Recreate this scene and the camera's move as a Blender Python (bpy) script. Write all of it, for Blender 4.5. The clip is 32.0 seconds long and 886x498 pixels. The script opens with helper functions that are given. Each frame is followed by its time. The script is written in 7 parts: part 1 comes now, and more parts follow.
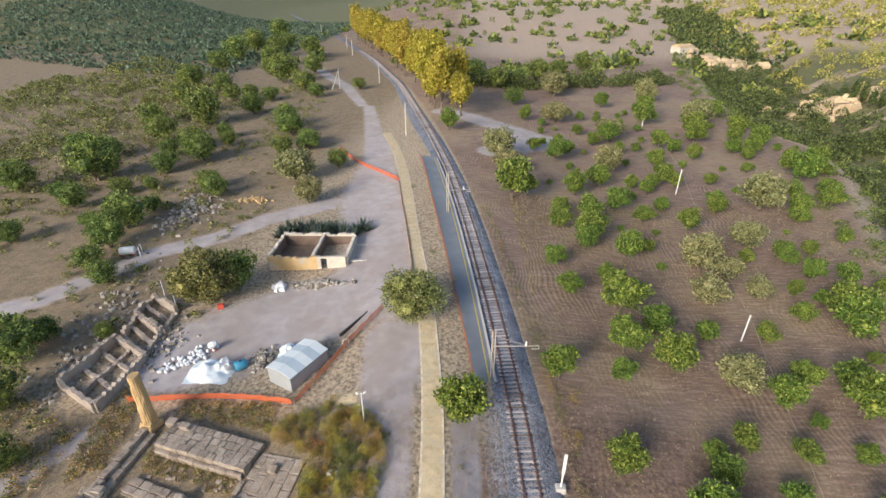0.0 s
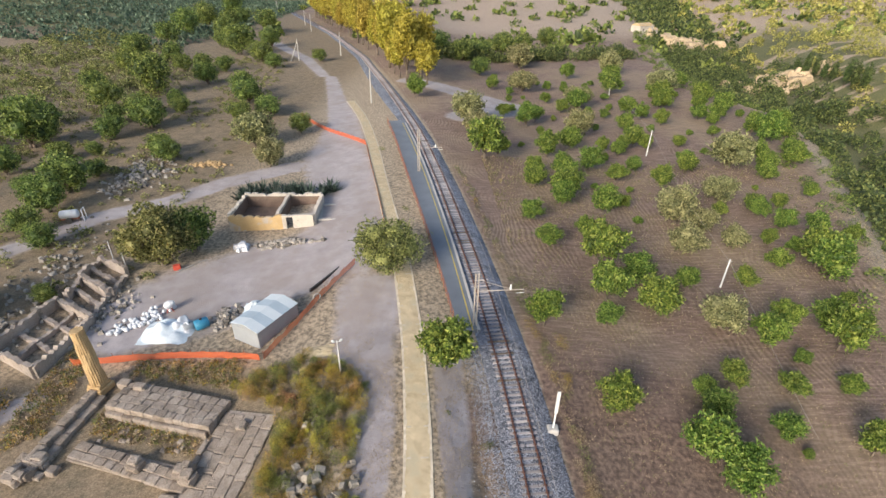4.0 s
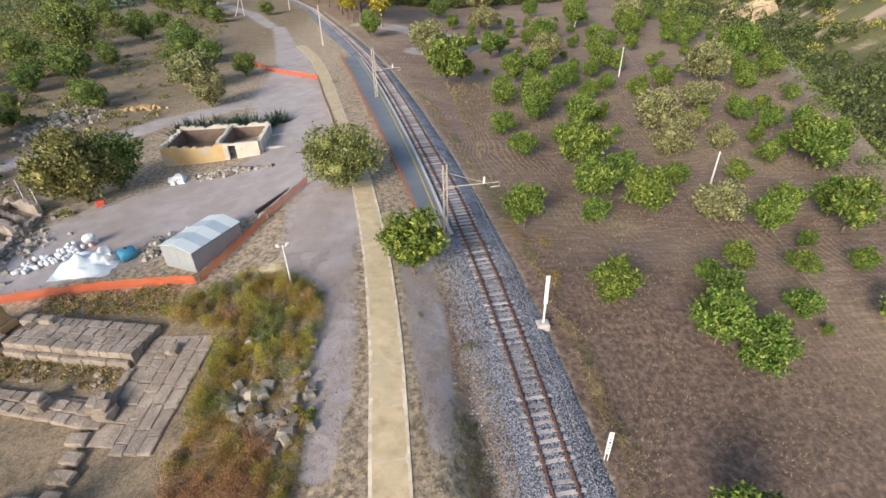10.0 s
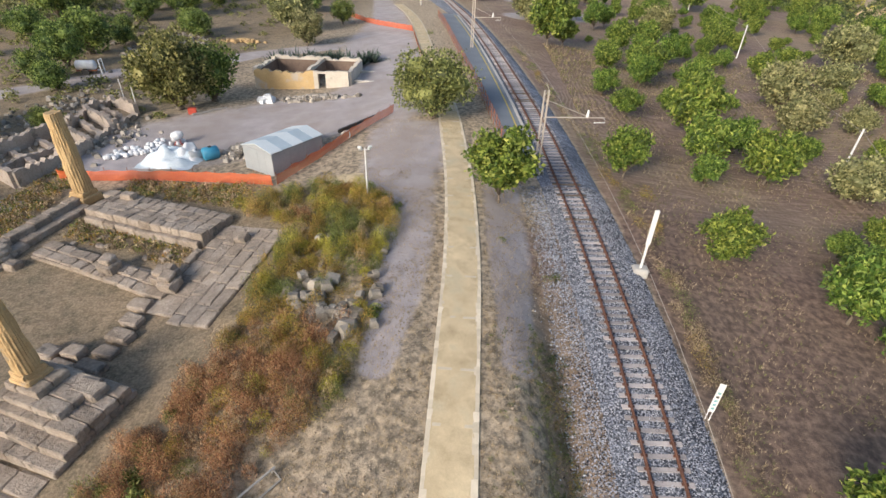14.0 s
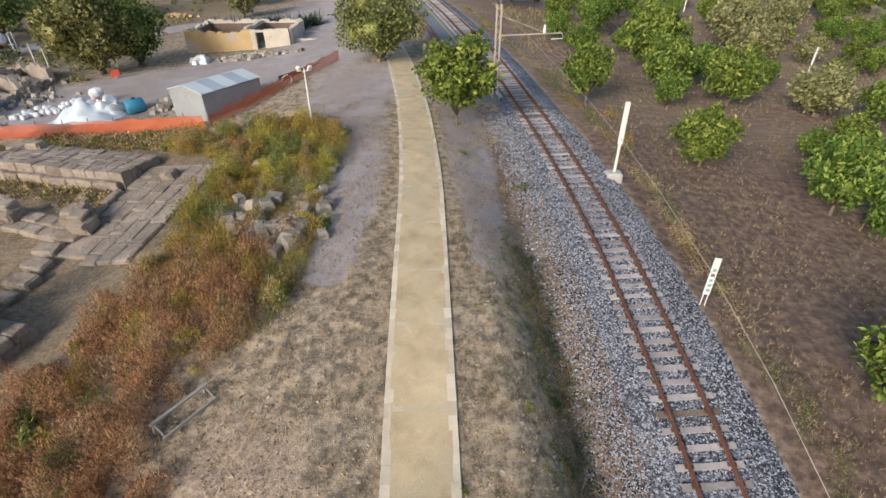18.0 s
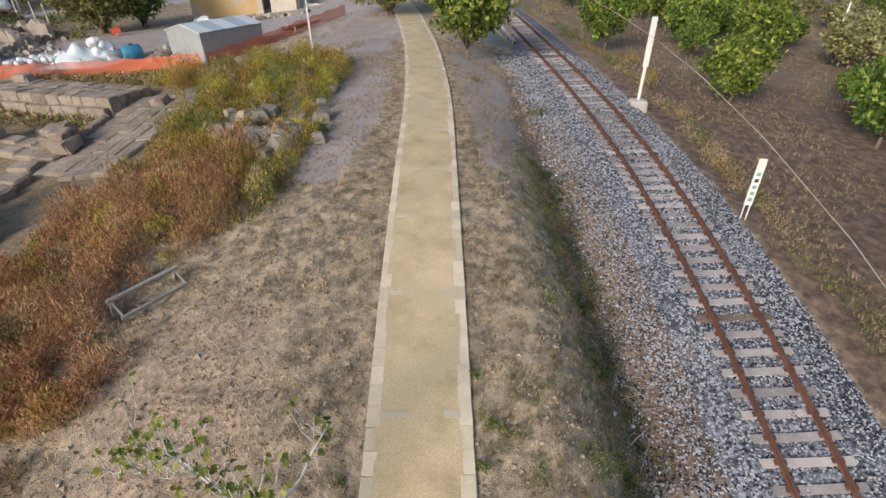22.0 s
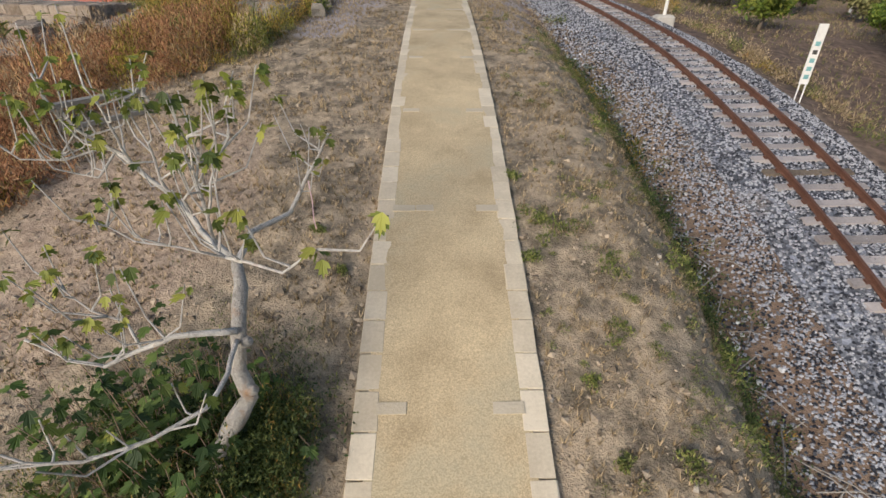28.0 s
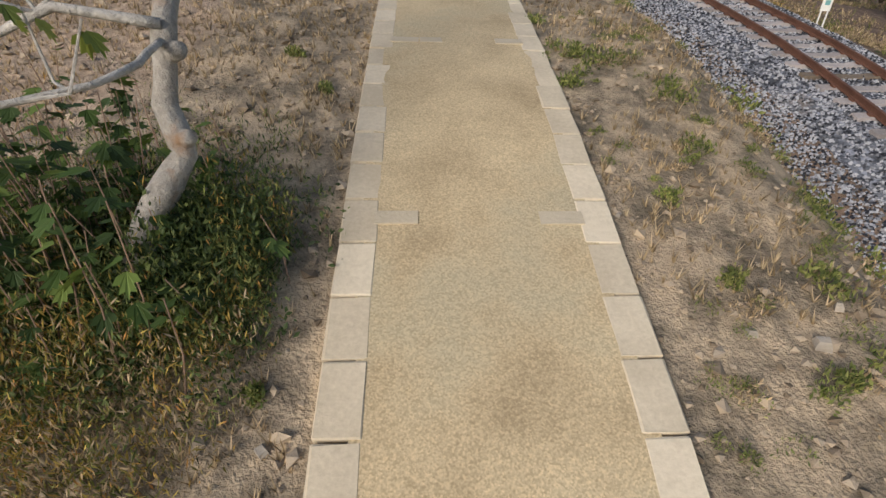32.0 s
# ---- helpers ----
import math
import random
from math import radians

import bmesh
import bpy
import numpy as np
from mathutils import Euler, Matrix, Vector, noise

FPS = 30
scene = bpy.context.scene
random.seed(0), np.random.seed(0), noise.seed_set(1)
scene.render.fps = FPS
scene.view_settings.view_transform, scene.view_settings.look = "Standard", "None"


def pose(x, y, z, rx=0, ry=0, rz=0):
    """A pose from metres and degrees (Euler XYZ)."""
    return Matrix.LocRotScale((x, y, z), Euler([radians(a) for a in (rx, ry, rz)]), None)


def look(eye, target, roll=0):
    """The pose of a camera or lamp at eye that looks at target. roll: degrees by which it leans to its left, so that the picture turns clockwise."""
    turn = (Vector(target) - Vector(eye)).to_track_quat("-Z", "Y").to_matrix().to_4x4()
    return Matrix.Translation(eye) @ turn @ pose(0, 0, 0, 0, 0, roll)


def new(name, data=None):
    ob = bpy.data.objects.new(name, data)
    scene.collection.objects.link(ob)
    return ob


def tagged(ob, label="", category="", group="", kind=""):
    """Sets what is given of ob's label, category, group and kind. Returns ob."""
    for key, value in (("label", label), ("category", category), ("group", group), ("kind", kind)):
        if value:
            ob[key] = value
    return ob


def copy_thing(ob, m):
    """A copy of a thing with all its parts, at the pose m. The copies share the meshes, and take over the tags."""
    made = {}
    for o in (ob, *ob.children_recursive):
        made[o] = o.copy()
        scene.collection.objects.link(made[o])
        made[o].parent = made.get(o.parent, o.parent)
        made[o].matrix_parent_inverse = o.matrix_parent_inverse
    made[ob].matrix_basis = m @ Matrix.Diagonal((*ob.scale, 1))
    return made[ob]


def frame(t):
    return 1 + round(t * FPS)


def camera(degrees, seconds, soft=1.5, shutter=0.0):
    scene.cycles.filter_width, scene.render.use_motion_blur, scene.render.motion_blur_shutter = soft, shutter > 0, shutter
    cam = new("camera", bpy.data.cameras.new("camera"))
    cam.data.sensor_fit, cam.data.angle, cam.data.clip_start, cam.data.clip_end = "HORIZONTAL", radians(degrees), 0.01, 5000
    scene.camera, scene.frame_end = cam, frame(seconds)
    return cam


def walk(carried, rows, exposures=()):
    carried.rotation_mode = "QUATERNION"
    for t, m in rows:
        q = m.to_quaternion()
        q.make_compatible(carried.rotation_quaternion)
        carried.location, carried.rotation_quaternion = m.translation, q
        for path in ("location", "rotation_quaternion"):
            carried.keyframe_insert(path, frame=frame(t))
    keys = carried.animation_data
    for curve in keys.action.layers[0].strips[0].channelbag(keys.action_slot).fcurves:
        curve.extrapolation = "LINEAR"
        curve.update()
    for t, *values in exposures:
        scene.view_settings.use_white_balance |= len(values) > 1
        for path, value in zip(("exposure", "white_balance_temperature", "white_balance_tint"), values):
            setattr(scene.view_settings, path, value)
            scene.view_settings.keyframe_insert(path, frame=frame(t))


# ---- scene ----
cam = camera(84.0, 32.0)
# seconds, place in metres, turn in degrees
PATH = [
    (0.0, 2.74, -29.88, 42.93, 61.99, 0.15, 1.65),
    (0.5, 1.20, -30.98, 42.89, 61.92, 0.35, -7.67),
    (1.0, 1.19, -30.69, 42.18, 61.58, 0.24, -7.75),
    (1.5, 1.44, -30.40, 41.38, 61.27, 0.37, -7.94),
    (2.0, 1.39, -30.40, 41.03, 60.81, 0.54, -10.11),
    (2.5, 0.97, -30.03, 39.74, 60.92, -0.06, -7.68),
    (3.0, 2.26, -28.85, 38.58, 60.37, 0.02, -1.66),
    (3.5, 1.19, -29.43, 37.75, 60.71, -0.51, -2.21),
    (5.5, 1.25, -28.49, 34.24, 60.04, -0.17, -4.17),
    (6.0, 2.94, -28.52, 34.04, 59.22, 1.43, -7.01),
    (6.5, 1.99, -29.02, 34.12, 58.64, 1.11, -11.17),
    (7.0, 1.67, -28.85, 33.07, 58.62, 0.85, -10.40),
    (7.5, 1.23, -27.71, 30.78, 59.16, -0.18, -3.28),
    (8.0, 1.45, -27.53, 29.90, 58.92, 0.17, -3.60),
    (8.5, 1.76, -27.89, 29.38, 58.54, 1.19, -7.45),
    (9.0, 1.96, -27.47, 28.01, 58.80, 1.06, -6.23),
    (9.5, 1.80, -27.29, 27.26, 58.46, 0.71, -4.59),
    (10.0, 2.15, -27.28, 26.62, 58.03, 1.40, -7.18),
    (10.5, 2.12, -27.13, 25.76, 57.84, 1.42, -7.14),
    (11.0, 2.47, -27.12, 24.99, 57.51, 1.92, -8.72),
    (11.5, 2.72, -27.47, 24.70, 56.89, 2.63, -11.92),
    (12.0, 1.71, -26.98, 23.27, 57.48, 1.33, -8.38),
    (12.5, 0.88, -26.69, 22.19, 57.64, -0.92, 0.06),
    (13.0, -0.50, -27.47, 21.54, 57.79, -3.20, 3.78),
    (13.5, 0.10, -27.27, 21.15, 57.04, -2.80, 6.08),
    (14.0, 0.54, -27.14, 20.28, 57.22, -1.53, 3.10),
    (14.5, 0.87, -27.09, 19.21, 57.47, -0.58, -1.11),
    (15.0, 0.69, -27.08, 18.24, 57.82, -0.51, -2.79),
    (15.5, 1.08, -27.12, 17.72, 57.41, 0.12, -2.66),
    (17.5, 1.09, -27.16, 14.98, 57.22, 0.46, -3.12),
    (18.0, 0.95, -27.16, 14.32, 57.25, 0.25, -2.61),
    (18.5, 0.92, -27.27, 13.77, 57.15, 0.16, -1.96),
    (19.0, 0.91, -27.26, 13.05, 57.26, 0.27, -1.73),
    (19.5, 0.86, -27.34, 12.59, 57.13, 0.04, -1.45),
    (20.0, 0.88, -27.35, 11.99, 57.21, 0.08, -1.38),
    (20.5, 0.91, -27.35, 11.43, 57.25, 0.19, -1.31),
    (21.0, 0.94, -27.39, 10.72, 57.54, 0.30, -1.26),
    (21.5, 0.94, -27.44, 10.22, 57.62, 0.25, -1.33),
    (22.0, 1.01, -27.42, 9.61, 57.86, 0.41, -1.41),
    (22.5, 1.08, -27.38, 9.09, 57.86, 0.73, -1.32),
    (23.0, 1.04, -27.39, 8.61, 57.91, 0.75, -1.24),
    (23.5, 0.89, -27.39, 8.15, 57.86, 0.30, -0.41),
    (24.0, 0.79, -27.48, 7.71, 57.95, 0.14, -0.19),
    (24.5, 0.77, -27.55, 7.27, 58.08, 0.14, -0.17),
    (25.0, 0.76, -27.65, 6.92, 57.94, 0.18, -0.28),
    (25.5, 0.76, -27.65, 6.48, 58.19, 0.12, -0.21),
    (27.5, 0.51, -27.84, 4.92, 58.79, 0.02, -0.55),
    (28.0, 0.33, -27.73, 4.32, 59.44, -0.34, -1.53),
    (28.5, 0.24, -27.56, 3.88, 59.44, -0.73, -1.83),
    (29.0, 0.19, -27.52, 3.50, 59.57, -0.83, -1.93),
    (29.5, 0.12, -27.49, 3.15, 59.63, -1.01, -2.21),
    (30.0, 0.08, -27.45, 2.80, 59.79, -1.07, -2.43),
    (30.5, 0.05, -27.43, 2.44, 59.98, -1.07, -2.62),
    (31.0, 0.03, -27.40, 2.08, 60.20, -1.11, -2.83),
    (31.5, -0.00, -27.38, 1.75, 60.39, -1.30, -3.06),
    (32.0, -0.02, -27.36, 1.43, 60.52, -1.38, -3.21),
]
EXPOSURE = [(0.0, 0.28), (9.0, 0.28), (14.0, 0.18), (20.0, -0.10), (25.0, -0.20), (28.0, -0.32), (32.0, -0.50)]
walk(cam, [(t, pose(x, y, z, rx, ry, rz)) for t, x, y, z, rx, ry, rz in PATH], EXPOSURE)

# ---- world and sun ----
SUN_EL, SUN_AZ = 24.0, 216.0  # degrees; azimuth clockwise from +y
world = bpy.data.worlds.new("sky")
world.use_nodes = True
scene.world = world
wn = world.node_tree.nodes
sky = wn.new("ShaderNodeTexSky")
sky.sky_type = "NISHITA"
sky.sun_disc = False
sky.sun_elevation = radians(SUN_EL)
sky.sun_rotation = radians(SUN_AZ)
sky.dust_density = 2.0
wn["Background"].inputs["Strength"].default_value = 0.165
world.node_tree.links.new(sky.outputs[0], wn["Background"].inputs[0])
sun_data = bpy.data.lights.new("sun", "SUN")
sun_data.energy, sun_data.angle, sun_data.color = 3.2, radians(20), (1.0, 0.915, 0.82)
sun = new("sun", sun_data)
a, e = radians(SUN_AZ), radians(SUN_EL)
toward = Vector((math.sin(a) * math.cos(e), math.cos(a) * math.cos(e), math.sin(e)))
sun.matrix_world = look(toward * 100, (0, 0, 0))


# ---- materials ----
def links(m):
    return m.node_tree.nodes, m.node_tree.links


def ramp(nd, lk, fac, stops):
    r = nd.new("ShaderNodeValToRGB")
    r.color_ramp.elements[0].position, r.color_ramp.elements[0].color = stops[0][0], (*stops[0][1], 1)
    r.color_ramp.elements[1].position, r.color_ramp.elements[1].color = stops[-1][0], (*stops[-1][1], 1)
    for p, c in stops[1:-1]:
        r.color_ramp.elements.new(p).color = (*c, 1)
    lk.new(fac, r.inputs[0])
    return r.outputs[0]


def tex(nd, lk, scale, detail=4, rough=0.6, co=None, kind="ShaderNodeTexNoise"):
    n = nd.new(kind)
    n.inputs["Scale"].default_value = scale
    if kind == "ShaderNodeTexNoise":
        n.inputs["Detail"].default_value, n.inputs["Roughness"].default_value = detail, rough
    if co is not None:
        lk.new(co, n.inputs["Vector"])
    return n


def mixed(nd, lk, fac, one, two, how="MIX"):
    m = nd.new("ShaderNodeMix")
    m.data_type, m.blend_type = "RGBA", how
    for s, v in ((0, fac), (6, one), (7, two)):
        if hasattr(v, "links"):
            lk.new(v, m.inputs[s])
        else:
            m.inputs[s].default_value = v if s == 0 else (*v, 1)
    return m.outputs[2]


def bumped(nd, lk, bsdf, height, strength, distance=0.05):
    b = nd.new("ShaderNodeBump")
    b.inputs["Strength"].default_value, b.inputs["Distance"].default_value = strength, distance
    lk.new(height, b.inputs["Height"])
    lk.new(b.outputs[0], bsdf.inputs["Normal"])


def surface(name, dark, light, big=0.5, small=12.0, rough=0.9, metal=0.0, bump=0.4, depth=0.03, vary=0.0, island=0.0, spot=None, world_co=True):
    """Two scales of noise between two colours; vary: by object, island: by loose piece; spot: (colour, scale, share)."""
    m = bpy.data.materials.new(name)
    m.use_nodes = True
    nd, lk = links(m)
    b = nd["Principled BSDF"]
    if world_co:
        co = nd.new("ShaderNodeNewGeometry").outputs["Position"]
    else:
        co = nd.new("ShaderNodeTexCoord").outputs["Object"]
    n1, n2 = tex(nd, lk, big, 3, 0.55, co), tex(nd, lk, small, 5, 0.65, co)
    f = nd.new("ShaderNodeMath")
    f.operation = "MULTIPLY_ADD"
    lk.new(n1.outputs[0], f.inputs[0])
    f.inputs[1].default_value = 0.5
    half = nd.new("ShaderNodeMath")
    half.operation = "MULTIPLY"
    half.inputs[1].default_value = 0.5
    lk.new(n2.outputs[0], half.inputs[0])
    lk.new(half.outputs[0], f.inputs[2])
    fac = f.outputs[0]
    if vary or island:
        src = nd.new("ShaderNodeObjectInfo").outputs["Random"] if vary else nd.new("ShaderNodeNewGeometry").outputs["Random Per Island"]
        g = nd.new("ShaderNodeMath")
        g.operation = "MULTIPLY_ADD"
        lk.new(src, g.inputs[0])
        g.inputs[1].default_value = vary or island
        h = nd.new("ShaderNodeMath")
        h.operation = "SUBTRACT"
        lk.new(fac, h.inputs[0])
        h.inputs[1].default_value = (vary or island) / 2
        lk.new(h.outputs[0], g.inputs[2])
        fac = g.outputs[0]
    col = ramp(nd, lk, fac, [(0.3, dark), (0.7, light)])
    if spot:
        n3 = tex(nd, lk, spot[1], 4, 0.6, co)
        k = ramp(nd, lk, n3.outputs[0], [(1 - spot[2] - 0.06, (0, 0, 0)), (1 - spot[2] + 0.06, (1, 1, 1))])
        col = mixed(nd, lk, k, col, spot[0])
    lk.new(col, b.inputs["Base Color"])
    b.inputs["Roughness"].default_value, b.inputs["Metallic"].default_value = rough, metal
    if bump:
        bumped(nd, lk, b, n2.outputs[0], bump, depth)
    return m


def foliage(name, stops, rough=0.6):
    """Leaves: a colour for each loose leaf, shifted a little from plant to plant, and some light through them."""
    m = bpy.data.materials.new(name)
    m.use_nodes = True
    nd, lk = links(m)
    b = nd["Principled BSDF"]
    geo = nd.new("ShaderNodeNewGeometry")
    col = ramp(nd, lk, geo.outputs["Random Per Island"], stops)
    n = tex(nd, lk, 0.8, 2, 0.5, geo.outputs["Position"])
    hs = nd.new("ShaderNodeHueSaturation")
    mr = nd.new("ShaderNodeMapRange")
    lk.new(n.outputs[0], mr.inputs[0])
    mr.inputs[1].default_value, mr.inputs[2].default_value, mr.inputs[3].default_value, mr.inputs[4].default_value = 0.3, 0.7, 0.7, 1.25
    lk.new(mr.outputs[0], hs.inputs["Value"])
    lk.new(col, hs.inputs["Color"])
    oi = nd.new("ShaderNodeObjectInfo")
    mr2 = nd.new("ShaderNodeMapRange")
    lk.new(oi.outputs["Random"], mr2.inputs[0])
    mr2.inputs[3].default_value, mr2.inputs[4].default_value = 0.485, 0.515
    lk.new(mr2.outputs[0], hs.inputs["Hue"])
    lk.new(hs.outputs[0], b.inputs["Base Color"])
    b.inputs["Roughness"].default_value = rough
    tr = nd.new("ShaderNodeBsdfTranslucent")
    lk.new(hs.outputs[0], tr.inputs[0])
    mx = nd.new("ShaderNodeMixShader")
    mx.inputs[0].default_value = 0.3
    lk.new(b.outputs[0], mx.inputs[1])
    lk.new(tr.outputs[0], mx.inputs[2])
    lk.new(mx.outputs[0], nd["Material Output"].inputs[0])
    return m


def ground_material():
    m = bpy.data.materials.new("ground")
    m.use_nodes = True
    nd, lk = links(m)
    b = nd["Principled BSDF"]
    co = nd.new("ShaderNodeNewGeometry").outputs["Position"]
    big, mid, fine = tex(nd, lk, 0.045, 4, 0.6, co), tex(nd, lk, 0.55, 5, 0.65, co), tex(nd, lk, 7.0, 6, 0.7, co)
    pebble = tex(nd, lk, 30.0, 3, 0.6, co)
    tuft_n = tex(nd, lk, 2.3, 4, 0.62, co)

    def zone(name):
        at = nd.new("ShaderNodeAttribute")
        at.attribute_name = name
        add = nd.new("ShaderNodeMath")
        add.operation = "MULTIPLY_ADD"
        lk.new(mid.outputs[0], add.inputs[0])
        add.inputs[1].default_value = 1.1
        sub = nd.new("ShaderNodeMath")
        sub.operation = "SUBTRACT"
        lk.new(at.outputs["Fac"], sub.inputs[0])
        sub.inputs[1].default_value = 0.55
        lk.new(sub.outputs[0], add.inputs[2])
        return ramp(nd, lk, add.outputs[0], [(0.2, (0, 0, 0)), (0.8, (1, 1, 1))])

    grass = ramp(nd, lk, mid.outputs[0], [(0.3, (0.13, 0.105, 0.05)), (0.5, (0.34, 0.265, 0.15)), (0.68, (0.48, 0.38, 0.23))])
    grass = mixed(nd, lk, ramp(nd, lk, big.outputs[0], [(0.42, (0, 0, 0)), (0.60, (0.85, 0.85, 0.85))]), grass, (0.15, 0.125, 0.055))
    grass = mixed(nd, lk, 0.62, grass, ramp(nd, lk, fine.outputs[0], [(0.36, (0.04, 0.034, 0.026)), (0.5, (0.24, 0.195, 0.14)), (0.64, (0.60, 0.48, 0.31))]))
    grass = mixed(nd, lk, 0.3, grass, ramp(nd, lk, pebble.outputs[0], [(0.36, (0.05, 0.042, 0.034)), (0.66, (0.50, 0.42, 0.31))]))
    grass = mixed(nd, lk, 0.5, grass, ramp(nd, lk, tuft_n.outputs[0], [(0.36, (0.085, 0.07, 0.05)), (0.46, (0.31, 0.25, 0.175)), (0.60, (0.72, 0.565, 0.38))]))
    slope = nd.new("ShaderNodeAttribute")
    slope.attribute_name = "slope"
    sward = ramp(nd, lk, fine.outputs[0], [(0.36, (0.06, 0.05, 0.028)), (0.5, (0.215, 0.16, 0.095)), (0.66, (0.45, 0.34, 0.20))])
    sward = mixed(nd, lk, 0.45, sward, ramp(nd, lk, mid.outputs[0], [(0.36, (0.07, 0.062, 0.03)), (0.62, (0.31, 0.22, 0.13))]))
    cover = nd.new("ShaderNodeMath")
    cover.operation = "MULTIPLY"
    cover.inputs[1].default_value = 0.85
    lk.new(slope.outputs["Fac"], cover.inputs[0])
    grass = mixed(nd, lk, cover.outputs[0], grass, sward)
    dust = ramp(nd, lk, mid.outputs[0], [(0.3, (0.34, 0.30, 0.28)), (0.7, (0.52, 0.47, 0.445))])
    dust = mixed(nd, lk, 0.35, dust, ramp(nd, lk, pebble.outputs[0], [(0.3, (0.19, 0.165, 0.155)), (0.7, (0.58, 0.53, 0.51))]))
    worn = ramp(nd, lk, tex(nd, lk, 0.16, 4, 0.6, co).outputs[0], [(0.44, (0, 0, 0)), (0.62, (0.6, 0.6, 0.6))])
    dust = mixed(nd, lk, worn, dust, (0.33, 0.275, 0.23))
    field = ramp(nd, lk, mid.outputs[0], [(0.32, (0.13, 0.082, 0.058)), (0.68, (0.31, 0.205, 0.145))])
    field = mixed(nd, lk, 0.5, field, ramp(nd, lk, fine.outputs[0], [(0.36, (0.06, 0.04, 0.03)), (0.5, (0.24, 0.165, 0.115)), (0.64, (0.50, 0.37, 0.265))]))
    warp = tex(nd, lk, 0.07, 2, 0.5, co)
    shift = nd.new("ShaderNodeVectorMath")
    shift.operation = "MULTIPLY_ADD"
    lk.new(warp.outputs["Color"], shift.inputs[0])
    shift.inputs[1].default_value = (9, 9, 0)
    lk.new(co, shift.inputs[2])
    wave = nd.new("ShaderNodeTexWave")
    wave.inputs["Scale"].default_value, wave.inputs["Distortion"].default_value = 0.42, 1.6
    wave.inputs["Detail"].default_value, wave.inputs["Detail Scale"].default_value = 2.0, 1.5
    lk.new(shift.outputs[0], wave.inputs["Vector"])
    patch = ramp(nd, lk, tex(nd, lk, 0.09, 2, 0.5, co).outputs[0], [(0.44, (0.02, 0.02, 0.02)), (0.62, (0.55, 0.55, 0.55))])
    field = mixed(nd, lk, patch, field, ramp(nd, lk, wave.outputs["Fac"], [(0.2, (0.09, 0.056, 0.04)), (0.8, (0.42, 0.30, 0.215))]))
    field = mixed(nd, lk, ramp(nd, lk, big.outputs[0], [(0.44, (0, 0, 0)), (0.60, (0.6, 0.6, 0.6))]), field, (0.37, 0.285, 0.165))
    lie = nd.new("ShaderNodeMapping")
    lie.inputs["Rotation"].default_value, lie.inputs["Scale"].default_value = (0, 0, radians(38)), (0.4, 2.6, 1.0)
    lk.new(co, lie.inputs["Vector"])
    streak = tex(nd, lk, 1.1, 5, 0.62, lie.outputs[0])
    field = mixed(nd, lk, 0.32, field, ramp(nd, lk, streak.outputs[0], [(0.36, (0.05, 0.032, 0.026)), (0.5, (0.18, 0.122, 0.094)), (0.66, (0.50, 0.375, 0.285))]))
    dug = nd.new("ShaderNodeAttribute")
    dug.attribute_name = "tilled"
    part_dug = nd.new("ShaderNodeMath")
    part_dug.operation = "MULTIPLY"
    part_dug.inputs[1].default_value = 0.72
    lk.new(dug.outputs["Fac"], part_dug.inputs[0])
    field = mixed(nd, lk, part_dug.outputs[0], field, ramp(nd, lk, tuft_n.outputs[0], [(0.36, (0.045, 0.029, 0.024)), (0.5, (0.125, 0.082, 0.062)), (0.66, (0.27, 0.185, 0.135))]))
    green = ramp(nd, lk, fine.outputs[0], [(0.36, (0.05, 0.06, 0.022)), (0.64, (0.21, 0.20, 0.08))])
    pink = ramp(nd, lk, fine.outputs[0], [(0.34, (0.25, 0.185, 0.13)), (0.66, (0.58, 0.45, 0.32))])
    col = mixed(nd, lk, zone("field"), grass, field)
    # dry meadow grass, its colour brightened for the sun on the far hillside
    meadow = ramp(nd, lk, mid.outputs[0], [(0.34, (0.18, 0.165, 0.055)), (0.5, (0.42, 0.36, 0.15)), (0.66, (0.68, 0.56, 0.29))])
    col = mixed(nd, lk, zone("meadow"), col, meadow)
    col = mixed(nd, lk, zone("dust"), col, dust)
    col = mixed(nd, lk, zone("green"), col, green)
    col = mixed(nd, lk, zone("bare"), col, pink)
    col = mixed(nd, lk, 1.0, col, (1.03, 1.03, 1.075), "MULTIPLY")
    lk.new(col, b.inputs["Base Color"])
    b.inputs["Roughness"].default_value = 0.95
    h = nd.new("ShaderNodeMath")
    h.operation = "ADD"
    lk.new(fine.outputs[0], h.inputs[0])
    lk.new(pebble.outputs[0], h.inputs[1])
    bumped(nd, lk, b, h.outputs[0], 0.8, 0.05)
    return m


M_GROUND = ground_material()
M_PATH = surface("path_gravel", (0.36, 0.275, 0.165), (0.80, 0.66, 0.43), 1.1, 60, 0.95, bump=0.9, depth=0.018, spot=((0.52, 0.445, 0.30), 0.55, 0.42))
def grained(m, scale, low, high, strength, depth):
    """Breaks a surface into small stones, each of a tone of its own."""
    nd, lk = links(m)
    grain = tex(nd, lk, scale, co=nd.new("ShaderNodeNewGeometry").outputs["Position"], kind="ShaderNodeTexVoronoi")
    tone = nd.new("ShaderNodeSeparateColor")
    lk.new(grain.outputs["Color"], tone.inputs[0])
    shade = ramp(nd, lk, tone.outputs[0], [(0.0, low), (0.6, (1.0, 1.0, 1.0)), (1.0, high)])
    body = nd["Principled BSDF"]
    lk.new(mixed(nd, lk, 1.0, body.inputs["Base Color"].links[0].from_socket, shade, "MULTIPLY"), body.inputs["Base Color"])
    bumped(nd, lk, body, grain.outputs["Distance"], -strength, depth)


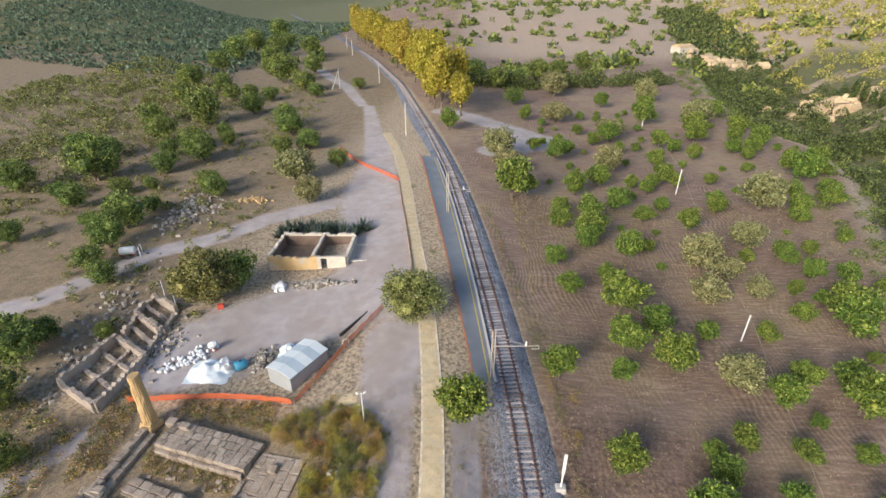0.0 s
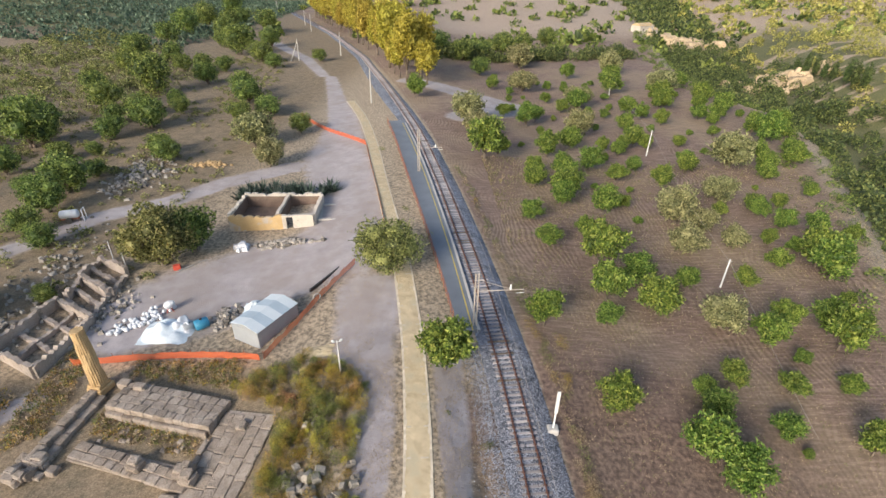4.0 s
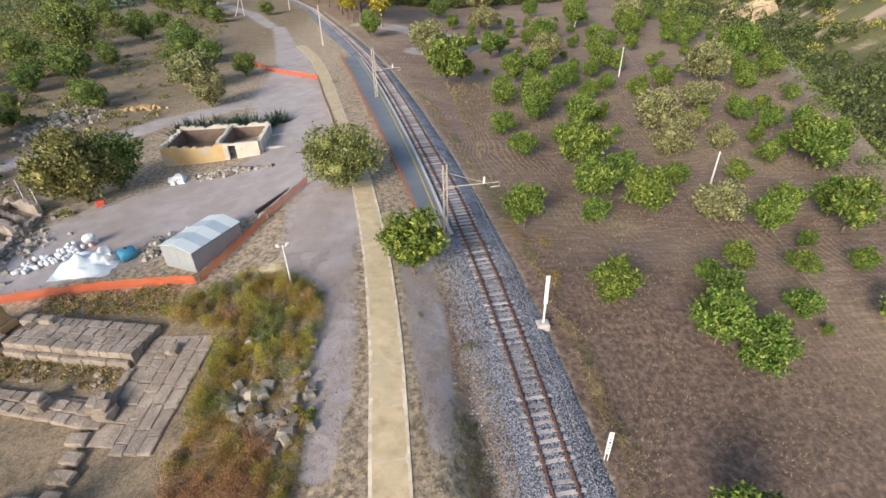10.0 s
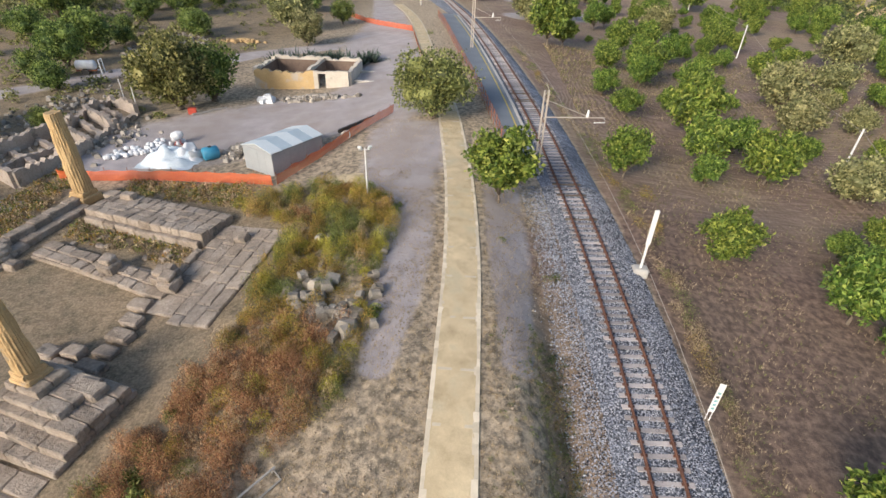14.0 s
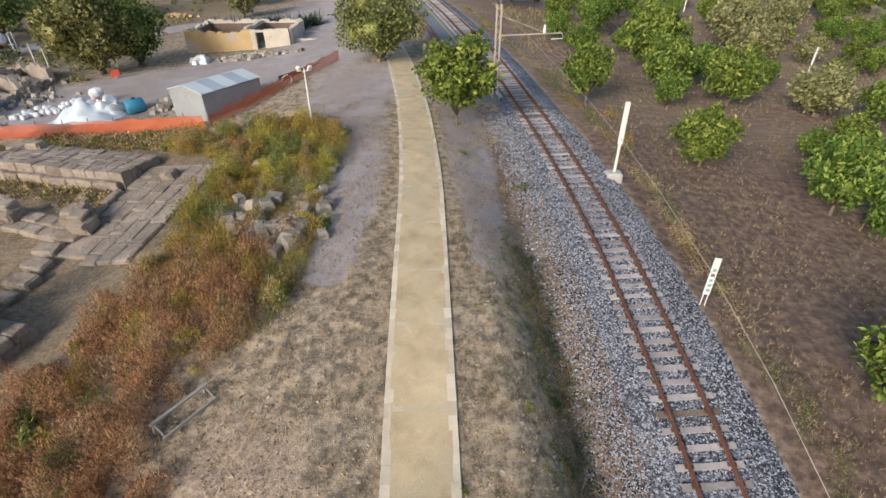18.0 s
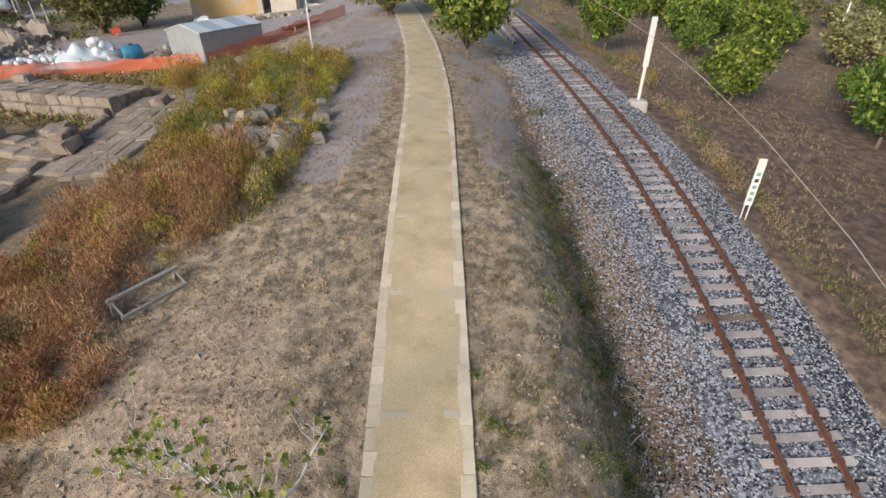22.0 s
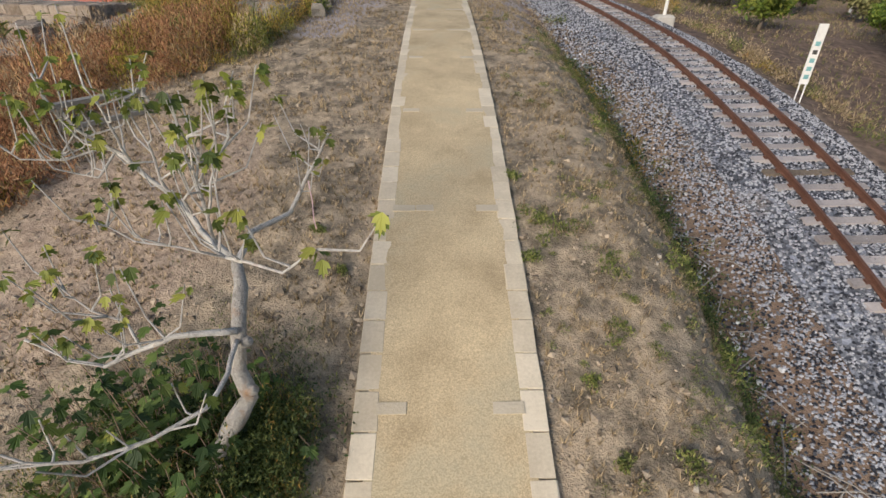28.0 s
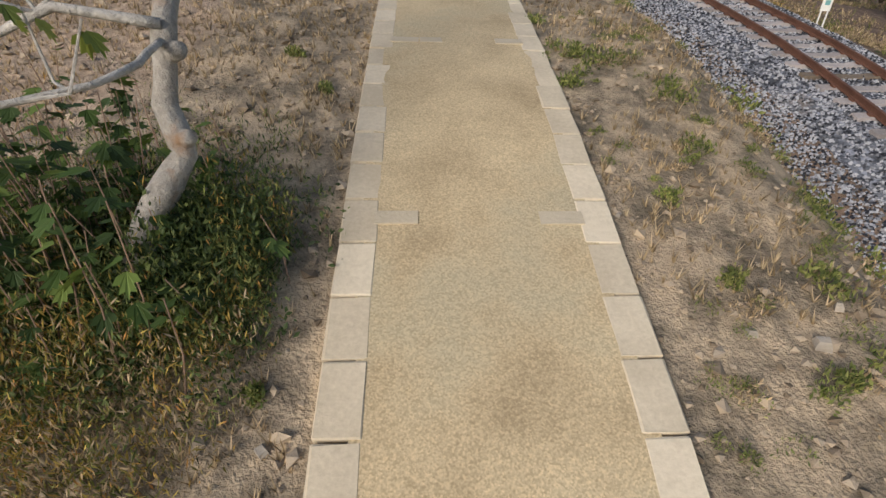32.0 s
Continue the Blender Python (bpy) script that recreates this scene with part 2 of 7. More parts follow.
grained(M_PATH, 75.0, (0.78, 0.76, 0.73), (1.16, 1.15, 1.12), 0.5, 0.012)
M_KERB = surface("kerb_stone", (0.52, 0.445, 0.33), (0.75, 0.66, 0.515), 2.0, 25, 0.9, bump=0.4, depth=0.01, vary=0.35)
M_JOINT = surface("mortar_band", (0.48, 0.41, 0.30), (0.62, 0.55, 0.43), 2.0, 25, 0.9)
M_BALLAST = surface("ballast_bed", (0.045, 0.052, 0.07), (0.30, 0.32, 0.365), 0.7, 14, 0.95, bump=1.0, depth=0.09, spot=((0.23, 0.19, 0.155), 0.5, 0.24))
grained(M_BALLAST, 13.0, (0.32, 0.33, 0.36), (1.75, 1.75, 1.8), 0.9, 0.06)
M_STONE_B = surface("ballast_stones", (0.026, 0.03, 0.042), (0.44, 0.455, 0.50), 0.5, 12, 0.9, bump=0.3, island=1.0)
M_RAIL = surface("rusty_rail", (0.10, 0.046, 0.032), (0.23, 0.115, 0.08), 2, 30, 0.75, metal=0.3, bump=0.3, depth=0.005)
M_SLEEPER = surface("sleeper_concrete", (0.24, 0.22, 0.215), (0.47, 0.43, 0.42), 1.2, 20, 0.9, bump=0.3, depth=0.01, vary=0.5)
M_ASPHALT = surface("platform_asphalt", (0.125, 0.145, 0.17), (0.22, 0.245, 0.275), 0.3, 30, 0.9, bump=0.3, depth=0.01)
M_YELLOW = surface("yellow_line", (0.45, 0.34, 0.08), (0.62, 0.48, 0.14), 1.5, 20, 0.8, bump=0.1, spot=((0.2, 0.19, 0.17), 3, 0.25))
M_CONCRETE = surface("pale_concrete", (0.38, 0.36, 0.33), (0.58, 0.55, 0.50), 0.8, 15, 0.9, bump=0.3, depth=0.01)
M_RUST = surface("rust_fence", (0.18, 0.06, 0.03), (0.36, 0.14, 0.06), 1, 20, 0.85, bump=0.2)
M_WHITE = surface("white_paint", (0.60, 0.60, 0.58), (0.82, 0.82, 0.80), 1.5, 15, 0.6, bump=0.1)
M_DARK = surface("dark_metal", (0.04, 0.04, 0.04), (0.10, 0.095, 0.09), 2, 20, 0.6, metal=0.4, bump=0.1)
M_TEAL = surface("teal_plate", (0.12, 0.32, 0.34), (0.22, 0.45, 0.46), 3, 20, 0.5, bump=0.0)
M_GALV = surface("galvanised_mast", (0.36, 0.31, 0.26), (0.58, 0.52, 0.45), 1.5, 12, 0.6, metal=0.2, bump=0.15)
M_RUIN = surface("temple_stone", (0.19, 0.15, 0.115), (0.47, 0.395, 0.325), 0.9, 6, 0.95, bump=1.0, depth=0.12, vary=0.16, spot=((0.15, 0.13, 0.11), 1.4, 0.36))
M_COLUMN = surface("column_stone", (0.34, 0.22, 0.10), (0.62, 0.44, 0.23), 0.8, 9, 0.95, bump=0.8, depth=0.05, spot=((0.30, 0.27, 0.22), 1.1, 0.3))
M_RUBBLE = surface("rubble_stone", (0.17, 0.15, 0.125), (0.44, 0.395, 0.34), 1.0, 10, 0.95, bump=0.6, depth=0.03, island=0.6)
M_BOULDER = surface("boulder_stone", (0.15, 0.13, 0.105), (0.37, 0.33, 0.275), 1.0, 9, 0.95, bump=0.9, depth=0.07, vary=0.3, spot=((0.13, 0.125, 0.10), 2.0, 0.3))
M_PLASTER = surface("worn_plaster", (0.40, 0.35, 0.29), (0.70, 0.64, 0.55), 0.6, 8, 0.9, bump=0.5, depth=0.03, spot=((0.28, 0.23, 0.18), 0.8, 0.3))
M_OLDWALL = surface("old_wall", (0.24, 0.195, 0.16), (0.54, 0.455, 0.385), 0.6, 7, 0.95, bump=0.8, depth=0.05, spot=((0.17, 0.145, 0.115), 0.9, 0.35))
M_CLIFF = surface("cliff_rock", (0.30, 0.22, 0.13), (0.66, 0.52, 0.34), 0.15, 1.2, 0.95, bump=0.8, depth=0.3)
M_OCHRE = surface("ochre_plaster", (0.44, 0.29, 0.13), (0.66, 0.48, 0.25), 0.6, 8, 0.9, bump=0.5, depth=0.03, spot=((0.50, 0.44, 0.37), 0.55, 0.42))
M_INNER = surface("dark_brown_masonry", (0.10, 0.07, 0.055), (0.24, 0.17, 0.13), 0.6, 8, 0.95, bump=0.6)
M_SHEET = surface("shed_panels", (0.25, 0.27, 0.285), (0.38, 0.40, 0.415), 0.4, 10, 0.55, bump=0.1)
M_ROOF = surface("shed_roof", (0.34, 0.42, 0.48), (0.54, 0.63, 0.68), 0.4, 10, 0.5, bump=0.1)
M_ROOF_PALE = surface("shed_roof_pale", (0.58, 0.64, 0.66), (0.76, 0.80, 0.81), 0.4, 10, 0.5, bump=0.1)
M_MESH = surface("orange_mesh", (0.60, 0.10, 0.025), (0.85, 0.20, 0.06), 0.5, 12, 0.7, bump=0.2)
nd, lk = links(M_MESH)
see = nd.new("ShaderNodeBsdfTransparent")
net = nd.new("ShaderNodeMixShader")
net.inputs[0].default_value = 0.38
lk.new(nd["Principled BSDF"].outputs[0], net.inputs[1])
lk.new(see.outputs[0], net.inputs[2])
lk.new(net.outputs[0], nd["Material Output"].inputs[0])
M_BAG = surface("white_bags", (0.52, 0.53, 0.55), (0.82, 0.83, 0.84), 1.2, 8, 0.7, bump=0.5, depth=0.05, island=0.4)
M_TARP = surface("pale_tarp", (0.50, 0.60, 0.66), (0.80, 0.85, 0.87), 0.8, 5, 0.5, bump=0.6, depth=0.08)
M_BLUE = surface("blue_plastic", (0.03, 0.22, 0.38), (0.08, 0.36, 0.52), 1, 8, 0.45, bump=0.1)
M_RED = surface("red_plastic", (0.42, 0.05, 0.03), (0.6, 0.10, 0.06), 1, 8, 0.5, bump=0.1)
M_BARK = surface("bark", (0.10, 0.075, 0.055), (0.24, 0.195, 0.15), 1.5, 14, 0.95, bump=0.7, depth=0.03)
M_FIGBARK = surface("fig_bark", (0.30, 0.285, 0.265), (0.74, 0.71, 0.67), 4.5, 26, 0.9, bump=1.0, depth=0.03, spot=((0.36, 0.25, 0.17), 3.2, 0.3))
M_FIGTRUNK = surface("fig_trunk", (0.20, 0.185, 0.165), (0.54, 0.51, 0.47), 3.5, 22, 0.9, bump=1.0, depth=0.03, spot=((0.34, 0.22, 0.14), 2.6, 0.34))
M_WOOD = surface("grey_wood", (0.27, 0.25, 0.22), (0.45, 0.42, 0.38), 1.5, 18, 0.9, bump=0.4)
M_ALMOND = foliage("almond_leaves", [(0, (0.035, 0.07, 0.010)), (0.45, (0.12, 0.195, 0.028)), (0.8, (0.26, 0.345, 0.06)), (1, (0.44, 0.48, 0.11))])
M_OLIVE = foliage("olive_leaves", [(0, (0.07, 0.08, 0.03)), (0.5, (0.26, 0.265, 0.11)), (1, (0.52, 0.48, 0.23))])
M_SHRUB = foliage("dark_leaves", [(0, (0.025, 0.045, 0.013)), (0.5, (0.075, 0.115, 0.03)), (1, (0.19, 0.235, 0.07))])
M_MASTIC = foliage("mastic_leaves", [(0, (0.045, 0.055, 0.016)), (0.5, (0.20, 0.215, 0.06)), (1, (0.47, 0.45, 0.16))])
M_VINE = foliage("plantation_leaves", [(0, (0.035, 0.065, 0.04)), (0.5, (0.10, 0.15, 0.095)), (1, (0.20, 0.26, 0.16))])
M_WOODS = foliage("wood_leaves", [(0, (0.03, 0.052, 0.014)), (0.5, (0.145, 0.21, 0.046)), (1, (0.37, 0.42, 0.10))])
# dark green leaves, with the ravine's shade put into their colour
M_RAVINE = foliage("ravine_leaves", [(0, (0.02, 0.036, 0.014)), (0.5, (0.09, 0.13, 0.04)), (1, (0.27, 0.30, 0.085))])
# sunlight on the far slope is put into this golden leaf colour
M_HILL = foliage("sunlit_hill_leaves", [(0, (0.15, 0.155, 0.03)), (0.5, (0.38, 0.36, 0.085)), (1, (0.64, 0.56, 0.18))])
M_EUCA = foliage("eucalyptus_leaves", [(0, (0.20, 0.165, 0.018)), (0.5, (0.42, 0.35, 0.045)), (1, (0.62, 0.53, 0.10))])
M_FIG = foliage("fig_leaves", [(0, (0.06, 0.10, 0.02)), (0.5, (0.19, 0.25, 0.04)), (1, (0.44, 0.46, 0.09))])
M_CACTUS = foliage("agave_leaves", [(0, (0.035, 0.055, 0.04)), (1, (0.10, 0.14, 0.10))])
M_SCRUB = foliage("autumn_scrub", [(0, (0.06, 0.065, 0.018)), (0.3, (0.22, 0.19, 0.042)), (0.6, (0.46, 0.33, 0.075)), (0.8, (0.48, 0.23, 0.075)), (1, (0.70, 0.56, 0.15))], 0.9)
M_GOLD = foliage("golden_scrub", [(0, (0.14, 0.12, 0.02)), (0.5, (0.42, 0.36, 0.06)), (1, (0.72, 0.60, 0.12))], 0.9)
M_RED_SCRUB = foliage("russet_scrub", [(0, (0.10, 0.06, 0.035)), (0.35, (0.34, 0.17, 0.085)), (0.7, (0.58, 0.31, 0.16)), (0.88, (0.66, 0.42, 0.22)), (1, (0.62, 0.52, 0.22))], 0.9)
M_STRAW = foliage("dry_grass", [(0, (0.16, 0.115, 0.06)), (0.5, (0.42, 0.325, 0.18)), (1, (0.70, 0.57, 0.36))], 0.9)
M_WEED = foliage("green_weeds", [(0, (0.06, 0.085, 0.022)), (0.6, (0.20, 0.235, 0.06)), (1, (0.40, 0.385, 0.13))], 0.8)


# ---- building helpers ----
def mesh(name, verts, faces, material, smooth=False):
    me = bpy.data.meshes.new(name)
    me.from_pydata([tuple(v) for v in verts], [], [tuple(f) for f in faces])
    me.materials.append(material)
    if smooth:
        me.polygons.foreach_set("use_smooth", [True] * len(me.polygons))
    me.update()
    return me


def thing(name, place=(0, 0, 0), turn=0.0, label="", category="", group="", kind=""):
    ob = new(name)
    ob.matrix_basis = pose(*place, 0, 0, turn)
    return tagged(ob, label, category, group, kind)


def part(name, geo, material, parent=None, label="", m=None, smooth=False):
    """One mesh object from (verts, faces) or a finished mesh, under a thing or a part."""
    me = geo if isinstance(geo, bpy.types.Mesh) else mesh(name, *geo, material, smooth)
    ob = new(name, me)
    if parent is not None:
        ob.parent = parent
    if m is not None:
        ob.matrix_basis = m
    return tagged(ob, label)


class Geo:
    """Gathers vertices and faces."""

    def __init__(self):
        self.v, self.f = [], []

    def __iter__(self):
        return iter((self.v, self.f))

    def add(self, verts, faces):
        n = len(self.v)
        self.v += [tuple(v) for v in verts]
        self.f += [tuple(i + n for i in f) for f in faces]
        return self

    def box(self, size, m=None, rough=0.0, rnd=random, bevel=0.0):
        """A box with its base centre at the origin of m; bevel chamfers its upright and top edges."""
        x, y, z = size[0] / 2, size[1] / 2, size[2]
        if bevel:
            b = bevel
            ring = [(-x + b, -y), (x - b, -y), (x, -y + b), (x, y - b), (x - b, y), (-x + b, y), (-x, y - b), (-x, -y + b)]
            s = [(px * (1 - b / x), py * (1 - b / y)) for px, py in ring]
            pts = [(*p, 0) for p in ring] + [(*p, z - b) for p in ring] + [(*p, z) for p in s]
            fs = [tuple(range(7, -1, -1)), tuple(range(16, 24))]
            for k in range(2):
                fs += [(8 * k + i, 8 * k + (i + 1) % 8, 8 * k + 8 + (i + 1) % 8, 8 * k + 8 + i) for i in range(8)]
        else:
            pts = [(sx * x, sy * y, sz) for sz in (0, z) for sx, sy in ((-1, -1), (1, -1), (1, 1), (-1, 1))]
            fs = [(3, 2, 1, 0), (4, 5, 6, 7), (0, 1, 5, 4), (1, 2, 6, 5), (2, 3, 7, 6), (3, 0, 4, 7)]
        if rough:
            pts = [(p[0] + rnd.uniform(-rough, rough), p[1] + rnd.uniform(-rough, rough), p[2] + 0.25 * rnd.uniform(-rough, rough)) for p in pts]
        if m is not None:
            pts = [m @ Vector(p) for p in pts]
        return self.add(pts, fs)

    def tube(self, pts, radii, n=6, cap=True):
        pts = [Vector(p) for p in pts]
        rings, side = [], None
        for i, p in enumerate(pts):
            d = (pts[min(i + 1, len(pts) - 1)] - pts[max(i - 1, 0)]).normalized()
            side = d.cross(Vector((0, 1, 0)) if abs(d.y) < 0.9 else Vector((1, 0, 0))).normalized() if side is None else (side - d * side.dot(d)).normalized()
            up = d.cross(side)
            rings += [p + radii[i] * (math.cos(2 * math.pi * k / n) * side + math.sin(2 * math.pi * k / n) * up) for k in range(n)]
        fs = [(n * i + k, n * i + (k + 1) % n, n * i + n + (k + 1) % n, n * i + n + k) for i in range(len(pts) - 1) for k in range(n)]
        if cap:
            fs += [tuple(range(n - 1, -1, -1)), tuple(range(n * (len(pts) - 1), n * len(pts)))]
        return self.add(rings, fs)

    def stone(self, centre, size, rnd, flat=0.7):
        """An uneven lump."""
        base = [(1, 0, 0), (-1, 0, 0), (0, 1, 0), (0, -1, 0), (0, 0, 1), (0, 0, -1)]
        tri = [(0, 2, 4), (2, 1, 4), (1, 3, 4), (3, 0, 4), (2, 0, 5), (1, 2, 5), (3, 1, 5), (0, 3, 5)]
        turn = Euler((rnd.uniform(-0.6, 0.6), rnd.uniform(-0.6, 0.6), rnd.uniform(0, 6.3))).to_matrix()
        pts = [turn @ Vector([c * size * rnd.uniform(0.7, 1.25) + rnd.uniform(-0.25, 0.25) * size for c in b]) for b in base]
        return self.add([(p.x + centre[0], p.y + centre[1], p.z * flat + centre[2]) for p in pts], tri)

    def lump(self, centre, size, rnd, flat=0.75):
        """A cut block that time has rounded."""
        pts = []
        for sz in (-1, 0.2, 1):
            s = 1.0 if sz < 1 else 0.72
            pts += [(sx * s * rnd.uniform(0.75, 1.1), sy * s * rnd.uniform(0.75, 1.1), sz * rnd.uniform(0.8, 1.1)) for sx, sy in ((-1, -1), (1, -1), (1, 1), (-1, 1))]
        fs = [(3, 2, 1, 0), (8, 9, 10, 11)] + [(4 * k + i, 4 * k + (i + 1) % 4, 4 * k + 4 + (i + 1) % 4, 4 * k + 4 + i) for k in range(2) for i in range(4)]
        turn = Euler((rnd.uniform(-0.25, 0.25), rnd.uniform(-0.25, 0.25), rnd.uniform(0, 6.3))).to_matrix()
        sc = Vector((size * rnd.uniform(0.7, 1.3), size * rnd.uniform(0.6, 1.0), size * flat))
        return self.add([turn @ Vector((p[0] * sc.x, p[1] * sc.y, p[2] * sc.z)) + Vector(centre) for p in pts], fs)

    def leaf(self, p, size, rnd, long=1.6, up=0.3):
        """A bent diamond leaf or spray of leaves."""
        d = Vector((rnd.gauss(0, 1), rnd.gauss(0, 1), rnd.gauss(0, 1) + up)).normalized()
        s = d.cross(Vector((rnd.gauss(0, 1), rnd.gauss(0, 1), rnd.gauss(0, 1)))).normalized() * size * 0.5
        p = Vector(p)
        tip, mid = p + d * size * long, p + d * size * long * 0.5 + d.cross(s).normalized() * size * 0.12
        return self.add([p, mid + s, tip, mid - s], [(0, 1, 2), (0, 2, 3)])


def smoothstep(a, b, x):
    t = np.clip((np.asarray(x, float) - a) / (b - a), 0, 1)
    return t * t * (3 - 2 * t)


def along(points, step):
    """Even steps along a line smoothed through points: places (n, 2) and headings."""
    p = np.array(points, float)
    d = np.r_[0, np.cumsum(np.hypot(*np.diff(p, axis=0).T))]
    fine = np.linspace(0, d[-1], max(8, int(d[-1] / 0.5)))
    q = np.stack([np.interp(fine, d, p[:, k]) for k in range(2)], 1)
    w = min(41, 2 * (len(fine) // 6) + 1)
    pad = np.concatenate([2 * q[:1] - q[w // 2 : 0 : -1], q, 2 * q[-1:] - q[-2 : -w // 2 - 1 : -1]])
    q = np.stack([np.convolve(pad[:, k], np.ones(w) / w, "valid") for k in range(2)], 1)
    s = np.r_[0, np.cumsum(np.hypot(*np.diff(q, axis=0).T))]
    at = np.arange(0, s[-1], step)
    out = np.stack([np.interp(at, s, q[:, k]) for k in range(2)], 1)
    g = np.gradient(out, axis=0)
    return out, np.arctan2(g[:, 1], g[:, 0])


def away(x, y, line):
    """How far points lie from a line of places."""
    best = np.full(np.shape(x), 1e9)
    for (ax, ay), (bx, by) in zip(line[:-1], line[1:]):
        dx, dy = bx - ax, by - ay
        t = np.clip(((x - ax) * dx + (y - ay) * dy) / (dx * dx + dy * dy), 0, 1)
        best = np.minimum(best, np.hypot(x - ax - t * dx, y - ay - t * dy))
    return best


# ---- plan lines ----
FOOTPATH = [(0.4, -45), (0.45, -30), (0.5, -25), (0.65, -20), (0.7, -12), (0.75, -5), (1.0, 2), (0.85, 5.5), (0.1, 10.8), (-0.45, 20), (-1.9, 31), (-4.4, 45), (-6.6, 60), (-9.6, 80), (-13.5, 100), (-18.9, 119)]
TRACK = [(9.2, -60), (10.3, -35), (10.6, -26), (10.55, -20), (10.37, -14), (10.2, -8), (10.08, -2), (9.85, 5), (9.5, 11), (8.95, 17), (8.4, 22), (7.6, 30), (7.1, 34), (5.0, 53), (1.0, 82), (-3.6, 105), (-10.8, 141), (-23, 198), (-49, 287), (-115, 473), (-285, 887)]
EDGE = [(52, -60), (58, 0), (67, 28), (78, 50), (86, 66), (98, 88), (104, 111), (98, 138), (108, 195), (150, 320), (260, 700)]
DUST = [[(-30, 155, 2), (-24, 125, 2.6), (-18, 97, 4), (-16, 70, 6.5), (-11, 48, 6), (-10, 30, 7), (-20, 27, 8), (-27, 22, 8), (-32, 18, 6)],
        [(-25, 66, 3), (-36, 58, 2.6), (-41, 51, 2.4), (-50, 45, 2.2), (-60, 30, 2.2), (-80, 15, 2)],
        [(-5, 20, 4), (-4.6, 8, 3), (-3.0, 1, 1.8)],
        [(3.7, 10, 1.5), (3.9, 1, 1.5), (3.9, -9, 0.9)],
        [(-3.0, 1, 1.8), (-3.0, -5, 1.5), (-3.2, -10, 0.8)],
        [(260, 360, 3), (215, 270, 3), (176, 201, 3), (162, 165, 3)],
        [(-2, 140, 4), (12, 128, 5), (27, 114, 7), (12, 98, 4)],
        [(-33, 158, 2), (-46, 193, 2.5), (-80, 260, 3)],
        [(-36, 6, 1.2), (-42, -2, 1.2), (-50, -8, 1.5)]]
track_xy, track_dir = along(TRACK, 0.6)


def track_x(y):
    return np.interp(y, track_xy[:, 1], track_xy[:, 0])


def ground_z(x, y):
    x, y = np.asarray(x, float), np.asarray(y, float)
    u, v = x / 7.4, y / 7.4
    h = 0.47 - 0.62 * np.exp(-(np.maximum(v, -6) + 3.4) / 1.6) + 0.018 * np.clip(v - 2, 0, 24)
    r, l = np.maximum(u - 0.3, 0), np.minimum(u + 0.3, 0)
    z = 7.4 * (h - 0.45 * (1 - np.exp(-((r / 3) ** 2))) - 0.3 * (1 - np.exp(-((l / 1.8) ** 2))))
    off = x - track_x(y)
    z = z - 0.55 * np.exp(-(((off + 4.1) / 1.05) ** 2)) * smoothstep(2, -8, y)      # ditch beside the track
    low = np.interp(y, [-26, -20, -14, -8, -2, 4, 10, 16, 22, 30], [2.9, 2.3, 1.75, 1.3, 1.1, 0.95, 0.75, 0.45, 0.2, 0])
    z = z - low * smoothstep(-7.0 - 1.2 * smoothstep(-14, 0, y), -3.7 + 0.6 * smoothstep(-14, 0, y), off) * smoothstep(5.5, 2.8, off)               # the line lies below the footpath
    z = z - 0.5 * smoothstep(3.0, 6.0, off) * smoothstep(60, 20, y)
    z = z - 1.2 * smoothstep(8, -10, y) * smoothstep(2.8, 5.5, off)                     # the orchard lies lower here
    z = z - 1.0 * np.exp(-(((x + 18) / 6.5) ** 2) - ((y + 6) / 7) ** 2)                  # sunken temple court
    d = away(x, y, EDGE) * np.where(x > np.interp(y, [p[1] for p in EDGE], [p[0] for p in EDGE]), 1, -1)
    z = z + 34 * smoothstep(190, 620, y) * smoothstep(50, 230, -off) + 16 * smoothstep(260, 700, y) * smoothstep(50, 200, off)  # rising land far off
    z = z - 9 * smoothstep(0, 14, d) + 16 * smoothstep(40, 85, d) + 22 * smoothstep(110, 420, d)
    return z


# ---- ground ----
def steps(inner, a, b, near, far, out):
    mid = np.arange(a, b, near)
    lo, hi = np.arange(inner[0], a, far), np.arange(b, inner[1], far)
    grow = far * np.cumsum(1.28 ** np.arange(1, 40))
    grow = grow[grow < out]
    return np.r_[(inner[0] - grow)[::-1], lo, mid, hi, inner[1] + grow]


gx = steps((-110, 130), -12, 14, 0.22, 1.1, 4200)
gy = steps((-40, 220), -29, 8, 0.22, 1.1, 4200)
X, Y = np.meshgrid(gx, gy)
Z = ground_z(X, Y)
flat_xy = [Vector((a, b, 0)) for a, b in zip(X.ravel(), Y.ravel())]
n1 = np.array([noise.noise(p * 0.23) for p in flat_xy]).reshape(X.shape)
n2 = np.array([noise.noise(p * 1.3) for p in flat_xy]).reshape(X.shape)
close = smoothstep(14, 12, np.abs(X)) * smoothstep(10, 7, Y) * smoothstep(-31, -28.5, Y)
n3 = close * np.array([noise.noise(p * 1.7 + Vector((9, 4, 0))) + 0.75 * noise.noise(p * 3.6) if c > 0 else 0 for p, c in zip(flat_xy, close.ravel())]).reshape(X.shape)
dust = np.zeros(X.shape)
for line in DUST:
    for (ax, ay, aw), (bx, by, bw) in zip(line[:-1], line[1:]):
        for t in np.linspace(0, 1, 2 + int(math.hypot(bx - ax, by - ay) / min(aw, bw) / 0.7)):
            w = aw + t * (bw - aw)
            dust = np.maximum(dust, smoothstep(1.35 * w, 0.65 * w, np.hypot(X - ax - t * (bx - ax), Y - ay - t * (by - ay))))
off = X - track_x(Y)
on_path = away(X, Y, FOOTPATH)
